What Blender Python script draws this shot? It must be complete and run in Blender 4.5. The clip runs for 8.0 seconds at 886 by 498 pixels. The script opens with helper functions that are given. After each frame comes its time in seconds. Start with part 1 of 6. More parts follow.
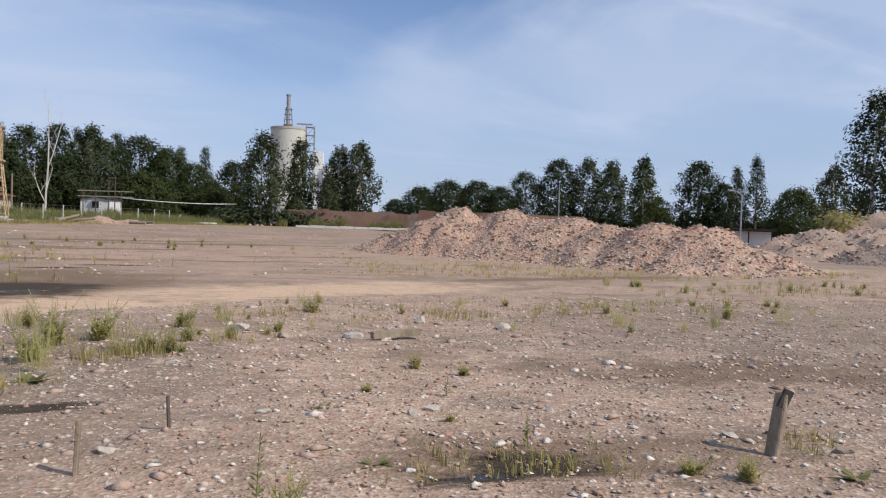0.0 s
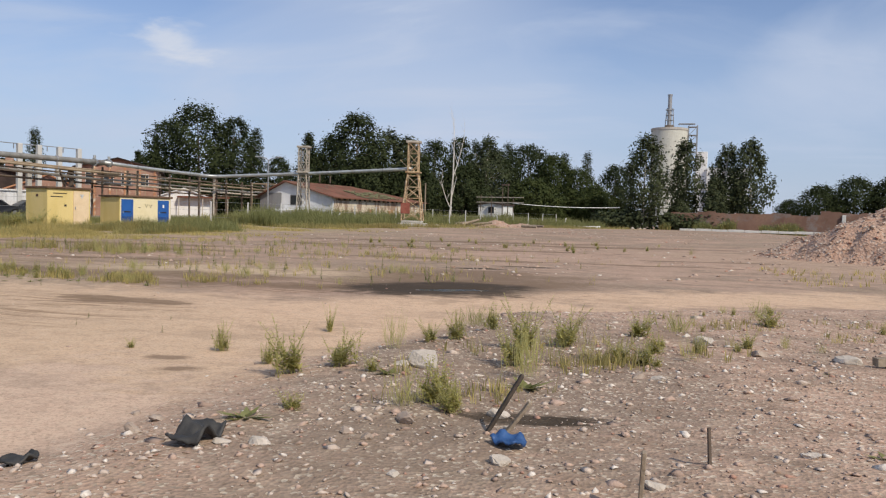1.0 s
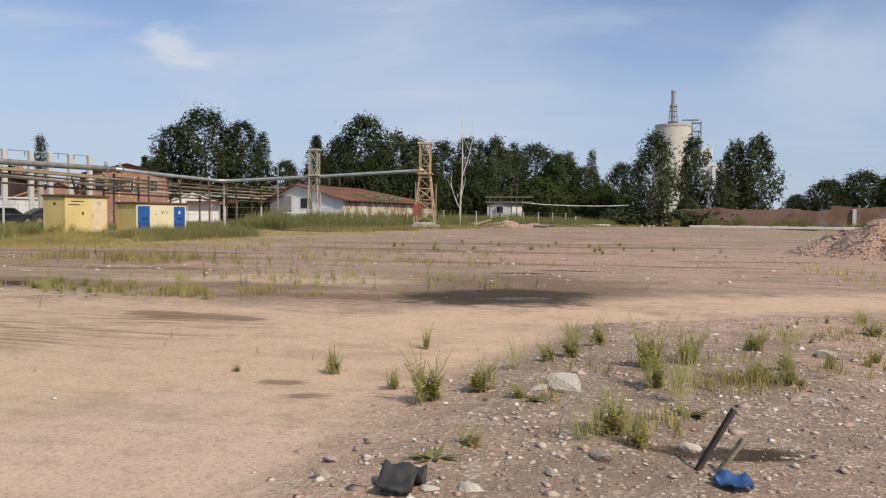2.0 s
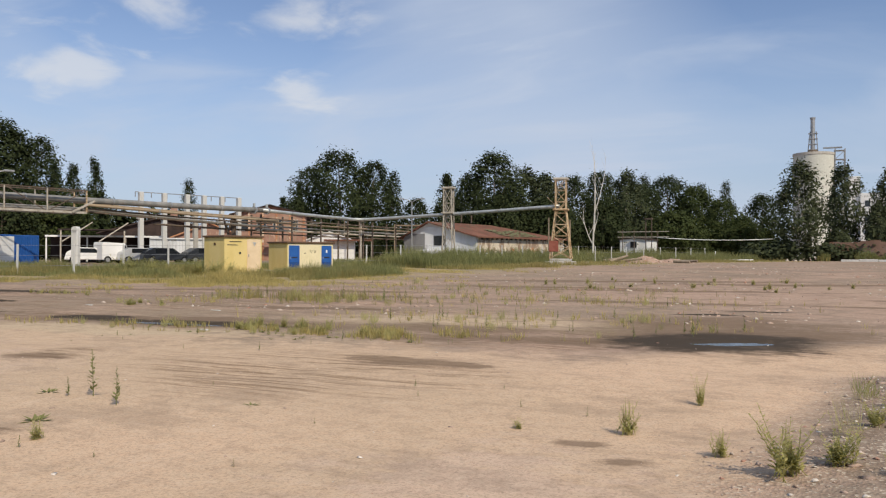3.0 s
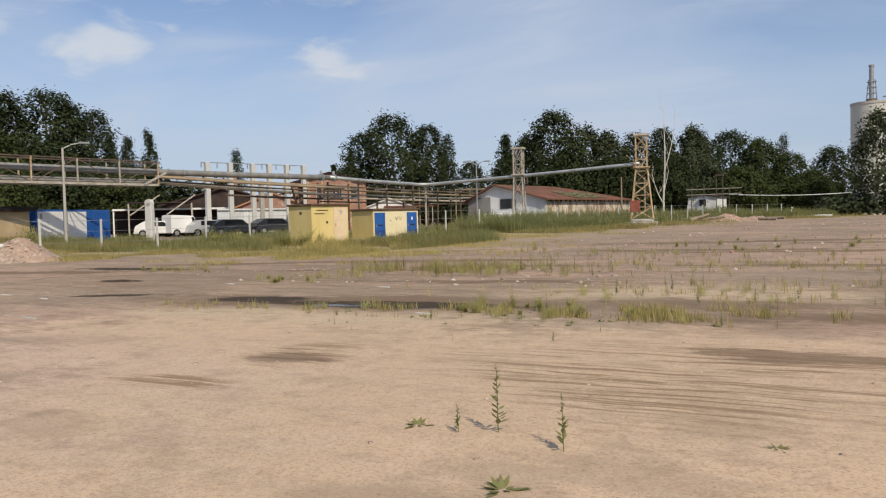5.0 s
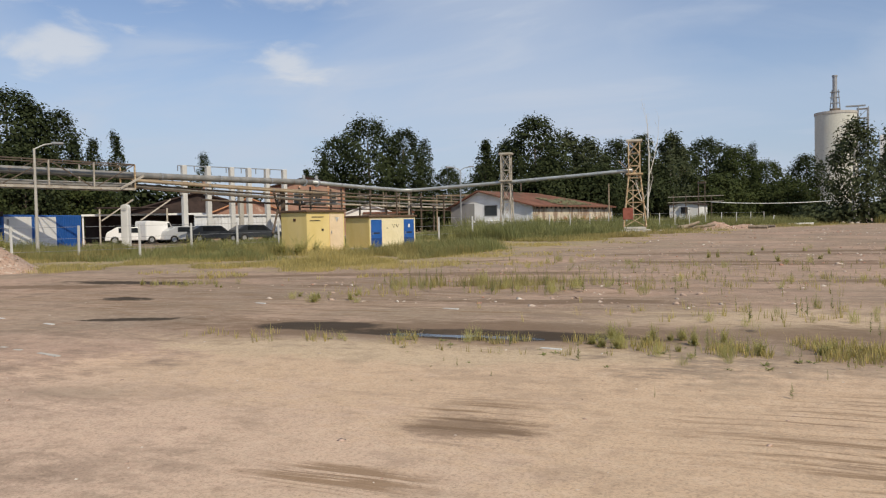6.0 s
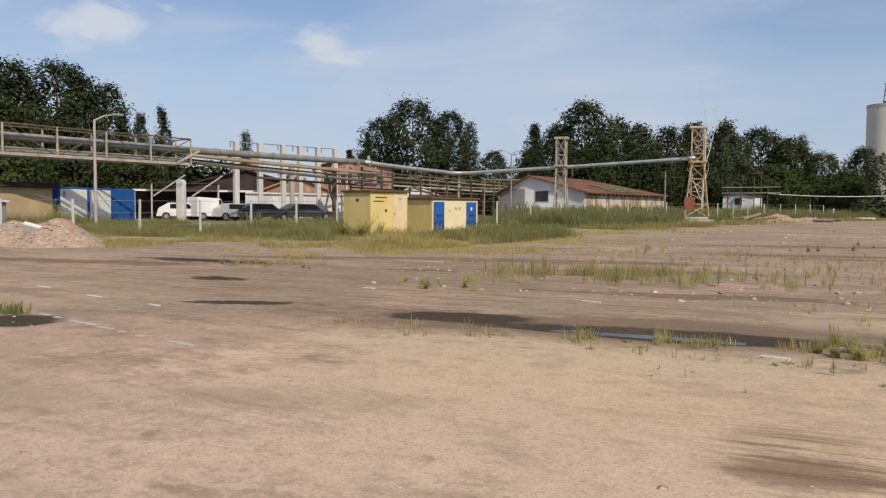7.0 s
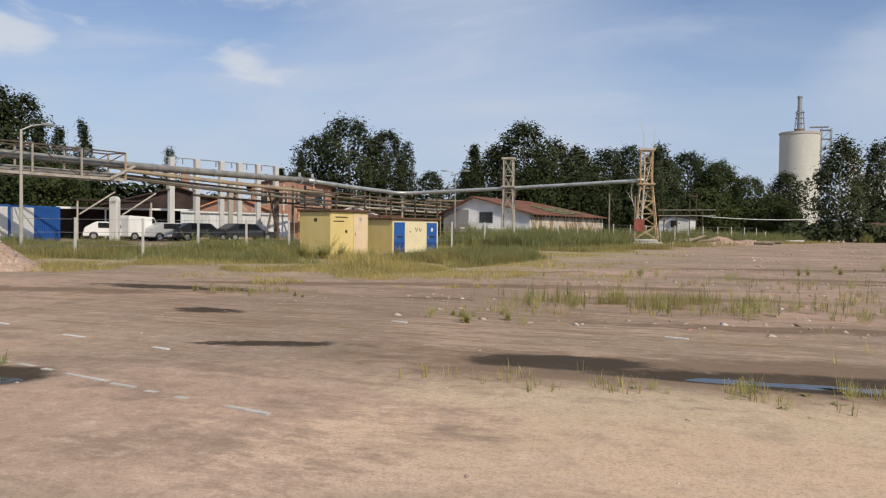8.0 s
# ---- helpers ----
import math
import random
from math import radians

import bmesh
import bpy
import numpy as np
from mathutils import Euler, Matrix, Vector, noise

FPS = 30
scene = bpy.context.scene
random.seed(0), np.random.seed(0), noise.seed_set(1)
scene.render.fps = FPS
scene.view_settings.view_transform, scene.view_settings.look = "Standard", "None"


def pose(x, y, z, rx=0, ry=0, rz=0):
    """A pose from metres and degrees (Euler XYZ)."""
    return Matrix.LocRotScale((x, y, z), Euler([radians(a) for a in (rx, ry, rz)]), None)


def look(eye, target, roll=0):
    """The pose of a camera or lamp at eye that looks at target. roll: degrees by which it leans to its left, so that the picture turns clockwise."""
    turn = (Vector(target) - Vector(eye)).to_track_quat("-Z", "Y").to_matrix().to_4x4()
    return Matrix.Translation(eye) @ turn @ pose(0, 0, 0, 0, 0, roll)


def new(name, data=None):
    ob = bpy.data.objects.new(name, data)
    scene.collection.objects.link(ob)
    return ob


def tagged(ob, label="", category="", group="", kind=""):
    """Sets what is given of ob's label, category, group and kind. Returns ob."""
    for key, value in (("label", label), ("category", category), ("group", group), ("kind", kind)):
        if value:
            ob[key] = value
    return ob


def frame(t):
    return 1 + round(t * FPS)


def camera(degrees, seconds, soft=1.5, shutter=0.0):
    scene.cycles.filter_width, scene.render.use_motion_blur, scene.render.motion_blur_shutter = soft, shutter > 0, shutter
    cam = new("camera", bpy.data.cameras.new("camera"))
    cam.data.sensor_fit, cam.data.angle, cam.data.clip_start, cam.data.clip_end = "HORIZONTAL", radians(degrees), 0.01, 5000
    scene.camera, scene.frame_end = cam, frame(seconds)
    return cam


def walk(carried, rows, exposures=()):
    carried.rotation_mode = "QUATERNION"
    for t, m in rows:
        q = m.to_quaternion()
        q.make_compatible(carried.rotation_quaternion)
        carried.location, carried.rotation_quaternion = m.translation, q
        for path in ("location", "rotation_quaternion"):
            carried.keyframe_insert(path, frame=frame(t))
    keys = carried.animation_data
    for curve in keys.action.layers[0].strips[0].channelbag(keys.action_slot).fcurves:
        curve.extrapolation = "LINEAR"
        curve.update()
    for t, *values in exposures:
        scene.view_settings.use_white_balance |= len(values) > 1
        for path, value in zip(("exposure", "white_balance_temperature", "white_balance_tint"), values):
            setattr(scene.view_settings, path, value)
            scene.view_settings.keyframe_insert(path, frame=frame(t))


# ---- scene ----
PATH = [
    (0, (-3.981, -0.005, 1.358), (-3.507, 1.937, 1.3), 1.9),
    (0.2, (-4.137, 0.191, 1.347), (-3.866, 2.171, 1.266), 2.1),
    (0.5, (-4.371, 0.485, 1.331), (-4.457, 2.479, 1.203), 2.9),
    (0.7, (-4.565, 0.554, 1.332), (-4.835, 2.534, 1.245), 2.8),
    (1, (-4.856, 0.657, 1.332), (-5.325, 2.6, 1.253), 1.6),
    (1.2, (-5.048, 0.68, 1.358), (-5.602, 2.6, 1.265), 1.1),
    (2.3, (-6.353, 0.671, 1.499), (-6.808, 2.617, 1.426), 0.6),
    (2.5, (-6.636, 0.643, 1.528), (-7.152, 2.574, 1.466), 0.7),
    (2.8, (-7.186, 0.67, 1.531), (-7.902, 2.537, 1.481), 0.5),
    (3, (-7.552, 0.689, 1.534), (-8.318, 2.536, 1.544), 0.2),
    (3.3, (-8.144, 0.747, 1.503), (-9.046, 2.532, 1.499), -1.8),
    (3.5, (-8.539, 0.785, 1.482), (-9.443, 2.569, 1.461), 0.3),
    (3.7, (-8.999, 0.858, 1.496), (-9.845, 2.67, 1.467), -0.3),
    (4, (-9.691, 0.967, 1.515), (-10.548, 2.771, 1.403), -2.3),
    (4.2, (-10.169, 1.079, 1.53), (-11.068, 2.864, 1.44), -1.3),
    (4.5, (-10.887, 1.247, 1.551), (-11.866, 2.99, 1.503), -2.2),
    (4.7, (-11.373, 1.426, 1.554), (-12.353, 3.168, 1.49), -1.8),
    (5, (-12.102, 1.695, 1.558), (-12.946, 3.507, 1.478), -1.4),
    (5.2, (-12.591, 1.872, 1.579), (-13.394, 3.703, 1.532), -3.5),
    (6.3, (-15.873, 3.19, 1.722), (-16.591, 5.054, 1.638), 0.0),
    (6.5, (-16.162, 3.203, 1.702), (-16.853, 5.076, 1.592), 0.3),
    (6.8, (-17.026, 3.481, 1.669), (-17.725, 5.352, 1.565), 1.1),
    (7, (-17.601, 3.667, 1.647), (-18.424, 5.486, 1.541), 0.4),
    (7.2, (-18.171, 3.913, 1.622), (-19.082, 5.689, 1.505), -0.2),
    (7.5, (-19.024, 4.283, 1.586), (-19.879, 6.087, 1.471), 0.2),
    (7.7, (-19.6, 4.509, 1.599), (-20.337, 6.367, 1.519), 0.3),
    (8, (-20.464, 4.849, 1.62), (-21.101, 6.745, 1.57), 0.7),
]
cam = camera(59.5, 8.0, soft=1.2)
# the camera's automatic white balance drifts warmer as it turns to the sand
BALANCE = [(0, 0.03, 6300, 10), (0.6, 0.0, 6500, 10), (1.2, 0.0, 6650, 10), (2.5, 0.0, 6750, 9), (5, -0.03, 6850, 8), (7.5, -0.03, 6900, 8), (8, -0.03, 6800, 9)]
walk(cam, [(t, look(eye, target, roll)) for t, eye, target, roll in PATH], BALANCE)

# ---- light ----
world = bpy.data.worlds.new("world")
scene.world = world
world.use_nodes = True
SUN_EL, SUN_DIR = 44.0, (0.77, -0.64)
wn, wl = world.node_tree.nodes, world.node_tree.links
wn.clear()
w_out = wn.new("ShaderNodeOutputWorld")
w_bg = wn.new("ShaderNodeBackground")
w_sky = wn.new("ShaderNodeTexSky")
w_sky.sky_type = "NISHITA"
w_sky.sun_disc = False
w_sky.sun_elevation = radians(SUN_EL)
w_sky.sun_rotation = math.atan2(SUN_DIR[0], SUN_DIR[1])
w_sky.air_density, w_sky.dust_density, w_sky.ozone_density = 1.0, 0.2, 2.4
w_bg.inputs["Strength"].default_value = 0.11
w_tc = wn.new("ShaderNodeTexCoord")
w_sep = wn.new("ShaderNodeSeparateXYZ")
wl.new(w_tc.outputs["Generated"], w_sep.inputs[0])


def wmath(op, a, b=None, clamp=False):
    n = wn.new("ShaderNodeMath")
    n.operation, n.use_clamp = op, clamp
    for i, v in enumerate((a, b)):
        if v is None:
            continue
        if isinstance(v, (int, float)):
            n.inputs[i].default_value = v
        else:
            wl.new(v, n.inputs[i])
    return n.outputs[0]


# clouds lie on a flat layer: the direction divided by its height
w_z = wmath("ADD", wmath("MAXIMUM", w_sep.outputs["Z"], 0.0), 0.16)
w_cmb = wn.new("ShaderNodeCombineXYZ")
wl.new(wmath("DIVIDE", w_sep.outputs["X"], w_z), w_cmb.inputs[0])
wl.new(wmath("DIVIDE", w_sep.outputs["Y"], w_z), w_cmb.inputs[1])


def wnoise(scale, detail, dist, offset, stretch=(1, 1, 1), turn=0.0):
    m = wn.new("ShaderNodeMapping")
    m.inputs["Location"].default_value = offset
    m.inputs["Rotation"].default_value = (0, 0, turn)
    m.inputs["Scale"].default_value = stretch
    wl.new(w_cmb.outputs[0], m.inputs[0])
    n = wn.new("ShaderNodeTexNoise")
    n.inputs["Scale"].default_value, n.inputs["Detail"].default_value = scale, detail
    n.inputs["Roughness"].default_value, n.inputs["Distortion"].default_value = 0.55, dist
    wl.new(m.outputs[0], n.inputs[0])
    return n.outputs["Fac"]


def wramp(v, lo, hi):
    n = wn.new("ShaderNodeMapRange")
    n.interpolation_type = "SMOOTHSTEP"
    n.inputs["From Min"].default_value, n.inputs["From Max"].default_value = lo, hi
    wl.new(v, n.inputs["Value"])
    return n.outputs["Result"]


veil = wramp(wnoise(0.42, 6, 0.6, (3.1, 7.4, 0), (1.0, 1.0, 1), 0.5), 0.42, 0.66)
wisp = wramp(wnoise(1.1, 7, 0.9, (1.7, 0.4, 0), (0.7, 1.6, 1), 0.4), 0.48, 0.78)
def wblob(x, y, r):
    """1 at a place of the cloud layer, falling to 0 at r."""
    n = wn.new("ShaderNodeVectorMath")
    n.operation = "DISTANCE"
    wl.new(w_cmb.outputs[0], n.inputs[0])
    n.inputs[1].default_value = (x, y, 0)
    return wmath("SUBTRACT", 1.0, wmath("DIVIDE", n.outputs["Value"], r), True)


def wmost(some):
    out = some[0]
    for s in some[1:]:
        out = wmath("MAXIMUM", out, s)
    return out


veil = wmath("ADD", veil, wmath("MULTIPLY", wmost([wblob(-0.55, 2.1, 1.1), wblob(-0.8, 3.0, 1.2), wblob(1.3, 2.4, 1.2)]), 0.95), True)
veil = wmath("SUBTRACT", veil, wmath("MULTIPLY", wmost([wblob(-1.35, 1.75, 0.55), wblob(0.2, 2.0, 0.8), wblob(0.1, 2.7, 0.5)]), 0.9), True)
banks = wmost([wblob(-1.72, 1.2, 0.5), wblob(-1.48, 1.58, 0.3), wblob(-1.2, 1.82, 0.32), wblob(-1.98, 1.76, 0.42), wblob(-1.5, 2.28, 0.32), wblob(-2.1, 1.4, 0.3)])
puff = wramp(wmath("ADD", wmath("MULTIPLY", banks, 0.46), wnoise(3.6, 8, 0.4, (8.3, 2.6, 0))), 0.70, 0.98)
soft_cloud = wmath("ADD", wmath("MULTIPLY", veil, 0.62), wmath("MULTIPLY", wisp, 0.45), True)
cover = wmath("MULTIPLY", soft_cloud, 1.1, True)
low_haze = wmath("MULTIPLY", wramp(wmath("MULTIPLY", w_sep.outputs["Z"], -1.0), -0.30, -0.03), 0.75)
w_mix = wn.new("ShaderNodeMix")
w_mix.data_type = "RGBA"
w_tint = wn.new("ShaderNodeMix")
w_tint.data_type, w_tint.blend_type = "RGBA", "MULTIPLY"
w_tint.inputs[0].default_value = 1.0
w_tint.inputs[7].default_value = (1.02, 0.98, 1.07, 1)
wl.new(w_sky.outputs[0], w_tint.inputs[6])
w_low = wn.new("ShaderNodeMix")
w_low.data_type = "RGBA"
wl.new(low_haze, w_low.inputs[0])
wl.new(w_tint.outputs[2], w_low.inputs[6])
w_low.inputs[7].default_value = (3.55, 4.45, 6.2, 1)
wl.new(cover, w_mix.inputs[0])
wl.new(w_low.outputs[2], w_mix.inputs[6])
w_mix.inputs[7].default_value = (4.75, 5.5, 7.0, 1)
w_puff = wn.new("ShaderNodeMix")
w_puff.data_type = "RGBA"
wl.new(wmath("MULTIPLY", puff, 0.62), w_puff.inputs[0])
wl.new(w_mix.outputs[2], w_puff.inputs[6])
w_puff.inputs[7].default_value = (6.6, 6.8, 7.3, 1)
wl.new(w_puff.outputs[2], w_bg.inputs[0])
wl.new(w_bg.outputs[0], w_out.inputs[0])

sun_data = bpy.data.lights.new("sun", "SUN")
sun_data.energy, sun_data.angle, sun_data.color = 3.8, radians(0.6), (1.0, 0.89, 0.74)
sun = new("sun", sun_data)
to_sun = Vector((SUN_DIR[0], SUN_DIR[1], math.tan(radians(SUN_EL)))).normalized()
sun.matrix_world = look(to_sun * 60, (0, 0, 0))

# ---- materials ----


class Net:
    """A node material with a few short-hands."""

    def __init__(self, name):
        self.mat = bpy.data.materials.new(name)
        self.mat.use_nodes = True
        self.n, self.l = self.mat.node_tree.nodes, self.mat.node_tree.links
        self.bsdf = self.n["Principled BSDF"]
        self.tc = self.n.new("ShaderNodeTexCoord").outputs["Object"]
        self.geo = self.n.new("ShaderNodeNewGeometry")

    def put(self, value, socket):
        if isinstance(value, (int, float)):
            socket.default_value = value
        elif isinstance(value, tuple):
            socket.default_value = (*value, 1) if len(value) == 3 and socket.type == "RGBA" else value
        else:
            self.l.new(value, socket)

    def noise(self, scale, detail=4, rough=0.55, stretch=(1, 1, 1), dist=0.0, coord=None, turn=0.0):
        m = self.n.new("ShaderNodeMapping")
        m.inputs["Scale"].default_value = stretch
        m.inputs["Rotation"].default_value = (0, 0, turn)
        self.l.new(coord or self.tc, m.inputs[0])
        t = self.n.new("ShaderNodeTexNoise")
        for key, v in (("Scale", scale), ("Detail", detail), ("Roughness", rough), ("Distortion", dist)):
            t.inputs[key].default_value = v
        self.l.new(m.outputs[0], t.inputs[0])
        return t.outputs["Fac"]

    def math(self, op, a, b=0.0, clamp=False):
        t = self.n.new("ShaderNodeMath")
        t.operation, t.use_clamp = op, clamp
        self.put(a, t.inputs[0]), self.put(b, t.inputs[1])
        return t.outputs[0]

    def ramp(self, v, lo, hi, a=0.0, b=1.0):
        t = self.n.new("ShaderNodeMapRange")
        t.interpolation_type = "SMOOTHSTEP"
        for key, w in (("From Min", lo), ("From Max", hi), ("To Min", a), ("To Max", b)):
            t.inputs[key].default_value = w
        self.put(v, t.inputs["Value"])
        return t.outputs["Result"]

    def mix(self, f, a, b, mode="MIX"):
        t = self.n.new("ShaderNodeMix")
        t.data_type, t.blend_type = "RGBA", mode
        self.put(f, t.inputs[0]), self.put(a, t.inputs[6]), self.put(b, t.inputs[7])
        return t.outputs[2]

    def bump(self, height, strength, distance=0.02):
        t = self.n.new("ShaderNodeBump")
        t.inputs["Strength"].default_value, t.inputs["Distance"].default_value = strength, distance
        self.l.new(height, t.inputs["Height"])
        self.l.new(t.outputs[0], self.bsdf.inputs["Normal"])

    def done(self, color, rough=0.85, metal=0.0, spec=0.4):
        self.put(color, self.bsdf.inputs["Base Color"])
        self.put(rough, self.bsdf.inputs["Roughness"])
        self.put(metal, self.bsdf.inputs["Metallic"])
        self.bsdf.inputs["Specular IOR Level"].default_value = spec
        return self.mat


def plain(name, a, b, scale=2.0, rough=0.8, metal=0.0, fine=25.0, bump=0.3, wear=None, wear_at=(0.58, 0.68), streak=False, spec=0.4):
    """Two tones at two scales, with optional patches of wear in a third."""
    k = Net(name)
    big = k.noise(scale, 5, 0.6, (1, 1, 0.25) if streak else (1, 1, 1))
    small = k.noise(fine, 4)
    c = k.mix(k.ramp(big, 0.35, 0.65), a, b)
    c = k.mix(k.ramp(small, 0.3, 0.75, 0.0, 0.35), c, tuple(v * 0.6 for v in a))
    if wear:
        c = k.mix(k.ramp(k.noise(scale * 1.7, 6, 0.7, (1, 1, 0.35) if streak else (1, 1, 1)), *wear_at), c, wear)
    k.bump(small, bump)
    return k.done(c, rough, metal, spec)


def leafy(name, a, b, c, spec=0.06, glow_through=0.25):
    k = Net(name)
    r = k.geo.outputs["Random Per Island"]
    big = k.noise(0.35, 3)
    col = k.mix(r, a, b)
    col = k.mix(k.ramp(big, 0.45, 0.7, 0, 0.7), col, c)
    tr = k.n.new("ShaderNodeBsdfTranslucent")
    k.l.new(col, tr.inputs[0])
    ms = k.n.new("ShaderNodeMixShader")
    ms.inputs[0].default_value = glow_through
    k.done(col, 0.6, 0.0, spec)
    k.l.new(k.bsdf.outputs[0], ms.inputs[1])
    k.l.new(tr.outputs[0], ms.inputs[2])
    k.l.new(ms.outputs[0], k.n["Material Output"].inputs[0])
    return k.mat


M_LEAF_DARK = leafy("dark_foliage", (0.032, 0.044, 0.021), (0.06, 0.075, 0.031), (0.043, 0.057, 0.024), glow_through=0.3)
M_LEAF_MID = leafy("mid_foliage", (0.044, 0.06, 0.022), (0.08, 0.098, 0.035), (0.055, 0.073, 0.027), glow_through=0.3)
M_LEAF_BIRCH = leafy("birch_foliage", (0.054, 0.068, 0.037), (0.092, 0.107, 0.054), (0.063, 0.078, 0.043), glow_through=0.3)
M_WEED = leafy("weed_leaf", (0.36, 0.35, 0.13), (0.55, 0.51, 0.23), (0.46, 0.4, 0.17), glow_through=0.5)
M_WEED_GREEN = leafy("green_weed_leaf", (0.2, 0.215, 0.085), (0.31, 0.315, 0.14), (0.28, 0.26, 0.11), glow_through=0.45)
M_GRASS = leafy("grass_blade", (0.29, 0.265, 0.105), (0.43, 0.375, 0.165), (0.38, 0.31, 0.13), glow_through=0.45)
M_GRASS_DRY = leafy("dry_grass_blade", (0.46, 0.38, 0.145), (0.6, 0.49, 0.21), (0.38, 0.34, 0.125), glow_through=0.45)
M_BARK = plain("bark", (0.10, 0.08, 0.06), (0.17, 0.14, 0.11), 3, 0.9, bump=0.6)
M_BARK_WHITE = plain("pale_bark", (0.55, 0.52, 0.46), (0.68, 0.65, 0.6), 2, 0.85, wear=(0.08, 0.07, 0.06), wear_at=(0.6, 0.66))
M_YELLOW = plain("yellow_render", (0.66, 0.52, 0.20), (0.72, 0.58, 0.26), 1.2, 0.85, wear=(0.5, 0.40, 0.2), wear_at=(0.62, 0.8), streak=True, bump=0.15)
M_CREAM = plain("cream_paint", (0.72, 0.64, 0.40), (0.76, 0.68, 0.46), 1.5, 0.6, bump=0.1)
M_PEACH = plain("peach_paint", (0.72, 0.56, 0.36), (0.78, 0.62, 0.42), 1.5, 0.6, bump=0.1)
M_BLUE = plain("blue_paint", (0.015, 0.09, 0.33), (0.02, 0.11, 0.38), 2, 0.5, bump=0.1)
M_BLUE_DARK = plain("dark_blue_paint", (0.012, 0.055, 0.20), (0.015, 0.065, 0.23), 2, 0.5, bump=0.1)
M_ROOF_BROWN = plain("brown_sheet", (0.10, 0.06, 0.035), (0.15, 0.09, 0.055), 2, 0.6)
M_WHITE = plain("white_paint", (0.74, 0.75, 0.74), (0.8, 0.8, 0.79), 1.2, 0.6, bump=0.1, wear=(0.55, 0.53, 0.5), wear_at=(0.62, 0.75), streak=True)
M_BLACK = plain("black_mark", (0.02, 0.02, 0.02), (0.03, 0.03, 0.03), 4, 0.6)
M_RUST = plain("rusty_steel", (0.34, 0.21, 0.115), (0.46, 0.33, 0.19), 3.5, 0.8, 0.1, wear=(0.58, 0.47, 0.32), wear_at=(0.47, 0.57))
M_RUST_DARK = plain("dark_rust", (0.10, 0.078, 0.062), (0.17, 0.125, 0.092), 3, 0.8, 0.2)
M_RUST_PALE = plain("weathered_steel", (0.38, 0.34, 0.28), (0.52, 0.48, 0.42), 3, 0.7, 0.15, wear=(0.25, 0.14, 0.08))
M_GALV = plain("pipe_cladding", (0.42, 0.44, 0.44), (0.55, 0.57, 0.56), 0.8, 0.45, 0.5, wear=(0.36, 0.34, 0.3), wear_at=(0.55, 0.7))
M_PIPE_GREY = plain("grey_pipe", (0.20, 0.20, 0.19), (0.30, 0.29, 0.27), 1.5, 0.6, 0.2, wear=(0.2, 0.11, 0.07))
M_PIPE_TAN = plain("tan_pipe", (0.29, 0.22, 0.145), (0.38, 0.30, 0.205), 1.5, 0.65, 0.1, wear=(0.25, 0.14, 0.08))
M_CONC = plain("concrete", (0.40, 0.38, 0.34), (0.5, 0.48, 0.44), 1.3, 0.9, streak=True, wear=(0.3, 0.27, 0.23))
M_CONC_PALE = plain("pale_concrete", (0.55, 0.55, 0.53), (0.65, 0.65, 0.63), 0.9, 0.9, streak=True, wear=(0.42, 0.39, 0.35), wear_at=(0.58, 0.72))
M_SILO = plain("silo_concrete", (0.52, 0.53, 0.475), (0.60, 0.60, 0.54), 0.12, 0.9, fine=3, streak=True, wear=(0.5, 0.48, 0.42), wear_at=(0.55, 0.8))
M_STEEL = plain("grey_steel", (0.28, 0.29, 0.30), (0.4, 0.41, 0.42), 1.5, 0.5, 0.5)
M_PLASTER = plain("peeling_plaster", (0.60, 0.52, 0.40), (0.70, 0.62, 0.5), 0.8, 0.9, streak=True, wear=(0.30, 0.21, 0.15), wear_at=(0.49, 0.55))
M_BRICK_BARE = plain("bare_brickwork", (0.38, 0.17, 0.09), (0.48, 0.25, 0.14), 0.9, 0.9, wear=(0.6, 0.5, 0.38), wear_at=(0.50, 0.6))
M_BRICK = plain("red_brickwork", (0.30, 0.17, 0.125), (0.38, 0.235, 0.18), 0.7, 0.9, wear=(0.55, 0.42, 0.34), wear_at=(0.55, 0.7))
M_TILE_RED = plain("rusty_roof_sheet", (0.15, 0.07, 0.05), (0.23, 0.11, 0.078), 0.5, 0.9, streak=False, wear=(0.11, 0.085, 0.06), wear_at=(0.5, 0.62), spec=0.12)
M_MOSS = plain("mossy_roof", (0.10, 0.10, 0.05), (0.17, 0.16, 0.09), 1.2, 0.95)
M_WHITEWASH = plain("whitewash", (0.62, 0.64, 0.66), (0.74, 0.75, 0.76), 0.6, 0.85, streak=True, wear=(0.48, 0.48, 0.48), wear_at=(0.55, 0.7))
M_GREY_BOARD = plain("grey_boards", (0.20, 0.20, 0.21), (0.27, 0.27, 0.27), 0.8, 0.85, streak=True)
M_TAN_WALL = plain("tan_plaster", (0.46, 0.34, 0.20), (0.55, 0.42, 0.26), 0.7, 0.9, wear=(0.36, 0.25, 0.15), wear_at=(0.56, 0.7))
M_ROOF_DARK = plain("dark_roofing", (0.04, 0.032, 0.03), (0.075, 0.055, 0.05), 0.7, 0.95, spec=0.08)
M_ROOF_ORANGE = plain("orange_roof_tile", (0.42, 0.19, 0.10), (0.52, 0.27, 0.15), 0.8, 0.85)
M_GLASS = plain("dark_glazing", (0.02, 0.025, 0.03), (0.035, 0.04, 0.045), 1, 0.12, bump=0.0, spec=0.6)
M_TYRE = plain("tyre_rubber", (0.02, 0.02, 0.02), (0.035, 0.033, 0.03), 6, 0.85)
M_CAR_DARK = plain("dark_car_paint", (0.02, 0.024, 0.03), (0.03, 0.034, 0.04), 1, 0.3, bump=0.0, spec=0.6)
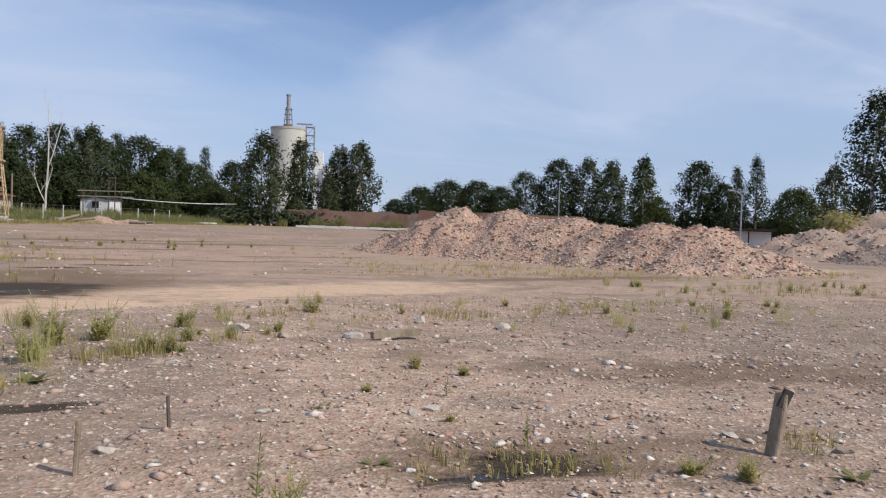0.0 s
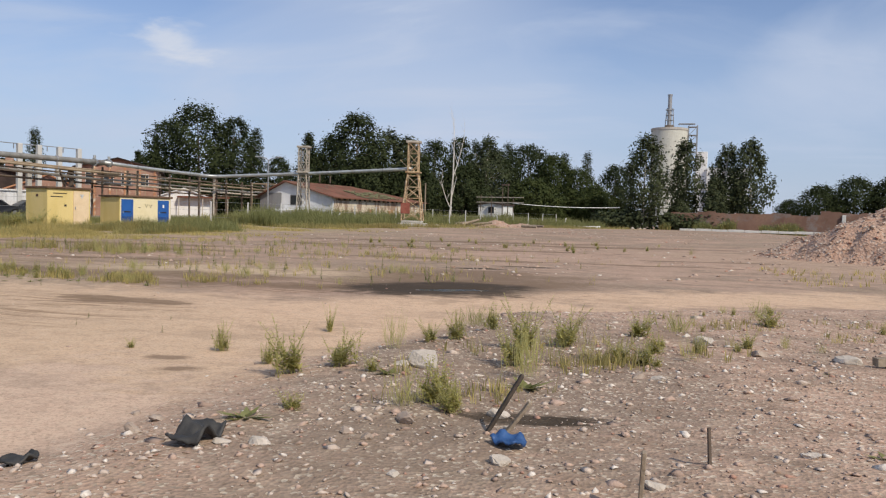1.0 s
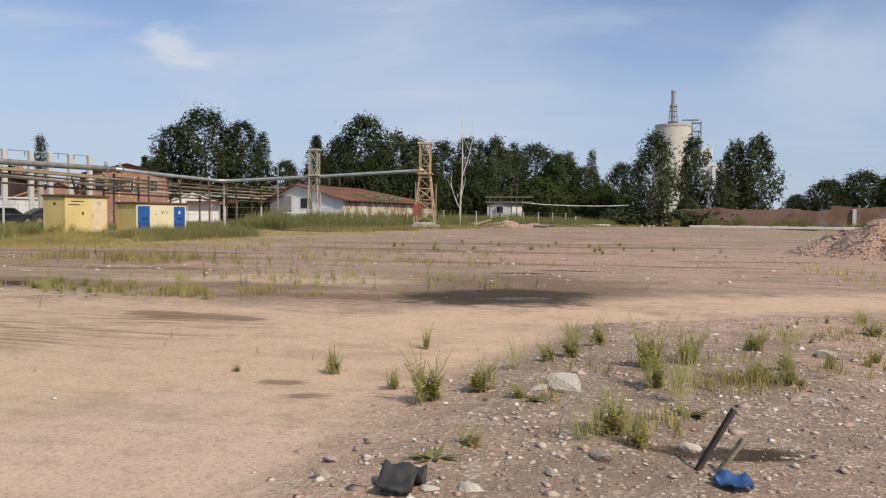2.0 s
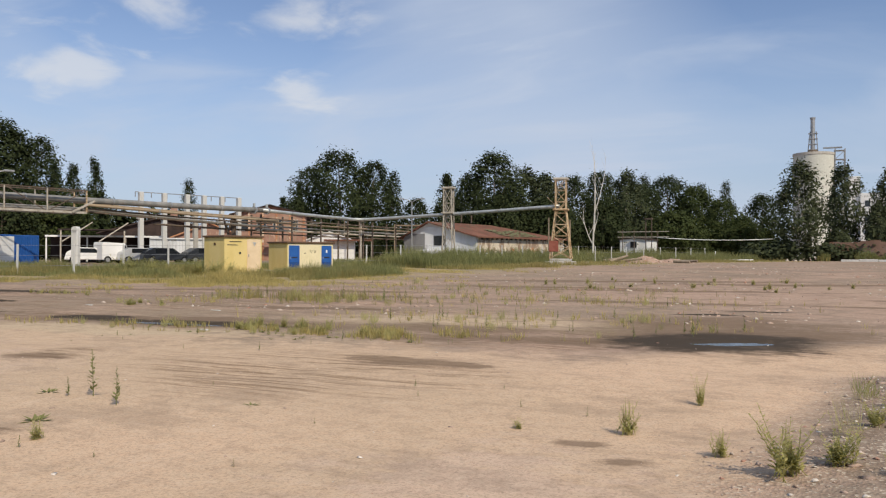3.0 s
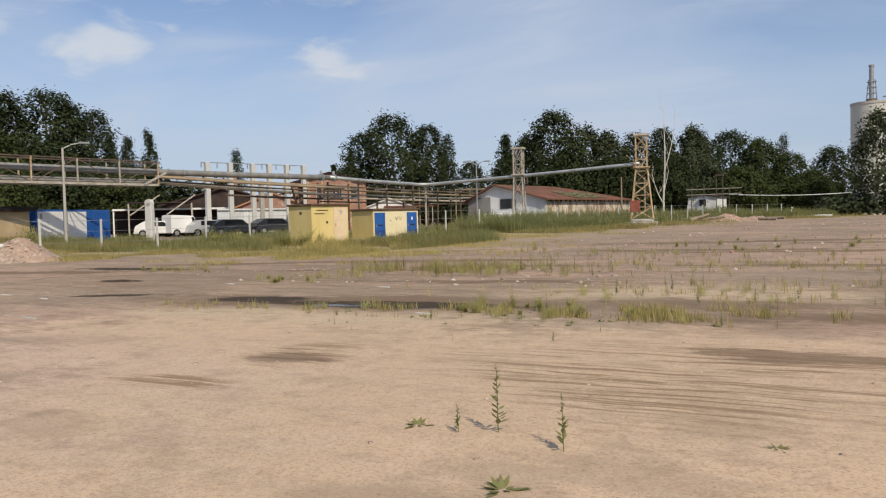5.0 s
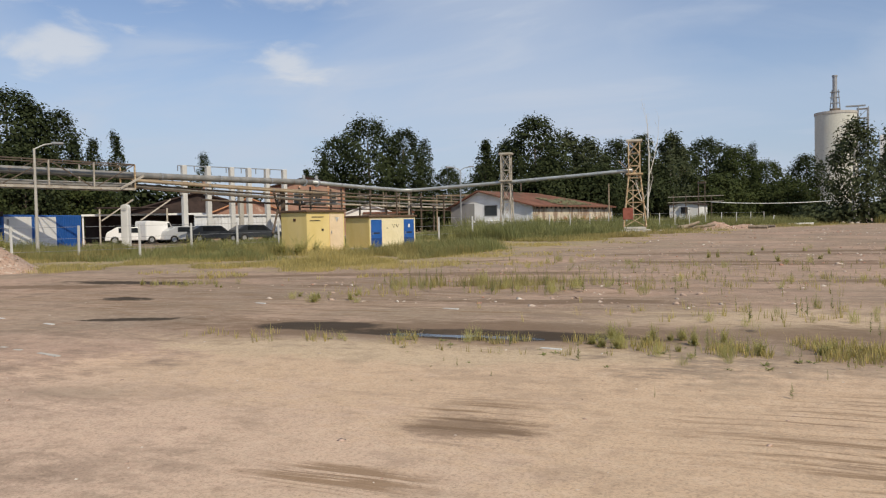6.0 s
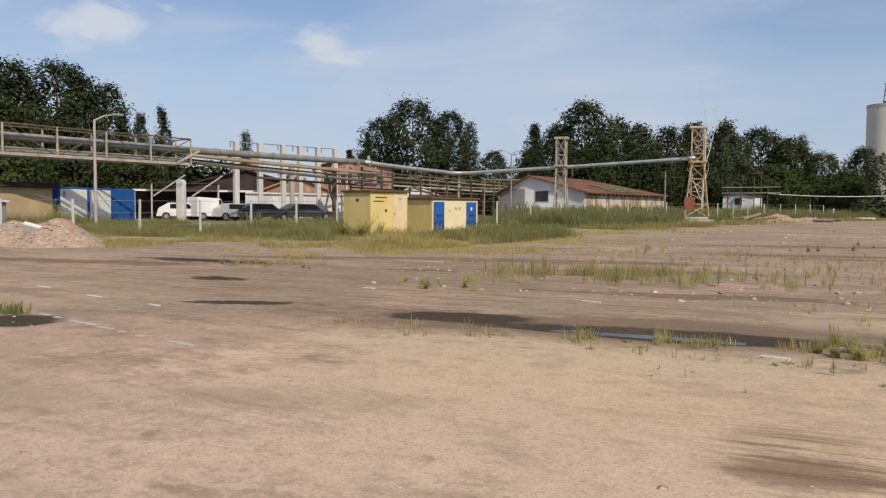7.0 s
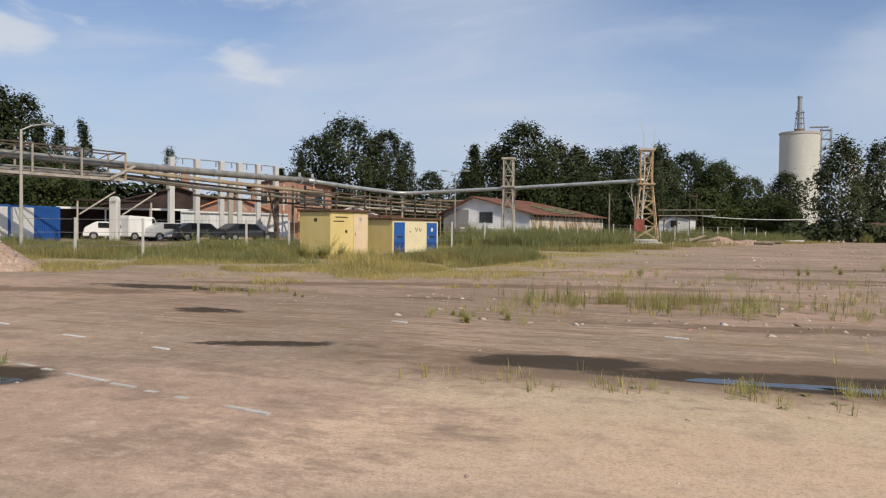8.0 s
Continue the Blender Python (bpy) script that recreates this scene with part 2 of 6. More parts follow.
M_WOOD = plain("grey_wood", (0.22, 0.17, 0.12), (0.34, 0.28, 0.21), 6, 0.9, streak=True, bump=0.6)
M_WOOD_DARK = plain("dark_wood", (0.05, 0.04, 0.03), (0.09, 0.07, 0.055), 6, 0.9, streak=True, bump=0.6)
M_STONE = plain("rubble_stone", (0.32, 0.25, 0.20), (0.43, 0.36, 0.30), 4, 0.95, fine=40, bump=0.6)
M_STONE_PALE = plain("pale_rubble_stone", (0.46, 0.41, 0.35), (0.56, 0.50, 0.44), 4, 0.95, fine=40, bump=0.6)
M_RUBBER = plain("black_rubber", (0.03, 0.03, 0.03), (0.06, 0.058, 0.055), 5, 0.7)
M_BLUE_RAG = plain("blue_plastic_rag", (0.02, 0.07, 0.20), (0.04, 0.11, 0.28), 8, 0.5)
M_WALL_RED = plain("red_brown_bank", (0.17, 0.10, 0.075), (0.26, 0.16, 0.12), 0.25, 0.95, fine=4, wear=(0.2, 0.17, 0.16), wear_at=(0.5, 0.65))


def pebble_material(name, tones, spread=1.0):
    """Broken stone, brick and concrete, each piece in a tone of its own."""
    k = Net(name)
    r = k.geo.outputs["Random Per Island"]
    ramp = k.n.new("ShaderNodeValToRGB")
    ramp.color_ramp.interpolation = "CONSTANT"
    while len(ramp.color_ramp.elements) < len(tones):
        ramp.color_ramp.elements.new(0.5)
    for e, (at, c) in zip(ramp.color_ramp.elements, tones):
        e.position, e.color = at, (*c, 1)
    k.l.new(r, ramp.inputs[0])
    c = k.mix(k.ramp(k.noise(30, 4), 0.35, 0.7, 0, 0.4), ramp.outputs[0], (0.2, 0.15, 0.12))
    k.bump(k.noise(45, 4), 0.4)
    return k.done(c, 0.95)


M_PEBBLE = pebble_material("mixed_gravel", [(0.0, (0.47, 0.34, 0.27)), (0.30, (0.33, 0.24, 0.19)), (0.48, (0.54, 0.45, 0.38)), (0.74, (0.40, 0.23, 0.17)), (0.82, (0.70, 0.64, 0.57))])
M_RUBBLE = pebble_material("mixed_rubble", [(0.0, (0.46, 0.34, 0.27)), (0.4, (0.38, 0.28, 0.22)), (0.6, (0.52, 0.43, 0.36)), (0.76, (0.44, 0.23, 0.16)), (0.87, (0.66, 0.60, 0.53))])

# ---- the lie of the land ----


def step(a, b, v):
    v = min(1.0, max(0.0, (v - a) / (b - a)))
    return v * v * (3 - 2 * v)


def oval(x, y, cx, cy, rx, ry, turn=0.0):
    """Under 1 inside the oval, over 1 outside."""
    c, s = math.cos(radians(turn)), math.sin(radians(turn))
    dx, dy = x - cx, y - cy
    return math.hypot((dx * c + dy * s) / rx, (dy * c - dx * s) / ry)


def rubble_zone(x, y):
    """1 on the raised, stony patch, 0 on the sandy track."""
    wob = 0.5 * noise.noise((x * 0.5, y * 0.5, 3))
    near = step(-8.3, -7.1, x - 0.16 * max(0.0, y - 5.0) + wob)
    far = step(0.8, -0.8, y - (12.0 + 0.55 * (x + 5.0)) + wob)
    return near * far


WATER = [(-8.1, 14.7, 0.55, 0.26, 25), (-7.5, 15.2, 0.3, 0.12, 60), (-20.4, 14.0, 1.1, 0.2, 3), (-18.2, 14.05, 0.7, 0.14, 3), (-27.6, 11.1, 0.45, 0.25, 25), (-2.85, 3.72, 0.2, 0.1, 15)]


def land(x, y):
    d = math.hypot(x + 12, y - 3)
    h = 0.55 * step(24, 75, d) * step(30, 6, x)
    near = step(60, 15, d)
    h += 0.13 * rubble_zone(x, y)
    h += near * (0.035 * noise.noise((x * 0.45, y * 0.45, 0)) + 0.012 * noise.noise((x * 1.7, y * 1.7, 5)))
    h += near * rubble_zone(x, y) * 0.03 * noise.noise((x * 2.6, y * 2.6, 9))
    for cx, cy, rx, ry, turn in WATER:
        o = oval(x, y, cx, cy, rx, ry, turn)
        if o < 2.2:
            h -= 0.035 * step(2.2, 0.6, o)
    return h

# ---- builders ----


def part(name, bm, material, parent=None, label="", smooth=False):
    me = bpy.data.meshes.new(name)
    bm.to_mesh(me)
    bm.free()
    if smooth:
        me.polygons.foreach_set("use_smooth", [True] * len(me.polygons))
    me.materials.append(material)
    ob = new(name, me)
    if parent:
        ob.parent = parent
    if label:
        ob["label"] = label
    return ob


def thing(name, at, turn=0.0, label="", category="", group="", kind=""):
    ob = new(name)
    ob.matrix_world = pose(at[0], at[1], at[2], 0, 0, turn)
    return tagged(ob, label, category, group, kind)


def box(bm, lo, hi, bevel=0.0):
    """A block between two corners."""
    lo, hi = Vector(lo), Vector(hi)
    m = Matrix.Translation((lo + hi) / 2) @ Matrix.Diagonal((*(hi - lo), 1))
    got = bmesh.ops.create_cube(bm, size=1, matrix=m)
    if bevel:
        edges = list({e for v in got["verts"] for e in v.link_edges})
        bmesh.ops.bevel(bm, geom=edges, offset=bevel, segments=1, affect="EDGES")
    return bm


def rod(bm, a, b, r, sides=6, r2=None):
    """A round bar from a to b."""
    a, b = Vector(a), Vector(b)
    m = Matrix.Translation((a + b) / 2) @ (b - a).to_track_quat("Z", "Y").to_matrix().to_4x4()
    bmesh.ops.create_cone(bm, cap_ends=True, segments=sides, radius1=r, radius2=r if r2 is None else r2, depth=(b - a).length, matrix=m)
    return bm


def bar(bm, a, b, w, h=None):
    """A square bar from a to b."""
    a, b = Vector(a), Vector(b)
    m = Matrix.Translation((a + b) / 2) @ (b - a).to_track_quat("Z", "Y").to_matrix().to_4x4() @ Matrix.Diagonal((w, h or w, (b - a).length, 1))
    bmesh.ops.create_cube(bm, size=1, matrix=m)
    return bm


def run(bm, points, r, sides=8):
    """A round pipe along points, with a closed skin."""
    pts = [Vector(p) for p in points]
    rings = []
    for i, p in enumerate(pts):
        way = (pts[min(i + 1, len(pts) - 1)] - pts[max(i - 1, 0)]).normalized()
        q = way.to_track_quat("Z", "Y")
        rings.append([bm.verts.new(p + q @ Vector((r * math.cos(a), r * math.sin(a), 0))) for a in (2 * math.pi * k / sides for k in range(sides))])
    for one, two in zip(rings, rings[1:]):
        for k in range(sides):
            bm.faces.new((one[k], one[(k + 1) % sides], two[(k + 1) % sides], two[k]))
    bm.faces.new(rings[0][::-1]), bm.faces.new(rings[-1])
    return bm


def sag(a, b, drop, n=8):
    return [Vector(a).lerp(Vector(b), i / n) - Vector((0, 0, drop * 4 * (i / n) * (1 - i / n))) for i in range(n + 1)]


def poly(bm, pts):
    return bm.faces.new([bm.verts.new(p) for p in pts])


def bulk(name, verts, faces, material, parent=None, smooth=False):
    """One mesh out of plain arrays of corners and equal-sided faces."""
    verts, faces = np.asarray(verts, np.float32), np.asarray(faces, np.int32)
    me = bpy.data.meshes.new(name)
    n, k = faces.shape
    me.vertices.add(len(verts)), me.loops.add(n * k), me.polygons.add(n)
    me.vertices.foreach_set("co", verts.ravel())
    me.loops.foreach_set("vertex_index", faces.ravel())
    me.polygons.foreach_set("loop_start", np.arange(0, n * k, k, dtype=np.int32))
    if smooth:
        me.polygons.foreach_set("use_smooth", np.ones(n, bool))
    me.update(calc_edges=True)
    me.materials.append(material)
    ob = new(name, me)
    if parent:
        ob.parent = parent
    return ob


# ---- the ground ----


def ground_material():
    k = Net("earth_and_gravel")
    pos = k.tc
    sep = k.n.new("ShaderNodeSeparateXYZ")
    k.l.new(pos, sep.inputs[0])
    wob_a = k.math("SUBTRACT", k.noise(0.55, 6, 0.65), 0.5)
    wob_b = k.math("SUBTRACT", k.noise(1.9, 6, 0.7), 0.5)
    wob = k.math("ADD", k.math("MULTIPLY", wob_a, 1.4), k.math("ADD", k.math("MULTIPLY", wob_b, 0.9), k.math("MULTIPLY", k.math("SUBTRACT", k.noise(4.5, 6, 0.75, (0.45, 1.4, 1)), 0.5), 1.3)))

    def spot(cx, cy, rx, ry, turn=0.0, soft=0.5, rag=1.6):
        """1 inside an oval with a ragged edge."""
        m = k.n.new("ShaderNodeMapping")
        m.vector_type = "TEXTURE"
        m.inputs["Location"].default_value = (cx, cy, 0)
        m.inputs["Rotation"].default_value = (0, 0, radians(turn))
        m.inputs["Scale"].default_value = (rx, ry, 1e4)
        k.l.new(pos, m.inputs[0])
        ln = k.n.new("ShaderNodeVectorMath")
        ln.operation = "LENGTH"
        k.l.new(m.outputs[0], ln.inputs[0])
        return k.ramp(k.math("ADD", ln.outputs["Value"], k.math("MULTIPLY", wob, rag)), 1.0 + soft / 2, 1.0 - soft / 2)

    def most(*some):
        out = some[0]
        for s in some[1:]:
            out = k.math("MAXIMUM", out, s)
        return out

    n1, n2, n3 = k.noise(0.16, 6, 0.6), k.noise(1.3, 6, 0.65), k.noise(9, 5, 0.7)
    flat = k.noise(0.5, 6, 0.65, (0.35, 1.6, 1), turn=0.15)
    grains = k.n.new("ShaderNodeTexVoronoi")
    grains.inputs["Scale"].default_value = 42
    k.l.new(pos, grains.inputs["Vector"])
    fine = k.n.new("ShaderNodeTexVoronoi")
    fine.inputs["Scale"].default_value = 70
    k.l.new(pos, fine.inputs["Vector"])
    pink, brown = (0.41, 0.278, 0.212), (0.265, 0.195, 0.15)
    sand, pale, stony = (0.62, 0.435, 0.298), (0.54, 0.42, 0.285), (0.40, 0.27, 0.205)
    c = k.mix(k.ramp(n1, 0.38, 0.6), pink, brown)
    c = k.mix(k.ramp(flat, 0.44, 0.60, 0, 0.6), c, (0.205, 0.150, 0.106))
    far_pink = most(spot(2, 33, 16, 10, 20), spot(-24, 6.5, 9, 6.5, 10, 0.7))
    c = k.mix(k.math("MULTIPLY", far_pink, 0.8), c, pink)
    # thin turf and dry litter towards the fence
    turf = most(spot(-34, 36, 7.5, 8, 20, 0.5), spot(-46, 33, 9, 6.5, 40, 0.5), spot(-30, 52, 6, 12, -10, 0.5), spot(-23, 76, 5, 18, -22, 0.5), spot(-12, 106, 6, 16, -25, 0.5), spot(-42, 60, 12, 22, -15, 0.5))
    c = k.mix(k.math("MULTIPLY", turf, 0.8), c, k.mix(k.ramp(n2, 0.4, 0.6), (0.27, 0.235, 0.105), (0.36, 0.29, 0.16)))
    # the sandy track
    track = most(spot(-12.5, 7.0, 7.0, 5.4, -8, 0.4, 0.5), spot(-7.3, 11.0, 3.6, 2.6, 30, 0.4, 0.5), spot(-18.5, 10.5, 4.5, 2.6, 0, 0.6), spot(-3.0, 15.5, 5.0, 1.6, 25, 0.7))
    c = k.mix(k.math("MULTIPLY", track, 0.9), c, sand)
    near_pink = most(spot(-8.6, 4.0, 1.6, 2.4, 10, 0.6), spot(-21, 6.0, 4.5, 3.5, 0, 0.8))
    c = k.mix(k.math("MULTIPLY", near_pink, 0.75), c, (0.575, 0.412, 0.322))
    light = most(spot(-13.5, 17.0, 4.0, 1.7, 5, 0.8), spot(-20, 12.4, 4, 0.8, 3, 0.8), spot(16, 26, 6, 2, 30, 0.8))
    c = k.mix(k.math("MULTIPLY", light, 0.75), c, pale)
    # the stony patch
    edge = k.math("SUBTRACT", sep.outputs["X"], k.math("MULTIPLY", k.math("MAXIMUM", k.math("SUBTRACT", sep.outputs["Y"], 5.0), 0.0), 0.16))
    near_m = k.ramp(k.math("ADD", edge, wob), -8.2, -7.3)
    far_e = k.math("SUBTRACT", sep.outputs["Y"], k.math("MULTIPLY", k.math("ADD", sep.outputs["X"], 5.0), 0.55))
    rub = k.math("MULTIPLY", near_m, k.ramp(k.math("ADD", far_e, wob), 13.2, 11.4))
    rub_tone = k.mix(k.ramp(n2, 0.38, 0.62), stony, (0.45, 0.31, 0.238))
    rub_tone = k.mix(k.ramp(k.noise(0.7, 5, 0.6), 0.52, 0.66, 0, 0.8), rub_tone, (0.25, 0.188, 0.15))
    rub_tone = k.mix(k.math("MULTIPLY", most(spot(4.6, 7.2, 5.6, 5.2, 0, 0.9), spot(-6.0, 7.2, 1.7, 3.4, 10, 1.0)), 0.85), rub_tone, (0.190, 0.146, 0.116))
    c = k.mix(rub, c, rub_tone)
    # single grains, lighter and darker
    gr = k.n.new("ShaderNodeSeparateColor")
    k.l.new(grains.outputs["Color"], gr.inputs[0])
    fr = k.n.new("ShaderNodeSeparateColor")
    k.l.new(fine.outputs["Color"], fr.inputs[0])
    speck = k.math("ADD", k.math("MULTIPLY", rub, 0.55), 0.10)
    c = k.mix(k.math("MULTIPLY", k.ramp(gr.outputs[0], 0.86, 0.9), speck), c, (0.620, 0.560, 0.460))
    c = k.mix(k.math("MULTIPLY", k.ramp(gr.outputs[1], 0.8, 0.84), speck), c, (0.160, 0.115, 0.083))
    c = k.mix(k.math("MULTIPLY", k.ramp(fr.outputs[0], 0.55, 0.9), 0.34), c, (0.200, 0.150, 0.110))
    c = k.mix(k.ramp(n3, 0.35, 0.7, 0.0, 0.22), c, (0.600, 0.500, 0.386))
    far = k.noise(0.05, 5, 0.6)
    c = k.mix(k.ramp(far, 0.45, 0.65, 0, 0.25), c, (0.300, 0.260, 0.175))
    # crusts, pits and scuffs of the trodden ground
    mottle = k.noise(3.2, 9, 0.74)
    firm = k.math("SUBTRACT", 1.0, k.math("MULTIPLY", track, 0.5))
    c = k.mix(k.math("MULTIPLY", k.ramp(mottle, 0.50, 0.64, 0, 0.5), firm), c, (0.235, 0.170, 0.125))
    c = k.mix(k.ramp(mottle, 0.46, 0.34, 0, 0.30), c, (0.64, 0.50, 0.385))
    scuff = k.noise(1.1, 8, 0.7, (0.4, 1.7, 1), 0.4, turn=0.25)
    c = k.mix(k.math("MULTIPLY", k.ramp(scuff, 0.56, 0.66, 0, 0.40), firm), c, (0.215, 0.155, 0.115))
    c = k.mix(k.ramp(k.noise(26, 4, 0.7), 0.54, 0.68, 0, 0.48), c, (0.20, 0.145, 0.105))
    blotch = k.noise(0.8, 8, 0.74, (0.7, 1.2, 1), turn=0.2)
    c = k.mix(k.math("MULTIPLY", k.ramp(blotch, 0.50, 0.61, 0, 0.55), firm), c, (0.195, 0.145, 0.108))
    # tyre marks
    ruts = k.ramp(k.noise(2.0, 6, 0.66, (0.17, 4.2, 1), 0.9, turn=-0.12), 0.50, 0.58)
    rut_zone = most(spot(-13.2, 9.4, 2.5, 1.8, -12, 0.7, 0.9), spot(-10.9, 13.6, 2.4, 0.7, 35, 0.8), spot(-17.9, 7.5, 0.6, 0.25, 5, 0.8, 0.9), spot(-17.5, 9.3, 0.55, 0.75, 20, 0.8, 0.9), spot(-26, 20, 9, 5, 0, 1.0))
    c = k.mix(k.math("MULTIPLY", k.math("MULTIPLY", ruts, rut_zone), 0.78), c, (0.220, 0.145, 0.087))
    faint = most(spot(-22.0, 9.0, 0.7, 0.28, 10, 1.2), spot(-14.3, 5.4, 0.6, 0.25, 15, 1.2), spot(-22.5, 6.2, 0.8, 0.5, 40, 1.2), spot(-24.5, 8.0, 1.5, 0.5, 10, 1.2))
    c = k.mix(k.math("MULTIPLY", faint, 0.45), c, (0.24, 0.19, 0.14))
    damp = most(spot(0.3, 6.1, 1.7, 0.55, -12, 1.4, 2.4), spot(-2.4, 3.9, 0.9, 0.5, 0, 1.2, 2.2), spot(-19.6, 14.4, 5.2, 1.2, 4, 1.0), spot(-8.6, 17.2, 2.6, 3.4, 0, 0.9), spot(-11.5, 14.0, 2.6, 0.7, 14, 0.9), spot(-12.0, 10.6, 1.1, 0.22, -8), spot(-17.5, 9.0, 0.55, 0.3, 10, 0.9, 1.6), spot(-13.85, 5.3, 0.3, 0.13, 20, 1, 2.4), spot(-12.2, 10.5, 0.6, 0.28, 15, 0.9), spot(-13.4, 15.2, 2.6, 0.9, 5, 1.0), spot(-26.5, 22.0, 1.2, 0.3), spot(-11, 25.5, 4, 0.5, 5), spot(-20.5, 24.5, 3.2, 0.5, 8), spot(-16, 34, 5, 0.7, 5), spot(-28, 33, 4, 0.5, 30), spot(-4, 26, 2.5, 0.3, 12), spot(-8.5, 6.4, 0.25, 0.12, 20, 1.0, 2.4), spot(-8.9, 6.9, 0.25, 0.1, 0, 1.0, 2.4), spot(5, 20.5, 4, 0.5, 20), spot(-24.5, 27, 6, 0.8, 12), spot(-31, 25, 4, 0.6, 20), spot(-36, 20, 4, 0.7, 15), spot(-12, 33, 6, 0.6, 8), spot(-6, 40, 7, 0.8, 10), spot(-19, 19, 3, 0.4, 5), spot(-14, 41, 8, 0.8, 15), spot(-2, 30, 3, 0.3, 10))
    c = k.mix(k.math("MULTIPLY", damp, 0.72), c, (0.155, 0.105, 0.069))
    # wet ground; the spot at the charred planks also paints their hollow's shade
    wet_and_shade = most(spot(-8.3, 15.0, 1.75, 1.5, 40, 0.5, 0.8), spot(-22.1, 14.4, 1.1, 0.5, 5, 0.35, 0.6), spot(-19.2, 14.05, 2.7, 0.46, 2, 0.4, 0.6), spot(-33.8, 22.0, 2.2, 0.6, 6), spot(-29.6, 17.7, 0.6, 0.4, 0), spot(-26.2, 14.35, 0.95, 0.26, 15), spot(-27.9, 11.1, 0.85, 0.55, 25, 0.4, 0.5), spot(-5.35, 5.35, 0.45, 0.16, 8, 0.5, 1.2), spot(-2.6, 3.75, 0.4, 0.22, 10, 0.9, 2.2), spot(-9.0, 21.3, 1.0, 0.22, 10), spot(-7.6, 22.9, 0.9, 0.22, 10), spot(4, 26.3, 0.8, 0.2))
    wet_shade_mix = k.math("MULTIPLY", wet_and_shade, k.ramp(n2, 0.25, 0.5, 0.8, 1.0))
    c = k.mix(wet_shade_mix, c, (0.058, 0.044, 0.032))
    relief = k.math("ADD", k.math("MULTIPLY", grains.outputs["Distance"], k.math("ADD", k.math("MULTIPLY", rub, 0.9), 0.10)), k.math("ADD", k.math("ADD", k.math("MULTIPLY", n3, 0.5), k.math("MULTIPLY", n2, 1.4)), k.math("MULTIPLY", ruts, k.math("MULTIPLY", rut_zone, -0.6))))
    k.bump(relief, 0.5, 0.018)
    return k.done(c, 0.95, 0.0, 0.12)


def axis_steps(dense_lo, dense_hi, fine, far):
    out = list(np.arange(dense_lo, dense_hi, fine))
    s, v = fine, dense_hi
    while v < far:
        out.append(v)
        s *= 1.16
        v += s
    out.append(far)
    s, v = fine, dense_lo
    while v > -far:
        s *= 1.16
        v -= s
        out.append(v)
    return sorted(out)


def build_ground():
    xs, ys = axis_steps(-34, 14, 0.17, 2500), axis_steps(1.5, 22, 0.17, 2500)
    verts = [(x, y, land(x, y)) for y in ys for x in xs]
    w = len(xs)
    idx = np.arange(len(verts)).reshape(len(ys), w)
    faces = np.stack([idx[:-1, :-1], idx[:-1, 1:], idx[1:, 1:], idx[1:, :-1]], -1).reshape(-1, 4)
    ob = bulk("ground", verts, faces, ground_material(), smooth=True)
    tagged(ob, "sandy pink gravel ground with ruts and damp patches", "ground", kind="structure")


build_ground()


def water_material():
    k = Net("puddle_water")
    k.bsdf.inputs["IOR"].default_value = 1.33
    k.bump(k.noise(9, 3), 0.25, 0.01)
    return k.done(k.mix(k.noise(2, 4), (0.018, 0.016, 0.014), (0.035, 0.03, 0.026)), 0.12, 0.0, 0.5)


M_WATER = water_material()
for cx, cy, rx, ry, turn in WATER:
    bm = bmesh.new()
    ring = []
    for i in range(40):
        a = 2 * math.pi * i / 40
        f = 1.35 + 0.5 * noise.noise((cx + math.cos(a) * 1.5, cy + math.sin(a) * 1.5, 2))
        dx, dy = rx * f * math.cos(a), ry * f * math.sin(a)
        c, s = math.cos(radians(turn)), math.sin(radians(turn))
        ring.append(bm.verts.new((dx * c - dy * s, dx * s + dy * c, 0)))
    bm.faces.new(ring)
    lvl = land(cx, cy) + 0.004
    pud = part("puddle", bm, M_WATER)
    pud.location = (cx, cy, lvl)
    tagged(pud, "shallow dark puddle of rainwater in a muddy hollow", "puddle", "puddles", "structure")

# ---- rubble heaps ----


def stones(n, place, size, seed, tall=0.75):
    """Corners and faces of n angular stones. place(rng) gives x, y, z; size(rng) the radius."""
    rng = random.Random(seed)
    base = np.array([(1, 0, 0.1), (0.35, 0.9, -0.1), (-0.8, 0.55, 0.1), (-0.75, -0.6, -0.1), (0.4, -0.95, 0.1), (0.15, 0.1, 0.8), (-0.1, 0, -0.7)])
    tri = np.array([(0, 1, 5), (1, 2, 5), (2, 3, 5), (3, 4, 5), (4, 0, 5), (1, 0, 6), (2, 1, 6), (3, 2, 6), (4, 3, 6), (0, 4, 6)])
    verts, faces = [], []
    jit = np.random.RandomState(seed)
    for i in range(n):
        p, r = place(rng), size(rng)
        if p is None:
            continue
        a = rng.random() * 6.28
        rot = np.array([(math.cos(a), -math.sin(a), 0), (math.sin(a), math.cos(a), 0), (0, 0, 1)])
        pts = (base + jit.uniform(-0.28, 0.28, base.shape)) * (r, r * rng.uniform(0.5, 1.0), r * tall * rng.uniform(0.5, 1.0))
        tilt = jit.uniform(-0.5, 0.5)
        ct, st = math.cos(tilt), math.sin(tilt)
        pts = pts @ np.array([(1, 0, 0), (0, ct, -st), (0, st, ct)]).T @ rot.T + p
        faces.append(tri + 7 * len(verts))
        verts.append(pts)
    return np.concatenate(verts), np.concatenate(faces)


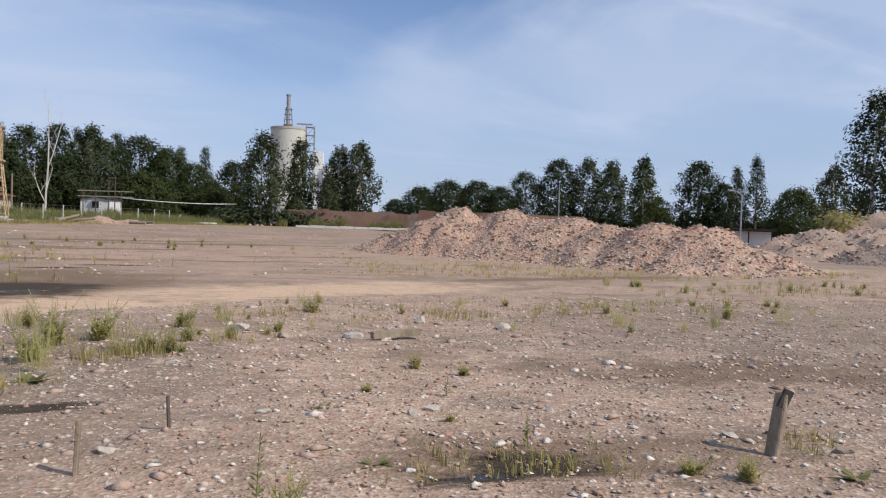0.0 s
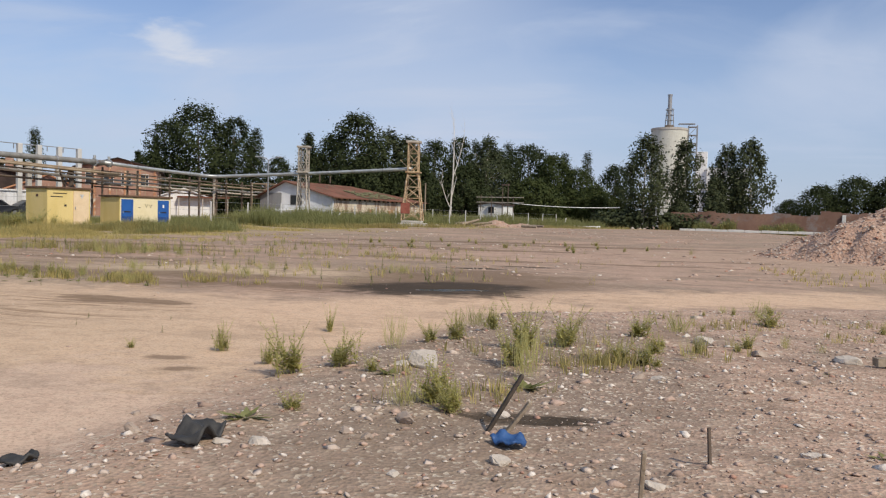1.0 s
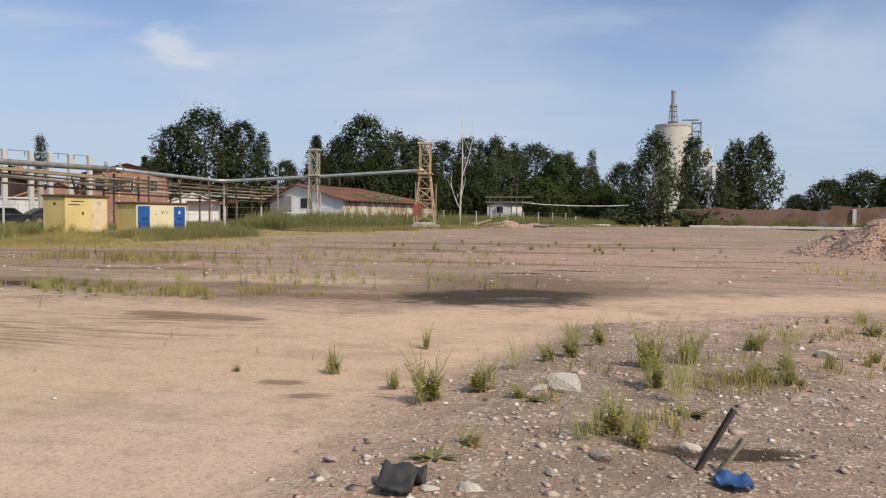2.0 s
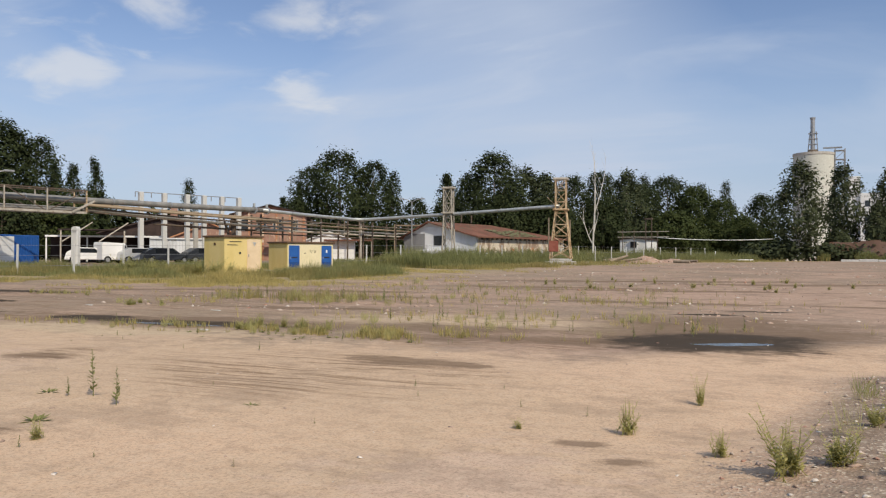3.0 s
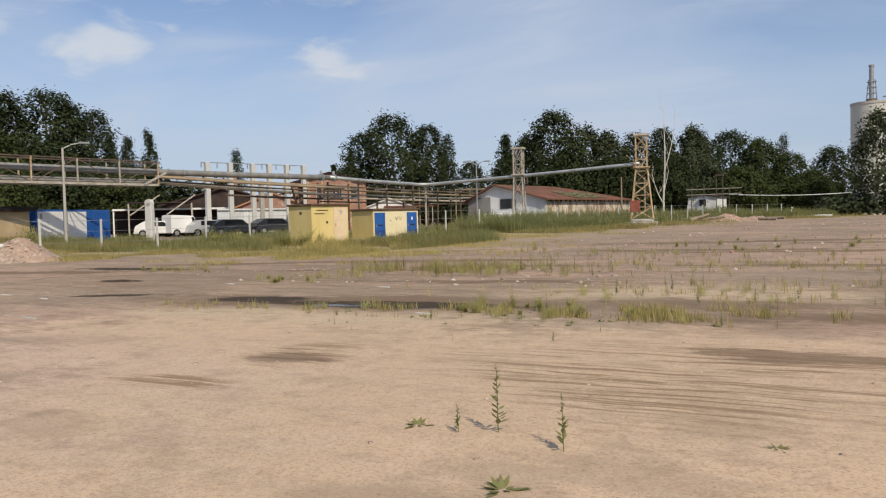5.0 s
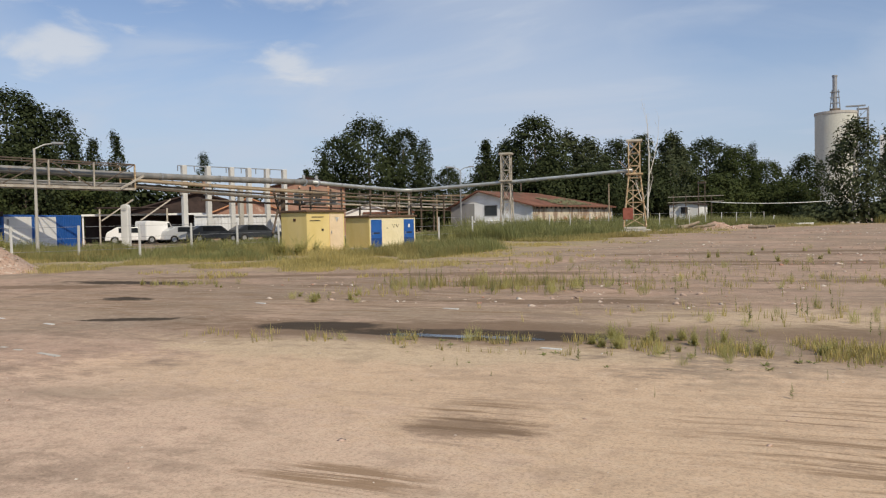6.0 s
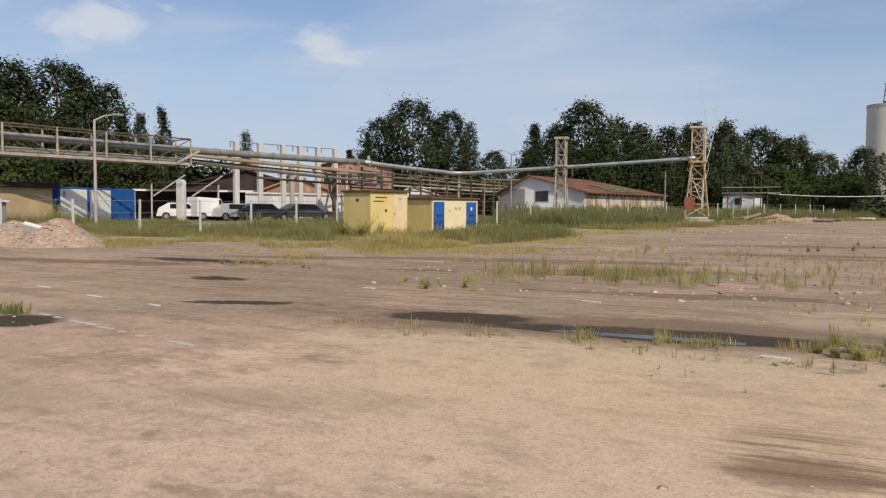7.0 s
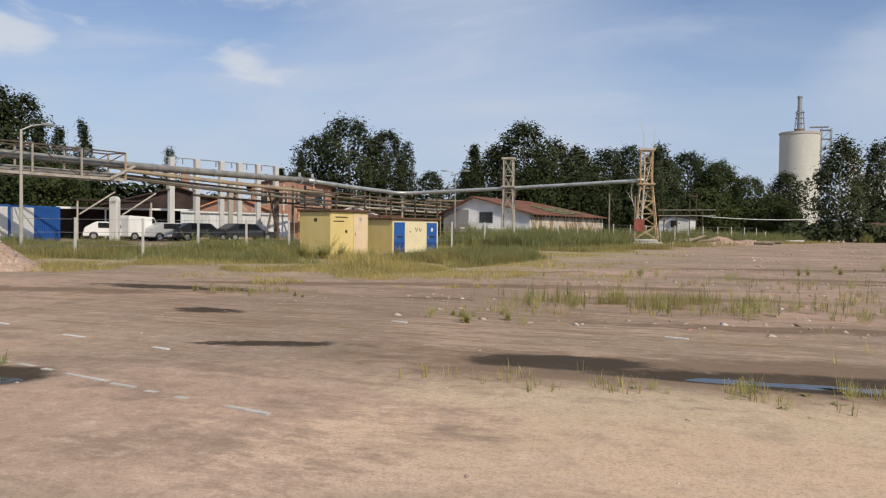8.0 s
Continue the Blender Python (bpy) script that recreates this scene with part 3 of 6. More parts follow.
def heap(name, mounds, reach, material, label, n_stones, seed, stone=(0.05, 0.16), cell=0.3):
    """A heap whose height is the highest of several rough cones: x, y, radius, height."""
    def height(x, y):
        h = 0.0
        for i, (mx, my, r, top) in enumerate(mounds):
            d = math.hypot(x - mx, y - my) / r
            d += 0.22 * noise.noise((x * 0.55, y * 0.55, seed + i)) + 0.1 * noise.noise((x * 1.6, y * 1.6, seed))
            h = max(h, top * max(0.0, 1 - max(d, 0.0) ** 1.35))
        return h + 0.16 * noise.noise((x * 1.9, y * 1.9, seed + 7)) * min(1.0, h * 2)

    x0, x1, y0, y1 = reach
    xs, ys = np.arange(x0, x1, cell), np.arange(y0, y1, cell)
    verts = [(x, y, land(x, y) - 0.06 + height(x, y)) for y in ys for x in xs]
    idx = np.arange(len(verts)).reshape(len(ys), len(xs))
    faces = np.stack([idx[:-1, :-1], idx[:-1, 1:], idx[1:, 1:], idx[1:, :-1]], -1).reshape(-1, 4)
    high = np.array([v[2] - land(v[0], v[1]) for v in verts])
    faces = faces[(high[faces] > -0.055).any(1)]
    ob = thing(name, (0, 0, 0), 0, label, "rubble heap")
    bulk("core", verts, faces, material, ob, True)

    def place(rng):
        for _ in range(6):
            x, y = rng.uniform(x0, x1), rng.uniform(y0, y1)
            h = height(x, y)
            if h > 0.05 or rng.random() < 0.02:
                return (x, y, land(x, y) + h - 0.04)
        return None

    v, f = stones(n_stones, place, lambda r: stone[0] + (stone[1] - stone[0]) * r.random() ** 3, seed)
    tagged(bulk("rubble_layer", v, f, M_RUBBLE, ob), "loose broken brick and concrete", kind="stuff")
    return height


def heap_material(name, a, b, red, grey):
    k = Net(name)
    v = k.n.new("ShaderNodeTexVoronoi")
    v.inputs["Scale"].default_value = 11
    k.l.new(k.tc, v.inputs["Vector"])
    s = k.n.new("ShaderNodeSeparateColor")
    k.l.new(v.outputs["Color"], s.inputs[0])
    c = k.mix(k.ramp(k.noise(0.5, 5), 0.4, 0.6), a, b)
    c = k.mix(k.ramp(k.noise(0.35, 5), 0.55, 0.68, 0, 0.8), c, grey)
    c = k.mix(k.ramp(k.noise(0.8, 5), 0.6, 0.68, 0, 0.8), c, red)
    c = k.mix(k.ramp(s.outputs[0], 0.78, 0.83, 0, 0.35), c, (0.6, 0.54, 0.47))
    c = k.mix(k.ramp(s.outputs[1], 0.7, 0.8, 0, 0.28), c, (0.2, 0.15, 0.12))
    k.bump(k.math("ADD", v.outputs["Distance"], k.noise(6, 5)), 0.7, 0.06)
    return k.done(c, 0.95, 0, 0.2)


M_HEAP = heap_material("rubble_earth", (0.46, 0.30, 0.22), (0.39, 0.265, 0.20), (0.42, 0.24, 0.17), (0.36, 0.30, 0.25))
M_HEAP_GREY = heap_material("grey_earth", (0.42, 0.29, 0.22), (0.35, 0.26, 0.205), (0.42, 0.26, 0.18), (0.33, 0.27, 0.22))
M_HEAP_DARK = heap_material("dark_earth", (0.20, 0.15, 0.12), (0.25, 0.19, 0.16), (0.27, 0.17, 0.13), (0.2, 0.18, 0.16))

heap("rubble_heap", [(5.1, 35.0, 3.6, 2.25), (3.4, 36.6, 3.0, 1.0), (7.4, 33.0, 3.6, 2.15), (9.0, 30.6, 3.4, 1.85), (8.2, 31.6, 3.2, 1.9), (10.0, 28.6, 3.4, 1.7), (10.9, 26.6, 3.5, 1.7), (11.8, 25.0, 3.3, 1.65), (12.6, 23.6, 2.5, 1.0), (6.3, 32.0, 2.6, 1.2)],
     (-2, 20, 17, 42), M_HEAP, "long heap of pinkish demolition rubble and broken brick", 13000, 3, (0.02, 0.10))
heap("earth_heap", [(40.0, 52.7, 6.0, 2.2), (43.2, 50.7, 6.5, 2.4), (37.4, 53.4, 3.6, 1.1), (47.2, 48.2, 6, 2.5)], (29, 55, 39, 63), M_HEAP_GREY, "broad heap of pinkish grey excavated earth", 1500, 5, (0.08, 0.25), 0.45)
heap("earth_heap", [(58.2, 65, 9.5, 4.5), (65.2, 61, 10, 4.7), (54.2, 67.5, 5, 2.9)], (42, 80, 49, 81), M_HEAP_GREY, "tall heap of grey earth with dry brush on its flank", 900, 7, (0.1, 0.3), 0.6)
heap("earth_heap", [(31.0, 36.5, 3.6, 1.3), (34.5, 34.5, 4, 1.8)], (25, 41, 28, 43), M_HEAP_DARK, "low heap of dark damp earth", 900, 9, (0.05, 0.2), 0.35)
heap("earth_heap", [(-43.6, 24.8, 2.0, 1.1), (-45.4, 24.4, 2.2, 0.95), (-47.4, 24.6, 1.9, 0.75)], (-51, -40, 20.5, 29), M_HEAP_GREY, "small heap of tipped sandy earth by the fence", 500, 11, (0.03, 0.09), 0.18)
slab = thing("concrete_slab", (-43.7, 23.9, land(-43.7, 23.9) + 0.35), 20, "broken pale concrete slab leaning in an earth heap", "slab")
bm = box(bmesh.new(), (-0.35, -0.1, -0.5), (0.35, 0.1, 0.55), 0.03)
bmesh.ops.rotate(bm, verts=bm.verts, matrix=Euler((0.5, 0.25, 0)).to_matrix())
part("slab_body", bm, M_CONC_PALE, slab)

# ---- trees ----


def crown_mesh(clumps, per, leaf, rng, droop=0.0):
    """Leaf blades round clump centres: (x, y, z, rx, rz)."""
    c = np.array(clumps)
    n = len(c) * per
    way = rng.normal(scale=0.52, size=(len(c), per, 3))
    pos = c[:, None, :3] + way * np.stack([c[:, 3], c[:, 3], c[:, 4]], -1)[:, None]
    pos[..., 2] -= droop * rng.uniform(0, 1, (len(c), per)) ** 2
    pos = pos.reshape(-1, 3)
    body = pos - c[:, :3].mean(0) * (1, 1, 0.8)
    body /= np.abs(c[:, :3] - c[:, :3].mean(0)).max(0) + 0.5
    out = 0.9 * body + 0.5 * way.reshape(-1, 3) + rng.normal(scale=0.5, size=(n, 3)) + (0, 0, 0.3)
    out /= np.linalg.norm(out, axis=-1, keepdims=True)
    side = np.cross(out, rng.normal(size=(n, 3)))
    side /= np.linalg.norm(side, axis=-1, keepdims=True)
    up = np.cross(side, out)
    s = leaf * rng.uniform(0.6, 1.5, (n, 1))
    a, b = side * s, up * s * (1.0 + 1.2 * droop)
    quad = np.stack([pos - a, pos - b * 0.9, pos + a * 0.9, pos + b], 1)
    return quad.reshape(-1, 3), np.arange(4 * n).reshape(-1, 4)


def tree(name, at, height, width, style, mat_leaf, label, seed, density=1.0, group="trees", trunk_mat=None, low=0.12):
    """A tapered trunk with limbs and a crown of many leaf clumps."""
    rng = np.random.RandomState(seed)
    x, y = at
    width *= 1.22
    z0 = land(x, y)
    top = (height - z0) * 1.02
    ob = thing(name, (x, y, z0 - 0.05), 0, label, "tree", group)
    r = 0.018 * top
    bm = bmesh.new()
    lean = rng.uniform(-0.03, 0.03, 2) * top
    spine = [(lean[0] * f * f, lean[1] * f * f, top * 0.93 * f) for f in np.linspace(0, 1, 7)]
    for i in range(6):
        rod(bm, spine[i], spine[i + 1], r * (1 - i / 6.5), 7, r * (1 - (i + 1) / 6.5))
    clumps = []
    n = int({"broad": 270, "poplar": 180, "birch": 170, "conifer": 190}[style] * density)
    for i in range(n):
        f = (i + rng.rand()) / n
        if style == "poplar":
            z = low + (0.98 - low) * f
            prof = 0.5 * width * (0.55 + 0.45 * math.sin(math.pi * min(1, f * 0.95 + 0.12))) * (1.12 - 0.75 * f)
        elif style == "conifer":
            z = low + (0.98 - low) * f
            prof = 0.5 * width * (1.05 - f) * (0.8 + 0.3 * rng.rand())
        elif style == "birch":
            z = low + 0.08 + (0.9 - low) * f
            prof = 0.5 * width * math.sin(math.pi * min(1.0, 0.18 + 0.80 * f)) ** 0.7 * (0.75 + 0.4 * rng.rand())
        else:
            z = low + (0.96 - low) * f
            prof = 0.5 * width * math.sin(math.pi * min(1.0, 0.22 + 0.76 * f)) ** 0.6 * (0.75 + 0.35 * rng.rand())
        a = rng.rand() * 6.28
        d = prof * math.sqrt(rng.uniform(0.2, 1.0)) * (1.12 if rng.rand() < 0.12 else 1.0)
        size = width * rng.uniform(0.06, 0.125) * (1.15 - 0.45 * f) + 0.15
        px, py, pz = d * math.cos(a) + lean[0] * z * z, d * math.sin(a) + lean[1] * z * z, z * top
        clumps.append((px, py, pz, size, size * (1.35 if style in ("poplar", "birch") else 0.85)))
        if i % 6 == 0 and d > 0.3:
            k = max(0.03, z - 0.14) * top
            rod(bm, (lean[0] * z * z, lean[1] * z * z, k), (px * 0.92, py * 0.92, pz), max(0.025, r * 0.33 * (1 - z)), 5, 0.015)
    part("trunk", bm, trunk_mat or M_BARK, ob)
    v, f = crown_mesh(clumps, int(36 * max(0.8, density ** 0.3)), 0.007 * width + 0.070, rng, 0.9 if style == "birch" else 0.0)
    v[:, 2] = np.maximum(v[:, 2], 0.05)
    bulk("crown", v, f, mat_leaf, ob)
    return ob


BROAD = "dense dark green broadleaf tree behind the works"
POPLAR = "tall narrow dark green poplar behind the works"
BIRCH = "drooping grey-green birch with pale trunk and gaps"
seed = 20
for kind, x, y, top, wide, style, m, lab in [
    # beyond the yellow kiosks
    ("broadleaf_tree", -69.3, 107.5, 17.6, 11.0, "broad", M_LEAF_DARK, BROAD), ("broadleaf_tree", -75.5, 108, 15.4, 7.0, "broad", M_LEAF_DARK, BROAD), ("broadleaf_tree", -64.6, 109, 16.0, 7.5, "broad", M_LEAF_DARK, BROAD),
    ("broadleaf_tree", -62.7, 111.9, 14.2, 4.6, "poplar", M_LEAF_DARK, POPLAR), ("broadleaf_tree", -59.0, 113, 10.2, 5.0, "broad", M_LEAF_DARK, BROAD), ("conifer", -79.8, 112, 13.4, 3.0, "conifer", M_LEAF_DARK, "dark green conifer behind the brick building"), ("conifer", -84, 113, 11, 3.2, "conifer", M_LEAF_DARK, "dark green conifer behind the brick building"),
    ("broadleaf_tree", -76, 105, 10, 7, "broad", M_LEAF_DARK, BROAD), ("poplar_tree", -114.1, 124.4, 15.8, 4.4, "poplar", M_LEAF_DARK, POPLAR),
    # beyond the old barn
    ("broadleaf_tree", -43.2, 105.5, 15.9, 9.0, "broad", M_LEAF_DARK, BROAD), ("broadleaf_tree", -46.5, 106, 13.2, 6.5, "broad", M_LEAF_DARK, BROAD), ("conifer", -49.0, 101.5, 12.5, 5.4, "conifer", M_LEAF_DARK, "dark green spruce beside the broadleaf trees"), ("broadleaf_tree", -39.8, 110.2, 13.8, 6.0, "birch", M_LEAF_BIRCH, BIRCH), ("broadleaf_tree", -36.4, 109, 12.8, 6.0, "birch", M_LEAF_BIRCH, BIRCH),
    ("broadleaf_tree", -33.4, 112, 12.9, 6.0, "broad", M_LEAF_DARK, BROAD), ("broadleaf_tree", -30.6, 116, 13.8, 5.5, "broad", M_LEAF_DARK, BROAD), ("broadleaf_tree", -27.0, 119, 13.8, 5.5, "birch", M_LEAF_BIRCH, BIRCH), ("broadleaf_tree", -52.5, 112, 10.5, 6.5, "broad", M_LEAF_DARK, BROAD),
    ("broadleaf_tree", -41, 103, 9.5, 8, "broad", M_LEAF_DARK, BROAD), ("broadleaf_tree", -35, 106, 9.0, 7.5, "broad", M_LEAF_DARK, BROAD), ("broadleaf_tree", -29, 112, 9.0, 7.5, "broad", M_LEAF_DARK, BROAD),
    # between the dead tree and the silo
    ("broadleaf_tree", -23.1, 140, 14.9, 9.5, "broad", M_LEAF_DARK, BROAD), ("broadleaf_tree", -18.2, 138, 13.0, 8.0, "broad", M_LEAF_MID, BROAD), ("broadleaf_tree", -27.8, 134, 13.4, 7.5, "broad", M_LEAF_DARK, BROAD), ("broadleaf_tree", -14.2, 135, 10.4, 7.0, "broad", M_LEAF_MID, BROAD), ("poplar_tree", -16.6, 204, 19.2, 5.5, "poplar", M_LEAF_DARK, POPLAR), ("poplar_tree", -21.5, 200, 18.6, 5.5, "poplar", M_LEAF_DARK, POPLAR),
    ("poplar_tree", -29.5, 160, 17.0, 6.0, "poplar", M_LEAF_DARK, POPLAR), ("poplar_tree", -36.5, 160, 17.4, 6.0, "poplar", M_LEAF_DARK, POPLAR), ("broadleaf_tree", -11.0, 131, 7.2, 6.5, "broad", M_LEAF_MID, BROAD), ("broadleaf_tree", -20.5, 126, 8.0, 8.5, "broad", M_LEAF_MID, BROAD), ("broadleaf_tree", -8.0, 143, 11.6, 7.0, "broad", M_LEAF_DARK, POPLAR),
    # round the silo
    ("birch_tree", -3.2, 121.6, 14.6, 6.2, "birch", M_LEAF_BIRCH, BIRCH), ("birch_tree", 3.4, 131.5, 14.9, 5.2, "birch", M_LEAF_BIRCH, BIRCH), ("birch_tree", 7.8, 128, 9.0, 3.6, "birch", M_LEAF_BIRCH, BIRCH), ("birch_tree", 9.6, 134, 14.4, 4.6, "birch", M_LEAF_BIRCH, BIRCH), ("birch_tree", 13.6, 133, 15.2, 6.2, "birch", M_LEAF_BIRCH, BIRCH), ("birch_tree", 2.4, 127, 5.0, 3.0, "birch", M_LEAF_BIRCH, BIRCH),
    # beyond the rubble heaps
    ("broadleaf_tree", 31.0, 167, 9.8, 8.5, "broad", M_LEAF_DARK, BROAD), ("broadleaf_tree", 37.2, 166, 11.4, 9.5, "broad", M_LEAF_DARK, BROAD), ("broadleaf_tree", 43.2, 164, 11.5, 9.5, "broad", M_LEAF_DARK, BROAD), ("broadleaf_tree", 48.4, 162, 10.4, 8.0, "broad", M_LEAF_DARK, BROAD), ("broadleaf_tree", 26.0, 170, 7.0, 5.0, "broad", M_LEAF_DARK, BROAD),
    ("broadleaf_tree", 46.4, 141, 12.4, 6.5, "broad", M_LEAF_DARK, BROAD), ("broadleaf_tree", 52.2, 139, 15.0, 7.5, "broad", M_LEAF_DARK, BROAD), ("birch_tree", 57.3, 137, 15.0, 6.5, "birch", M_LEAF_BIRCH, BIRCH), ("birch_tree", 61.6, 135, 14.6, 6.0, "birch", M_LEAF_BIRCH, BIRCH), ("birch_tree", 61.8, 123.5, 14.7, 4.4, "birch", M_LEAF_MID, BIRCH),
    ("broadleaf_tree", 75.2, 127.4, 14.8, 8.0, "broad", M_LEAF_DARK, BROAD), ("poplar_tree", 83.2, 122, 15.6, 5.0, "poplar", M_LEAF_DARK, POPLAR), ("poplar_tree", 80.4, 123.5, 13.6, 4.0, "poplar", M_LEAF_DARK, POPLAR), ("broadleaf_tree", 78.0, 124, 11.0, 6.0, "broad", M_LEAF_DARK, BROAD), ("broadleaf_tree", 84.5, 113, 9.6, 8.0, "broad", M_LEAF_MID, BROAD), ("broadleaf_tree", 67.5, 128, 8.0, 5.0, "broad", M_LEAF_MID, BROAD),
    ("birch_tree", 67.0, 77.5, 18.8, 6.4, "birch", M_LEAF_BIRCH, BIRCH), ("birch_tree", 71.5, 75, 18.0, 7.0, "birch", M_LEAF_BIRCH, BIRCH), ("birch_tree", 105.8, 129.8, 15.8, 6.0, "birch", M_LEAF_BIRCH, BIRCH), ("broadleaf_tree", 72, 140, 7.5, 7.0, "broad", M_LEAF_MID, BROAD),
    # beyond the pipe bridge
    ("broadleaf_tree", -96.5, 62.2, 17.6, 8.0, "broad", M_LEAF_DARK, BROAD), ("broadleaf_tree", -101, 53.5, 17.8, 9.0, "broad", M_LEAF_DARK, BROAD), ("broadleaf_tree", -91.6, 68.0, 16.4, 6.0, "broad", M_LEAF_DARK, BROAD), ("broadleaf_tree", -98.8, 58.6, 18.4, 11.0, "broad", M_LEAF_DARK, BROAD), ("broadleaf_tree", -93.6, 65.9, 17.9, 10.0, "broad", M_LEAF_DARK, BROAD), ("broadleaf_tree", -90.5, 70.0, 15.8, 7.0, "broad", M_LEAF_DARK, BROAD), ("broadleaf_tree", -95, 49, 17.0, 10.0, "broad", M_LEAF_DARK, BROAD), ("broadleaf_tree", -90, 56, 12.5, 9.0, "broad", M_LEAF_MID, BROAD), ("broadleaf_tree", -89, 62, 11, 8.0, "broad", M_LEAF_DARK, BROAD), ("broadleaf_tree", -93, 38, 17.0, 11.0, "broad", M_LEAF_DARK, BROAD), ("broadleaf_tree", -86, 45, 11.0, 8.0, "broad", M_LEAF_MID, BROAD),
    ("poplar_tree", -91.3, 79.9, 14.1, 3.2, "poplar", M_LEAF_DARK, POPLAR), ("poplar_tree", -92.2, 77.0, 13.0, 3.4, "poplar", M_LEAF_DARK, POPLAR), ("broadleaf_tree", -93.5, 74.6, 12.8, 3.2, "poplar", M_LEAF_DARK, POPLAR), ("broadleaf_tree", -90, 78, 9.5, 6.5, "broad", M_LEAF_DARK, BROAD), ("broadleaf_tree", -85, 68, 8.5, 7.0, "broad", M_LEAF_MID, BROAD), ("broadleaf_tree", -80, 50, 7.5, 6.0, "broad", M_LEAF_MID, BROAD), ("broadleaf_tree", -84, 60, 8, 7.0, "broad", M_LEAF_DARK, BROAD),
]:
    seed += 1
    tree(kind, (x, y), top, wide, style, m, lab, seed, 1.15 if wide > 7 else 0.9, trunk_mat=M_BARK_WHITE if style == "birch" else M_BARK)


def belt(name, a, b, deep, high, n, m, label, seed, leaf=0.5):
    """A far belt of wood, too far off to tell single trees apart."""
    rng = np.random.RandomState(seed)
    clumps = []
    for _ in range(n):
        f, g = rng.rand(), rng.rand()
        x, y = a[0] + (b[0] - a[0]) * f, a[1] + (b[1] - a[1]) * f + deep * g
        top = high * (0.62 + 0.38 * (0.5 + 0.9 * noise.noise((x * 0.12, y * 0.05, seed))))
        s = rng.uniform(0.7, 1.5)
        clumps.append((x, y, land(x, y) + s * 0.6 + rng.rand() * max(0.5, top - s), s, s))
    v, f = crown_mesh(clumps, 40, leaf, rng)
    tagged(bulk(name, v, f, m), label, "wood", kind="stuff")


belt("undergrowth", (-60, 100), (-24, 118), 6, 6.0, 420, M_LEAF_DARK, "dark green undergrowth below the trees", 1, 0.28)
belt("undergrowth", (-26, 122), (-6, 136), 6, 5.5, 240, M_LEAF_MID, "green undergrowth below the trees", 2, 0.28)
belt("undergrowth", (-98, 40), (-84, 84), 5, 7.0, 380, M_LEAF_DARK, "dark green undergrowth behind the works", 3, 0.28)
belt("undergrowth", (-88, 98), (-58, 112), 6, 6.0, 300, M_LEAF_DARK, "dark green undergrowth behind the works", 4, 0.28)
belt("undergrowth", (40, 142), (92, 118), 6, 4.5, 420, M_LEAF_DARK, "dark green bushes beyond the heaps", 5, 0.28)
belt("undergrowth", (-10, 118), (14, 126), 4, 2.6, 160, M_LEAF_BIRCH, "scrub round the birch trunks", 6, 0.22)
belt("far_wood", (-420, 330), (420, 420), 60, 9.0, 900, M_LEAF_DARK, "far dark wood along the horizon", 8, 1.2)
belt("dry_brush", (52, 64), (59, 67), 4, 4.4, 120, M_GRASS, "dry yellowish brush on an earth heap", 9, 0.2)

# the bare dead tree
dead = thing("dead_tree", (-27.3, 97.0, land(-27.3, 97.0) - 0.1), 0, "bare dead tree with pale forked limbs", "tree")
bm = bmesh.new()
rd = random.Random(5)


def limb(bm, a, way, length, r, depth):
    a, way = Vector(a), Vector(way).normalized()
    for i in range(3):
        b = a + way * length / 3
        rod(bm, a, b, r, 6, r * 0.82)
        if depth and (i or depth < 3):
            side = Vector((rd.uniform(-0.6, 0.6), rd.uniform(-0.5, 0.5), rd.uniform(0.9, 1.6))).normalized()
            limb(bm, b, side, length * rd.uniform(0.35, 0.6), r * 0.5, depth - 1)
        a, r = b, r * 0.82
        way = (way + Vector((rd.uniform(-0.12, 0.12), rd.uniform(-0.12, 0.12), 0.1))).normalized()


limb(bm, (0, 0, 0), (0.02, 0, 1), 9.3, 0.13, 3)
limb(bm, (0, 0, 2.2), (-0.5, 0, 1), 3.6, 0.06, 2)
limb(bm, (0, 0, 3.0), (0.2, 0.1, 1), 3.2, 0.05, 2)
part("trunk", bm, M_BARK_WHITE, dead)

# ---- yellow switch kiosks ----


def kiosk(at, along, front, deep, top, label):
    """A rendered kiosk: local x along the door side, local y to the back, z 0 on the ground."""
    ob = thing("electrical_kiosk", (at[0], at[1], land(*at) - 0.05), math.degrees(math.atan2(along[1], along[0])), label, "kiosk", "yellow kiosks")
    h = top - land(*at) + 0.05
    part("wall", box(bmesh.new(), (0, 0, 0), (front, deep, h - 0.12), 0.015), M_YELLOW, ob)
    part("roof", box(bmesh.new(), (-0.1, -0.12, h - 0.12), (front + 0.1, deep + 0.1, h), 0.02), M_ROOF_BROWN, ob, "brown overhanging sheet roof")
    part("plinth", box(bmesh.new(), (-0.04, -0.04, -0.1), (front + 0.04, deep + 0.04, 0.14), 0.02), M_CONC, ob)
    return ob, h


def kiosk_door(ob, x0, x1, z0, z1, m, low=None, label=""):
    d = part("door", box(bmesh.new(), (x0, -0.05, z0), (x1, 0.01, z1), 0.008), m, ob, label)
    part("handle", box(bmesh.new(), (x0 + 0.08, -0.09, (z0 + z1) / 2 - 0.08), (x0 + 0.12, -0.05, (z0 + z1) / 2 + 0.08), 0.005), M_STEEL, d)
    if low:
        part("kick_panel", box(bmesh.new(), (x0 + 0.01, -0.062, z0 + 0.02), (x1 - 0.01, -0.048, z0 + 0.55), 0.004), low, d)
        part("vent", box(bmesh.new(), (x0 + 0.2, -0.062, z0 + 0.8), (x1 - 0.2, -0.048, z0 + 0.88)), M_BLACK, d)
    return d


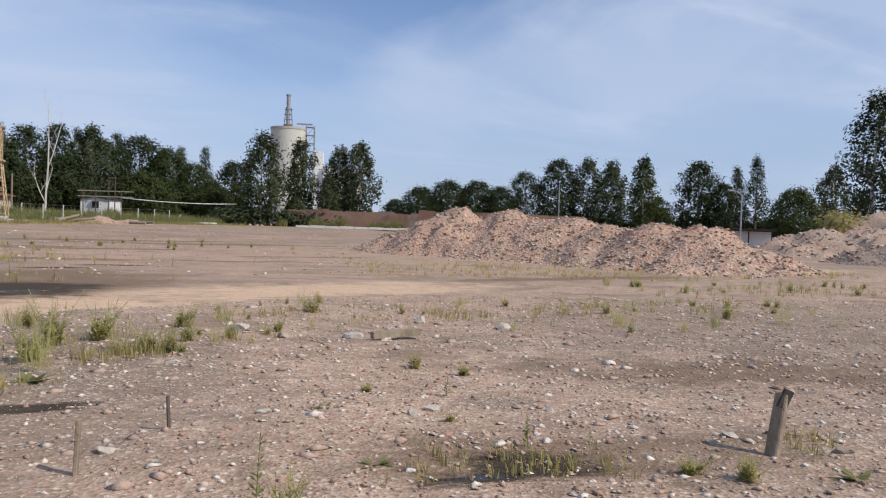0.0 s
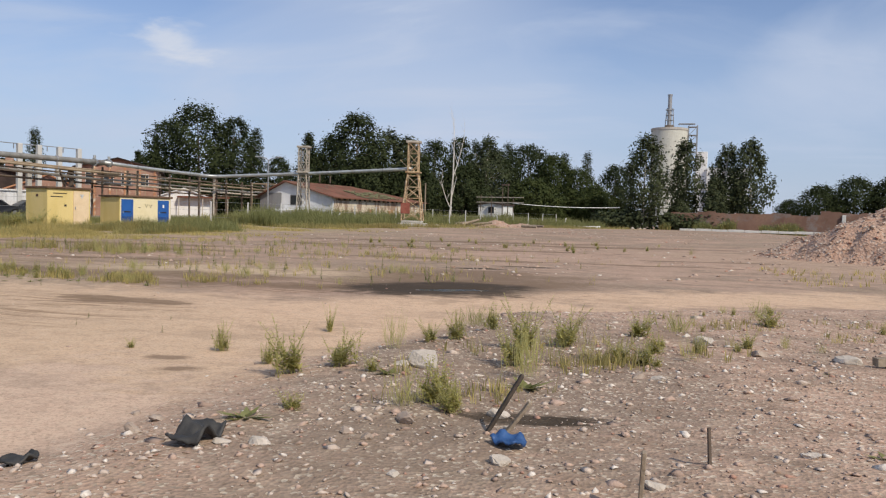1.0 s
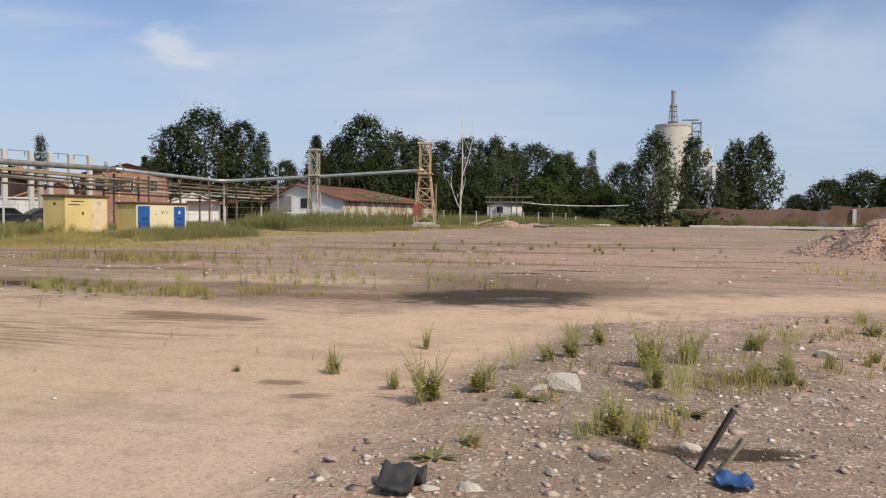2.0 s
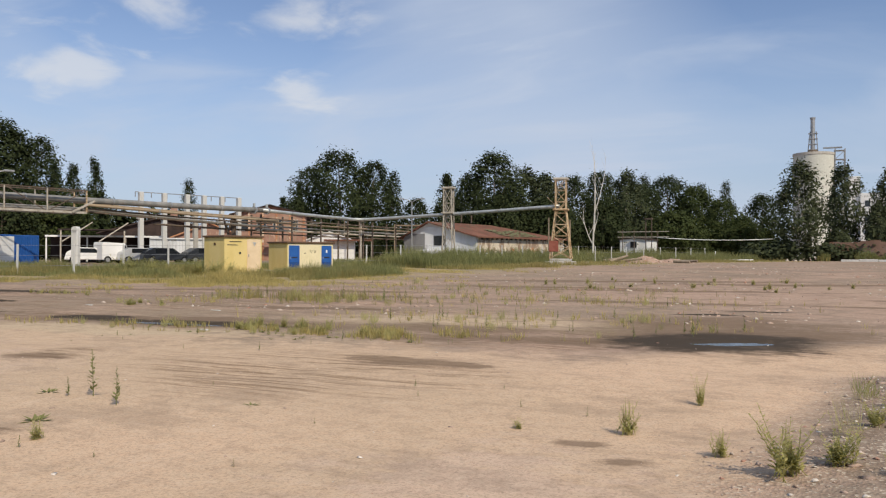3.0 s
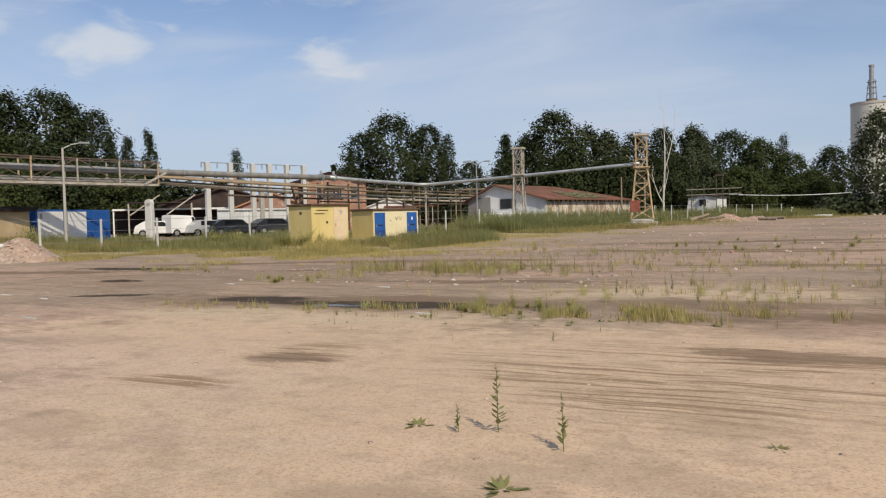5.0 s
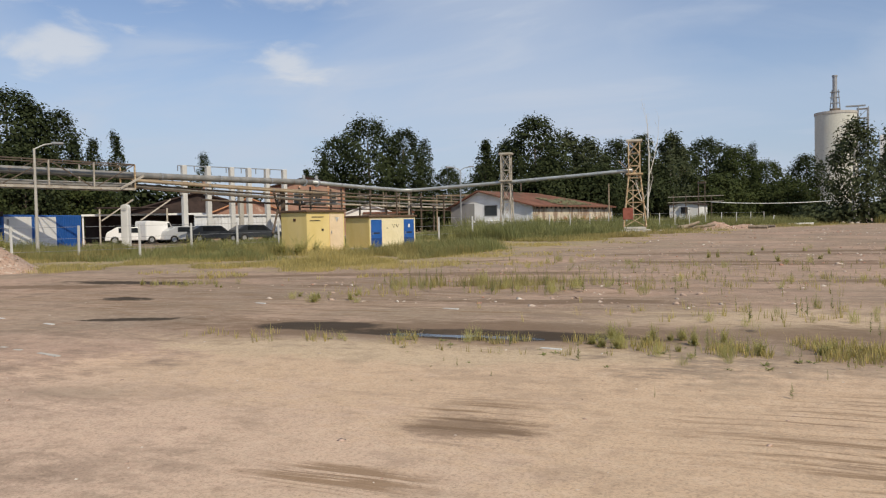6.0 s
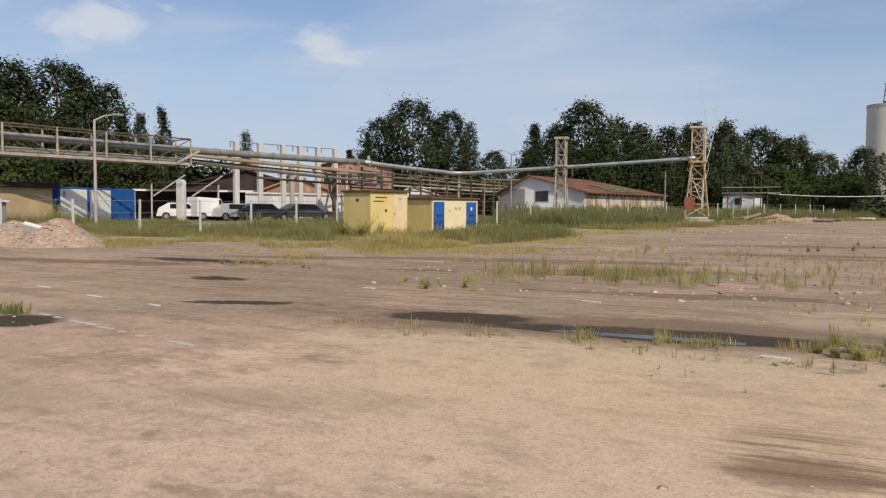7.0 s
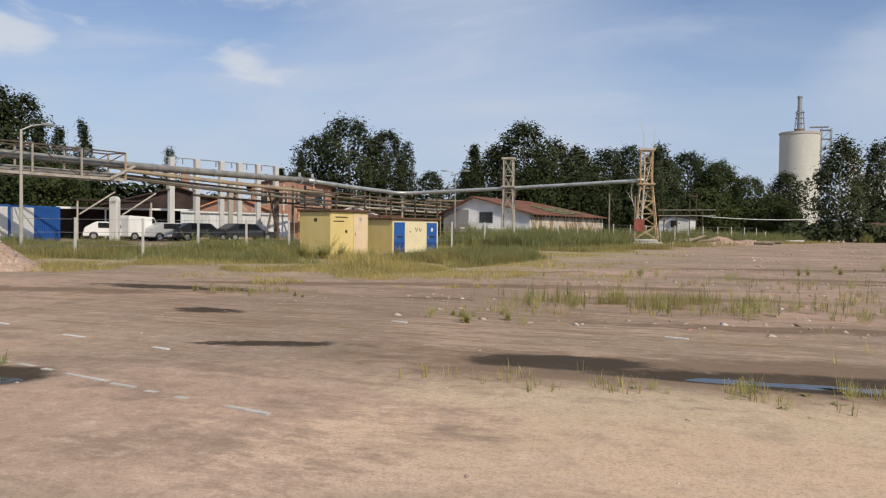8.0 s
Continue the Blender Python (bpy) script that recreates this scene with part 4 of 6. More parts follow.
k1, kh = kiosk((-37.7, 38.9), (0.30, 0.954), 2.75, 2.15, 2.56, "yellow rendered kiosk with peach door and brown roof")
kiosk_door(k1, 1.62, 2.62, 0.2, kh - 0.22, M_PEACH, None, "pale peach steel door")
bm = bmesh.new()
poly(bm, [(2.0, -0.056, kh - 0.4), (2.3, -0.056, kh - 0.4), (2.15, -0.056, kh - 0.68)])
bmesh.ops.solidify(bm, geom=bm.faces[:], thickness=0.006)
part("warning_sign", bm, M_WHITE, k1, "small white triangular warning sign")
for x0, x1, z in ((0.35, 1.2, 0.36), (0.2, 0.95, 0.56)):
    part("lettering", box(bmesh.new(), (x0, -0.008, kh - z - 0.05), (x1, 0.004, kh - z)), M_BLACK, k1, "dark line of small lettering")
part("vent", box(bmesh.new(), (1.05, -0.02, kh - 1.15), (1.18, 0.004, kh - 1.02)), M_BLACK, k1)
part("side_vent", box(bmesh.new(), (-0.02, 0.9, kh - 0.6), (0.004, 1.1, kh - 0.45)), M_ROOF_BROWN, k1)

k2, kh = kiosk((-36.4, 43.65), (0.40, 0.9165), 3.65, 2.3, 2.25, "yellow rendered kiosk with two blue doors")
part("front_panel", box(bmesh.new(), (0.03, -0.022, 0.16), (3.62, 0.003, kh - 0.16), 0.004), M_CREAM, k2, "paler cream front")
kiosk_door(k2, 0.1, 0.92, 0.16, kh - 0.26, M_BLUE, M_BLUE_DARK, "blue steel door with darker lower half")
kiosk_door(k2, 2.68, 3.5, 0.16, kh - 0.26, M_BLUE, M_BLUE_DARK, "blue steel door with darker lower half")
for x in (1.75, 2.05):
    bm = bmesh.new()
    bar(bm, (x, -0.028, kh - 0.55), (x + 0.1, -0.028, kh - 0.75), 0.03, 0.012)
    bar(bm, (x + 0.2, -0.028, kh - 0.55), (x + 0.1, -0.028, kh - 0.75), 0.03, 0.012)
    part("marking", bm, M_BLACK, k2, "dark painted mark")
part("marking", box(bmesh.new(), (1.3, -0.03, kh - 0.8), (1.42, -0.02, kh - 0.75)), M_BLACK, k2)
part("door_sign", box(bmesh.new(), (3.02, -0.062, kh - 0.75), (3.14, -0.048, kh - 0.55), 0.004), M_WHITE, k2, "small white sign")

# ---- lattice masts and the pipe between them ----


def lattice(at, top, w0, w1, bays, m_leg, label, plate, turn, pedestal=True):
    z0 = land(*at)
    ob = thing("lattice_mast", (at[0], at[1], z0 - 0.05), turn, label, "mast", "pipe masts")
    h = top - z0 + 0.05
    zb = 0.55 if pedestal else 0.0
    if pedestal:
        part("pedestal", box(bmesh.new(), (-1.35, -1.2, 0), (1.35, 1.2, 0.32), 0.06), M_CONC, ob, "grey cracked concrete footing")
        part("pedestal_cap", box(bmesh.new(), (-0.95, -0.95, 0.32), (0.95, 0.95, zb), 0.04), M_CONC, ob)

    def at_z(f):
        return 0.5 * (w0 + (w1 - w0) * min(1.0, f / 0.62))

    for sx in (-1, 1):
        for sy in (-1, 1):
            bm = bmesh.new()
            a, b = at_z(0), at_z(0.62)
            zk = zb + 0.62 * (h - zb)
            bar(bm, (sx * a, sy * a, zb), (sx * b, sy * b, zk), 0.095)
            bar(bm, (sx * b, sy * b, zk), (sx * b, sy * b, h), 0.095)
            part("leg", bm, m_leg, ob)
    for i in range(bays):
        f0, f1 = i / bays, (i + 1) / bays
        z_0, z_1, a, b = zb + f0 * (h - zb), zb + f1 * (h - zb), at_z(f0), at_z(f1)
        for side in range(4):
            bm = bmesh.new()
            c, s = ((1, 0), (0, 1), (-1, 0), (0, -1))[side]
            p = lambda u, w, z: (c * w - s * u, s * w + c * u, z)  # noqa: E731
            flip = 1 if (i + side) % 2 else -1
            bar(bm, p(-flip * a, a, z_0), p(flip * b, b, z_1), 0.05)
            if bays < 6 or i % 2 == 0:
                bar(bm, p(flip * a, a, z_0), p(-flip * b, b, z_1), 0.05)
            part("brace", bm, m_leg, ob)
            bm = bar(bmesh.new(), p(-b, b, z_1), p(b, b, z_1), 0.045)
            part("crossbar", bm, m_leg, ob)
    part("top_plate", box(bmesh.new(), (-plate, -w1 * 0.6, h - 0.08), (plate, w1 * 0.6, h + 0.12), 0.02), M_RUST_PALE, ob, "pale steel head beam")
    part("saddle", box(bmesh.new(), (-w1 * 0.75, -w1 * 0.7, 5.05), (w1 * 0.75, w1 * 0.7, 5.2), 0.02), m_leg, ob)
    return ob, h


mast, mh = lattice((-25.1, 71.7), 8.45, 1.9, 0.95, 7, M_RUST, "rusty yellow lattice steel mast on concrete footing", 0.68, 8)
part("control_box", box(bmesh.new(), (-1.0, -1.0, 1.2), (-0.15, -0.7, 2.2), 0.02), plain("red_oxide_paint", (0.22, 0.06, 0.04), (0.30, 0.10, 0.07), 2, 0.7), mast, "red oxide painted steel box")
part("bent_stay", bar(bmesh.new(), (-0.6, 0.2, 5.6), (-1.3, 0.2, 6.3), 0.06), M_RUST, mast)
lattice((-37.6, 74.6), 8.2, 1.15, 0.85, 5, M_RUST_PALE, "pale weathered lattice steel mast standing in grass", 0.62, 5, False)


def line(name, pts, r, m, label, bands=0, group=""):
    ob = thing(name, pts[0], 0, label, "pipe", group)
    o = Vector(pts[0])
    part("pipe_body", run(bmesh.new(), [Vector(p) - o for p in pts], r, 10), m, ob, smooth=True)
    for i in range(1, bands + 1):
        f = i * (len(pts) - 1) / (bands + 1)
        k = int(f)
        a, b = Vector(pts[k]) - o, Vector(pts[k + 1]) - o
        p, way = a.lerp(b, f - k), (b - a).normalized()
        part("pipe_band", rod(bmesh.new(), p - way * 0.06, p + way * 0.06, r * 1.12, 10), M_STEEL, ob)
    return ob


ROUTE = [(-60.4, 15.0, 5.45), (-54.9, 43.9, 5.40), (-51.3, 62.1, 5.50), (-48.9, 76.2, 5.18), (-37.6, 74.6, 5.50), (-25.3, 71.9, 5.96)]
line("insulated_pipe", [*sag(ROUTE[0], ROUTE[1], 0.0, 6), *sag(ROUTE[1], ROUTE[2], 0.02, 6)[1:]], 0.24, M_PIPE_GREY, "fat grey insulated pipe on the pipe bridge", 6)
line("steam_pipe", [(-51.2, 61.6, 5.50), *sag(ROUTE[2], ROUTE[3], 0.05, 6)[1:-1], (-49.3, 75.2, 5.17), (-48.6, 76.1, 5.17), (-47.6, 76.2, 5.18), *sag(ROUTE[4], ROUTE[4], 0, 1)[:1], *sag(ROUTE[4], ROUTE[5], 0.02, 6)[1:]], 0.17, M_GALV, "long silvery clad pipe carried on masts", 9)
for p in ((-51.6, 60.8), (-51.25, 62.3)):
    el = thing("pipe_valve", (p[0], p[1], 5.35), 10, "grey flanged valve on the pipe bend", "valve")
    part("flange", rod(bmesh.new(), (0, -0.12, 0.12), (0, 0.12, 0.12), 0.34, 14), M_STEEL, el)
    part("stem", rod(bmesh.new(), (0, 0, 0.1), (0, 0, 0.75), 0.12, 10), M_GALV, el)
post = thing("pipe_post", (-48.8, 76.4, land(-48.8, 76.4)), 0, "slim pale steel post holding a pipe", "post", "pipe posts")
part("shaft", rod(bmesh.new(), (0, 0, 0), (0, 0, 4.45), 0.11, 8), M_RUST_PALE, post)
part("cradle", box(bmesh.new(), (-0.3, -0.2, 4.4), (0.3, 0.2, 4.52), 0.02), M_RUST_PALE, post)
for x, y, top in ((-29.5, 84, 5.4), (-26.9, 83, 5.1), (-57.5, 88, 5.6), (-55.6, 88.5, 5.4)):
    post = thing("pipe_post", (x, y, land(x, y)), 0, "slim weathered pole among the trees", "post", "pipe posts")
    part("shaft", rod(bmesh.new(), (0, 0, 0), (0, 0, top - 0.5), 0.1, 8, 0.07), M_WOOD, post)

# the truss bridge that carries the fat pipe
bridge = thing("pipe_bridge", (-54.9, 43.9, 0), math.degrees(math.atan2(28.9, 5.5)), "rusty steel truss bridge carrying pipes over a yard", "pipe bridge")
ZT, ZB, HALF = 6.06, 4.42, 0.8
for y in (-HALF, HALF):
    for z, w, lab in ((ZT, 0.075, "top_chord"), (ZB, 0.16, "bottom_chord")):
        part(lab, bar(bmesh.new(), (-42, y, z), (0, y, z), w), M_RUST_PALE if z == ZB else M_RUST_DARK, bridge)
    for i in range(15):
        x = -i * 3.0
        part("post", bar(bmesh.new(), (x, y, ZB), (x, y, ZT), 0.085), M_RUST_PALE if i % 3 else M_RUST, bridge)
        part("diagonal", bar(bmesh.new(), (x, y, ZB if i % 2 else ZT), (x - 3.0, y, ZT if i % 2 else ZB), 0.055), M_RUST_DARK, bridge)
for i in range(15):
    x = -i * 3.0
    part("crossbeam", bar(bmesh.new(), (x, -HALF, ZB), (x, HALF, ZB), 0.12), M_RUST_DARK, bridge)
    part("top_tie", bar(bmesh.new(), (x, -HALF, ZT), (x, HALF, ZT), 0.07), M_RUST_DARK, bridge)
part("end_stair", bar(bmesh.new(), (-1.2, -HALF - 0.1, ZB), (0.6, -HALF - 0.1, ZB + 0.9), 0.12), M_RUST_PALE, bridge)
part("walkway", box(bmesh.new(), (-42, -HALF + 0.1, ZB + 0.08), (0, -0.1, ZB + 0.12)), M_RUST_DARK, bridge)
for dy, dz, r in ((0.35, 0.3, 0.09), (0.05, 0.2, 0.07), (-0.45, 0.35, 0.06)):
    part("small_pipe", rod(bmesh.new(), (-42, dy, ZB + dz), (0, dy, ZB + dz), r, 8), M_PIPE_GREY, bridge)
pier = thing("concrete_post", (-53.9, 42.6, land(-53.9, 42.6)), 10, "stout pale concrete post with rounded head", "post", "concrete posts")
bm = box(bmesh.new(), (-0.27, -0.2, -0.05), (0.27, 0.2, 2.75), 0.05)
rod(bm, (0, -0.2, 2.72), (0, 0.2, 2.72), 0.25, 14)
part("shaft", bm, M_CONC_PALE, pier)

# the tan and grey pipes that leave the bridge and fan out toward the works
for i, (a, b, r, m) in enumerate([
    ((-54.6, 44.0, 5.05), (-50.6, 63.0, 4.55), 0.11, M_PIPE_TAN), ((-54.9, 44.0, 4.8), (-51.2, 63.0, 4.25), 0.07, M_RUST_DARK), ((-55.2, 44.0, 4.75), (-52.0, 63.4, 4.0), 0.10, M_PIPE_GREY),
    ((-54.7, 44.0, 4.55), (-51.0, 62.5, 3.85), 0.06, M_RUST_DARK), ((-55.6, 44.0, 5.25), (-52.6, 64.0, 4.85), 0.08, M_PIPE_TAN), ((-55.4, 52.0, 3.9), (-52.0, 65.0, 3.6), 0.09, M_RUST_DARK),
    ((-52.2, 62.0, 4.5), (-46.0, 84.0, 4.0), 0.09, M_PIPE_TAN), ((-52.5, 62.4, 4.1), (-46.5, 85.0, 3.7), 0.08, M_PIPE_GREY), ((-52.9, 62.8, 3.8), (-47.0, 86.0, 3.4), 0.10, M_RUST_PALE), ((-53.3, 63.0, 3.4), (-47.5, 87.0, 3.1), 0.07, M_RUST_DARK), ((-51.8, 62.0, 4.8), (-45.5, 84.0, 4.3), 0.06, M_RUST_DARK),
    ((-51.0, 90.0, 5.0), (-43.0, 93.5, 5.0), 0.08, M_PIPE_TAN), ((-51.0, 90.0, 4.0), (-43.0, 93.5, 4.0), 0.08, M_RUST_PALE)]):
    line("rack_pipe", sag(a, b, 0.06, 6), r, m, "weathered pipe among many on a rack", 2, "rack pipes")
for i in range(7):
    x, y = -52.6 + i * 1.05, 62.5 + i * 3.7
    fr = thing("pipe_rack", (x, y, land(x, y)), 75, "rusty steel portal frame under a pipe rack", "pipe rack", "rack frames")
    for s in (-0.7, 0.7):
        part("upright", bar(bmesh.new(), (0, s, 0), (0, s, 4.6 - 0.07 * i), 0.13), M_RUST_DARK, fr)
    for z in (3.1, 4.1 - 0.05 * i):
        part("beam", bar(bmesh.new(), (0, -0.9, z), (0, 0.9, z), 0.12), M_RUST_PALE, fr)
for i in range(6):
    x, y = -51.2 + i * 1.6, 89.8 + i * 0.7
    fr = thing("pipe_rack", (x, y, land(x, y)), 24, "pale steel frame with rails in front of the trees", "pipe rack", "rack frames")
    part("upright", bar(bmesh.new(), (0, 0, 0), (0, 0, 4.6), 0.12), M_PIPE_TAN, fr)
    part("beam", bar(bmesh.new(), (0, 0, 4.5), (1.75, 0, 4.5), 0.1), M_PIPE_TAN, fr)
tee = thing("pipe_support", (-53.0, 59.6, land(-53.0, 59.6)), 12, "dark steel column with splayed struts under pipes", "support")
part("column", bar(bmesh.new(), (0, 0, 0), (0, 0, 4.2), 0.32), M_RUST_DARK, tee)
part("head", box(bmesh.new(), (-0.8, -0.6, 4.1), (0.8, 0.9, 4.25), 0.02), M_RUST_DARK, tee)
for y0, y1 in ((-2.2, 0), (-0.6, -2.6)):
    part("strut", bar(bmesh.new(), (0.1, y0, 4.0), (0.1, y1, 0.6), 0.13), M_RUST_DARK, tee)

# concrete columns of a taken-down hall
for i, f in enumerate((0.05, 0.26, 0.475, 0.555, 0.64, 0.82, 1.0)):
    x, y = -59.0 + 3.6 * f, 53.6 + 9.9 * f
    c = thing("concrete_column", (x, y, land(x, y)), 70, "tall pale concrete column of a dismantled hall" if i != 3 else "shorter grey concrete column of a dismantled hall", "column", "hall columns")
    part("shaft", box(bmesh.new(), (-0.2, -0.2, -0.05), (0.2, 0.2, 6.35 if i != 3 else 4.8), 0.03), M_CONC_PALE if i != 3 else M_CONC, c)
    part("corbel", box(bmesh.new(), (-0.33, -0.2, 3.9), (-0.2, 0.2, 4.3), 0.03), M_CONC, c)
rail = thing("roof_rail", (-59.0, 53.6, 6.4), 70, "thin steel rail along the column heads", "rail")
for z in (0.45,):
    part("top_bar", bar(bmesh.new(), (0, 0, z), (10.6, 0, z), 0.07), M_STEEL, rail)
for i in range(8):
    part("stanchion", bar(bmesh.new(), (i * 1.5, 0, 0), (i * 1.5, 0, 0.45), 0.06), M_STEEL, rail)
shed_wall = thing("corrugated_fence", (-58.3, 54.8, land(-58, 55) - 0.05), 70, "pale corrugated sheet fence between concrete columns", "fence")
bm = bmesh.new()
for i in range(66):
    box(bm, (i * 0.16, 0.25 + (0.03 if i % 2 else 0.0), 0.3), (i * 0.16 + 0.16, 0.31 + (0.03 if i % 2 else 0.0), 2.35))
part("sheeting", bm, M_WHITEWASH, shed_wall)
part("rail", bar(bmesh.new(), (0, 0.22, 2.2), (10.5, 0.22, 2.2), 0.08), M_STEEL, shed_wall)

# ---- buildings ----


def gable_house(name, at, turn, wide, long, eave, ridge, m_wall, m_roof, label, over=0.25, m_gable=None, off=0.5, hip=0.0):
    """Local x runs along the gable, y along the ridge to the back; off: where the ridge lies across the gable."""
    z0 = land(*at)
    ob = thing(name, (at[0], at[1], z0 - 0.1), turn, label, "building")
    e, r = eave - z0 + 0.1, ridge - z0 + 0.1
    mid = wide * off
    for y, lab in ((0, "gable_wall"), (long - 0.25, "gable_wall")):
        bm = bmesh.new()
        peak = e + 0.01 if hip and y else r
        f = poly(bm, [(0, y, 0), (wide, y, 0), (wide, y, e), (mid, y, peak), (0, y, e)])
        ex = bmesh.ops.extrude_face_region(bm, geom=[f])
        bmesh.ops.translate(bm, verts=[v for v in ex["geom"] if isinstance(v, bmesh.types.BMVert)], vec=(0, 0.25, 0))
        bmesh.ops.recalc_face_normals(bm, faces=bm.faces[:])
        part(lab, bm, m_gable or m_wall, ob)
    for x in (0, wide - 0.25):
        part("wall", box(bmesh.new(), (x, 0.25, 0), (x + 0.25, long - 0.25, e)), m_wall, ob)
    for x0, s in ((0, -1), (wide, 1)):
        slope = (r - e) / abs(mid - x0)
        bm = bmesh.new()
        o = x0 + s * over
        zo = e - slope * over
        pts = [(o, -over, zo), (mid, -over, r), (mid, long + over - hip, r), (o, long + over, zo)]
        f = poly(bm, pts if s > 0 else pts[::-1])
        ex = bmesh.ops.extrude_face_region(bm, geom=[f])
        bmesh.ops.translate(bm, verts=[v for v in ex["geom"] if isinstance(v, bmesh.types.BMVert)], vec=(0, 0, 0.14))
        bmesh.ops.recalc_face_normals(bm, faces=bm.faces[:])
        part("roof_slope", bm, m_roof, ob)
    if hip:
        zo = e - (r - e) / (wide - mid) * over
        bm = bmesh.new()
        f = poly(bm, [(wide + over, long + over, zo), (mid, long + over - hip, r), (-over, long + over, e - (r - e) / mid * over)])
        ex = bmesh.ops.extrude_face_region(bm, geom=[f])
        bmesh.ops.translate(bm, verts=[v for v in ex["geom"] if isinstance(v, bmesh.types.BMVert)], vec=(0, 0, 0.13))
        bmesh.ops.recalc_face_normals(bm, faces=bm.faces[:])
        part("hip_slope", bm, m_roof, ob)
    return ob


def window(ob, x0, x1, z0, z1, y=-0.03, frame_m=None):
    w = part("window", box(bmesh.new(), (x0, y, z0), (x1, y + 0.06, z1)), M_GLASS, ob)
    for lo, hi in (((x0 - 0.06, y - 0.03, z0 - 0.06), (x1 + 0.06, y + 0.05, z0)), ((x0 - 0.06, y - 0.03, z1), (x1 + 0.06, y + 0.05, z1 + 0.06)), ((x0 - 0.06, y - 0.03, z0), (x0, y + 0.05, z1)), ((x1, y - 0.03, z0), (x1 + 0.06, y + 0.05, z1))):
        part("frame_bar", box(bmesh.new(), lo, hi), frame_m or M_WHITE, w)
    return w


# the old barn: whitewashed gable, peeling long wall, rusty roof
barn = gable_house("barn", (-46.75, 83.3), -12.0, 10.0, 22.0, 3.35, 5.0, M_PLASTER, M_TILE_RED, "old barn with whitewashed gable and rusty red roof", 0.5, M_WHITEWASH, 0.36, 9.0)
part("grey_boarding", box(bmesh.new(), (-0.03, -0.05, 0.9), (3.0, -0.005, 3.3)), M_GREY_BOARD, barn, "dark grey weathered boarding")
window(barn, 4.3, 5.8, 1.95, 3.0, -0.03, M_GREY_BOARD)
bm = bmesh.new()
for i in range(29):
    f = random.random()
    box(bm, (9.98, 0.6 + i * 0.72, 0.1), (10.015 + 0.02 * f, 1.3 + i * 0.72, 0.7 + 1.1 * f * f))
part("bare_brick_base", bm, M_BRICK_BARE, barn, "bare red brick where plaster has fallen")
# black blocks below the eave, standing in for the overhang's shade
for i in range(18):
    part("vent", box(bmesh.new(), (9.98, 1.0 + i * 1.1, 2.6), (10.04, 1.45 + i * 1.1, 2.85)), M_BLACK, barn)
bm = bmesh.new()
for i in range(130):
    x, y = random.uniform(7.0, 10.1), random.uniform(6.5, 15.0)
    z = 5.05 + 0.1 - 0.55 + (3.6 - x) * (1.65 / 6.4) + 0.12
    rod(bm, (x, y, z), (x, y, z + 0.12), random.uniform(0.15, 0.4), 6, 0.05)
tagged(part("moss", bm, M_MOSS, barn), "clumps of moss on the roof", kind="stuff")
for k, (y, h) in enumerate(((4.0, 0.9), (6.2, 0.7))):
    part("vent_pipe", rod(bmesh.new(), (5.4, y, 4.7), (5.4, y, 4.9 + h), 0.09, 8), M_RUST_DARK, barn)

trailer = thing("trailer", (-44.4, 81.4, land(-44, 81)), -18, "long white box trailer parked before the barn", "trailer")
part("body", box(bmesh.new(), (0, 0, 0.5), (5.0, 1.8, 1.35), 0.08), M_WHITE, trailer)
for x in (1.2, 3.8):
    part("wheel", rod(bmesh.new(), (x, -0.02, 0.35), (x, 0.2, 0.35), 0.35, 14), M_TYRE, trailer)
part("support_leg", bar(bmesh.new(), (4.7, 0.2, 0), (4.7, 0.2, 0.6), 0.08), M_STEEL, trailer)

hut = gable_house("white_hut", (-26.0, 109.0), -12, 3.8, 4.0, 3.4, 3.7, M_WHITE, M_ROOF_DARK, "small white hut under the trees", 0.2)
window(hut, 1.5, 2.4, 1.8, 2.7)
frame_ob = thing("steel_gantry", (-25.5, 107.2, land(-25.5, 107)), -12, "rusty steel gantry standing before a white hut", "gantry")
for x, h in ((0.2, 4.2), (1.8, 4.2), (3.4, 5.6), (4.2, 5.8), (5.0, 4.0)):
    part("upright", bar(bmesh.new(), (x, 0, 0), (x, 0, h), 0.1), M_RUST_DARK, frame_ob)
for z in (3.2, 3.9):
    part("beam", bar(bmesh.new(), (-0.5, 0, z), (6.5, 0, z), 0.1), M_RUST_PALE, frame_ob)
part("head", box(bmesh.new(), (3.3, -0.2, 5.5), (4.3, 0.2, 5.7)), M_RUST_DARK, frame_ob)
line("overhead_pipe", sag((-20.6, 105.5, 3.65), (-6.5, 113.5, 3.55), 0.25, 10), 0.06, M_GALV, "thin sagging pale pipe strung between posts", 0)

# the works behind the columns
works = gable_house("brick_works", (-66.6, 77.2), 32, 8.6, 16, 6.1, 7.2, M_BRICK, M_ROOF_DARK, "red brick works building with low dark gable roof", 0.5)
for i in range(4):
    window(works, 0.9 + i * 1.9, 1.9 + i * 1.9, 3.7, 5.0, -0.03, M_CONC_PALE)
for i in range(6):
    part("pilaster", box(bmesh.new(), (0.1 + i * 1.62, -0.14, 0), (0.32 + i * 1.62, -0.01, 5.9)), M_BRICK_BARE, works)
stair = thing("steel_landing", (-59.4, 79.0, land(-59.4, 79)), 32, "tan steel landing with railing on a brick wall", "landing")
part("deck", box(bmesh.new(), (-2.6, -1.2, 4.0), (0.4, -0.2, 4.1)), M_PIPE_TAN, stair)
for x in (-2.6, -1.6, -0.6, 0.4):
    part("upright", bar(bmesh.new(), (x, -1.2, 0), (x, -1.2, 5.1), 0.08), M_PIPE_TAN, stair)
part("handrail", bar(bmesh.new(), (-2.6, -1.2, 5.1), (0.4, -1.2, 5.1), 0.07), M_PIPE_TAN, stair)

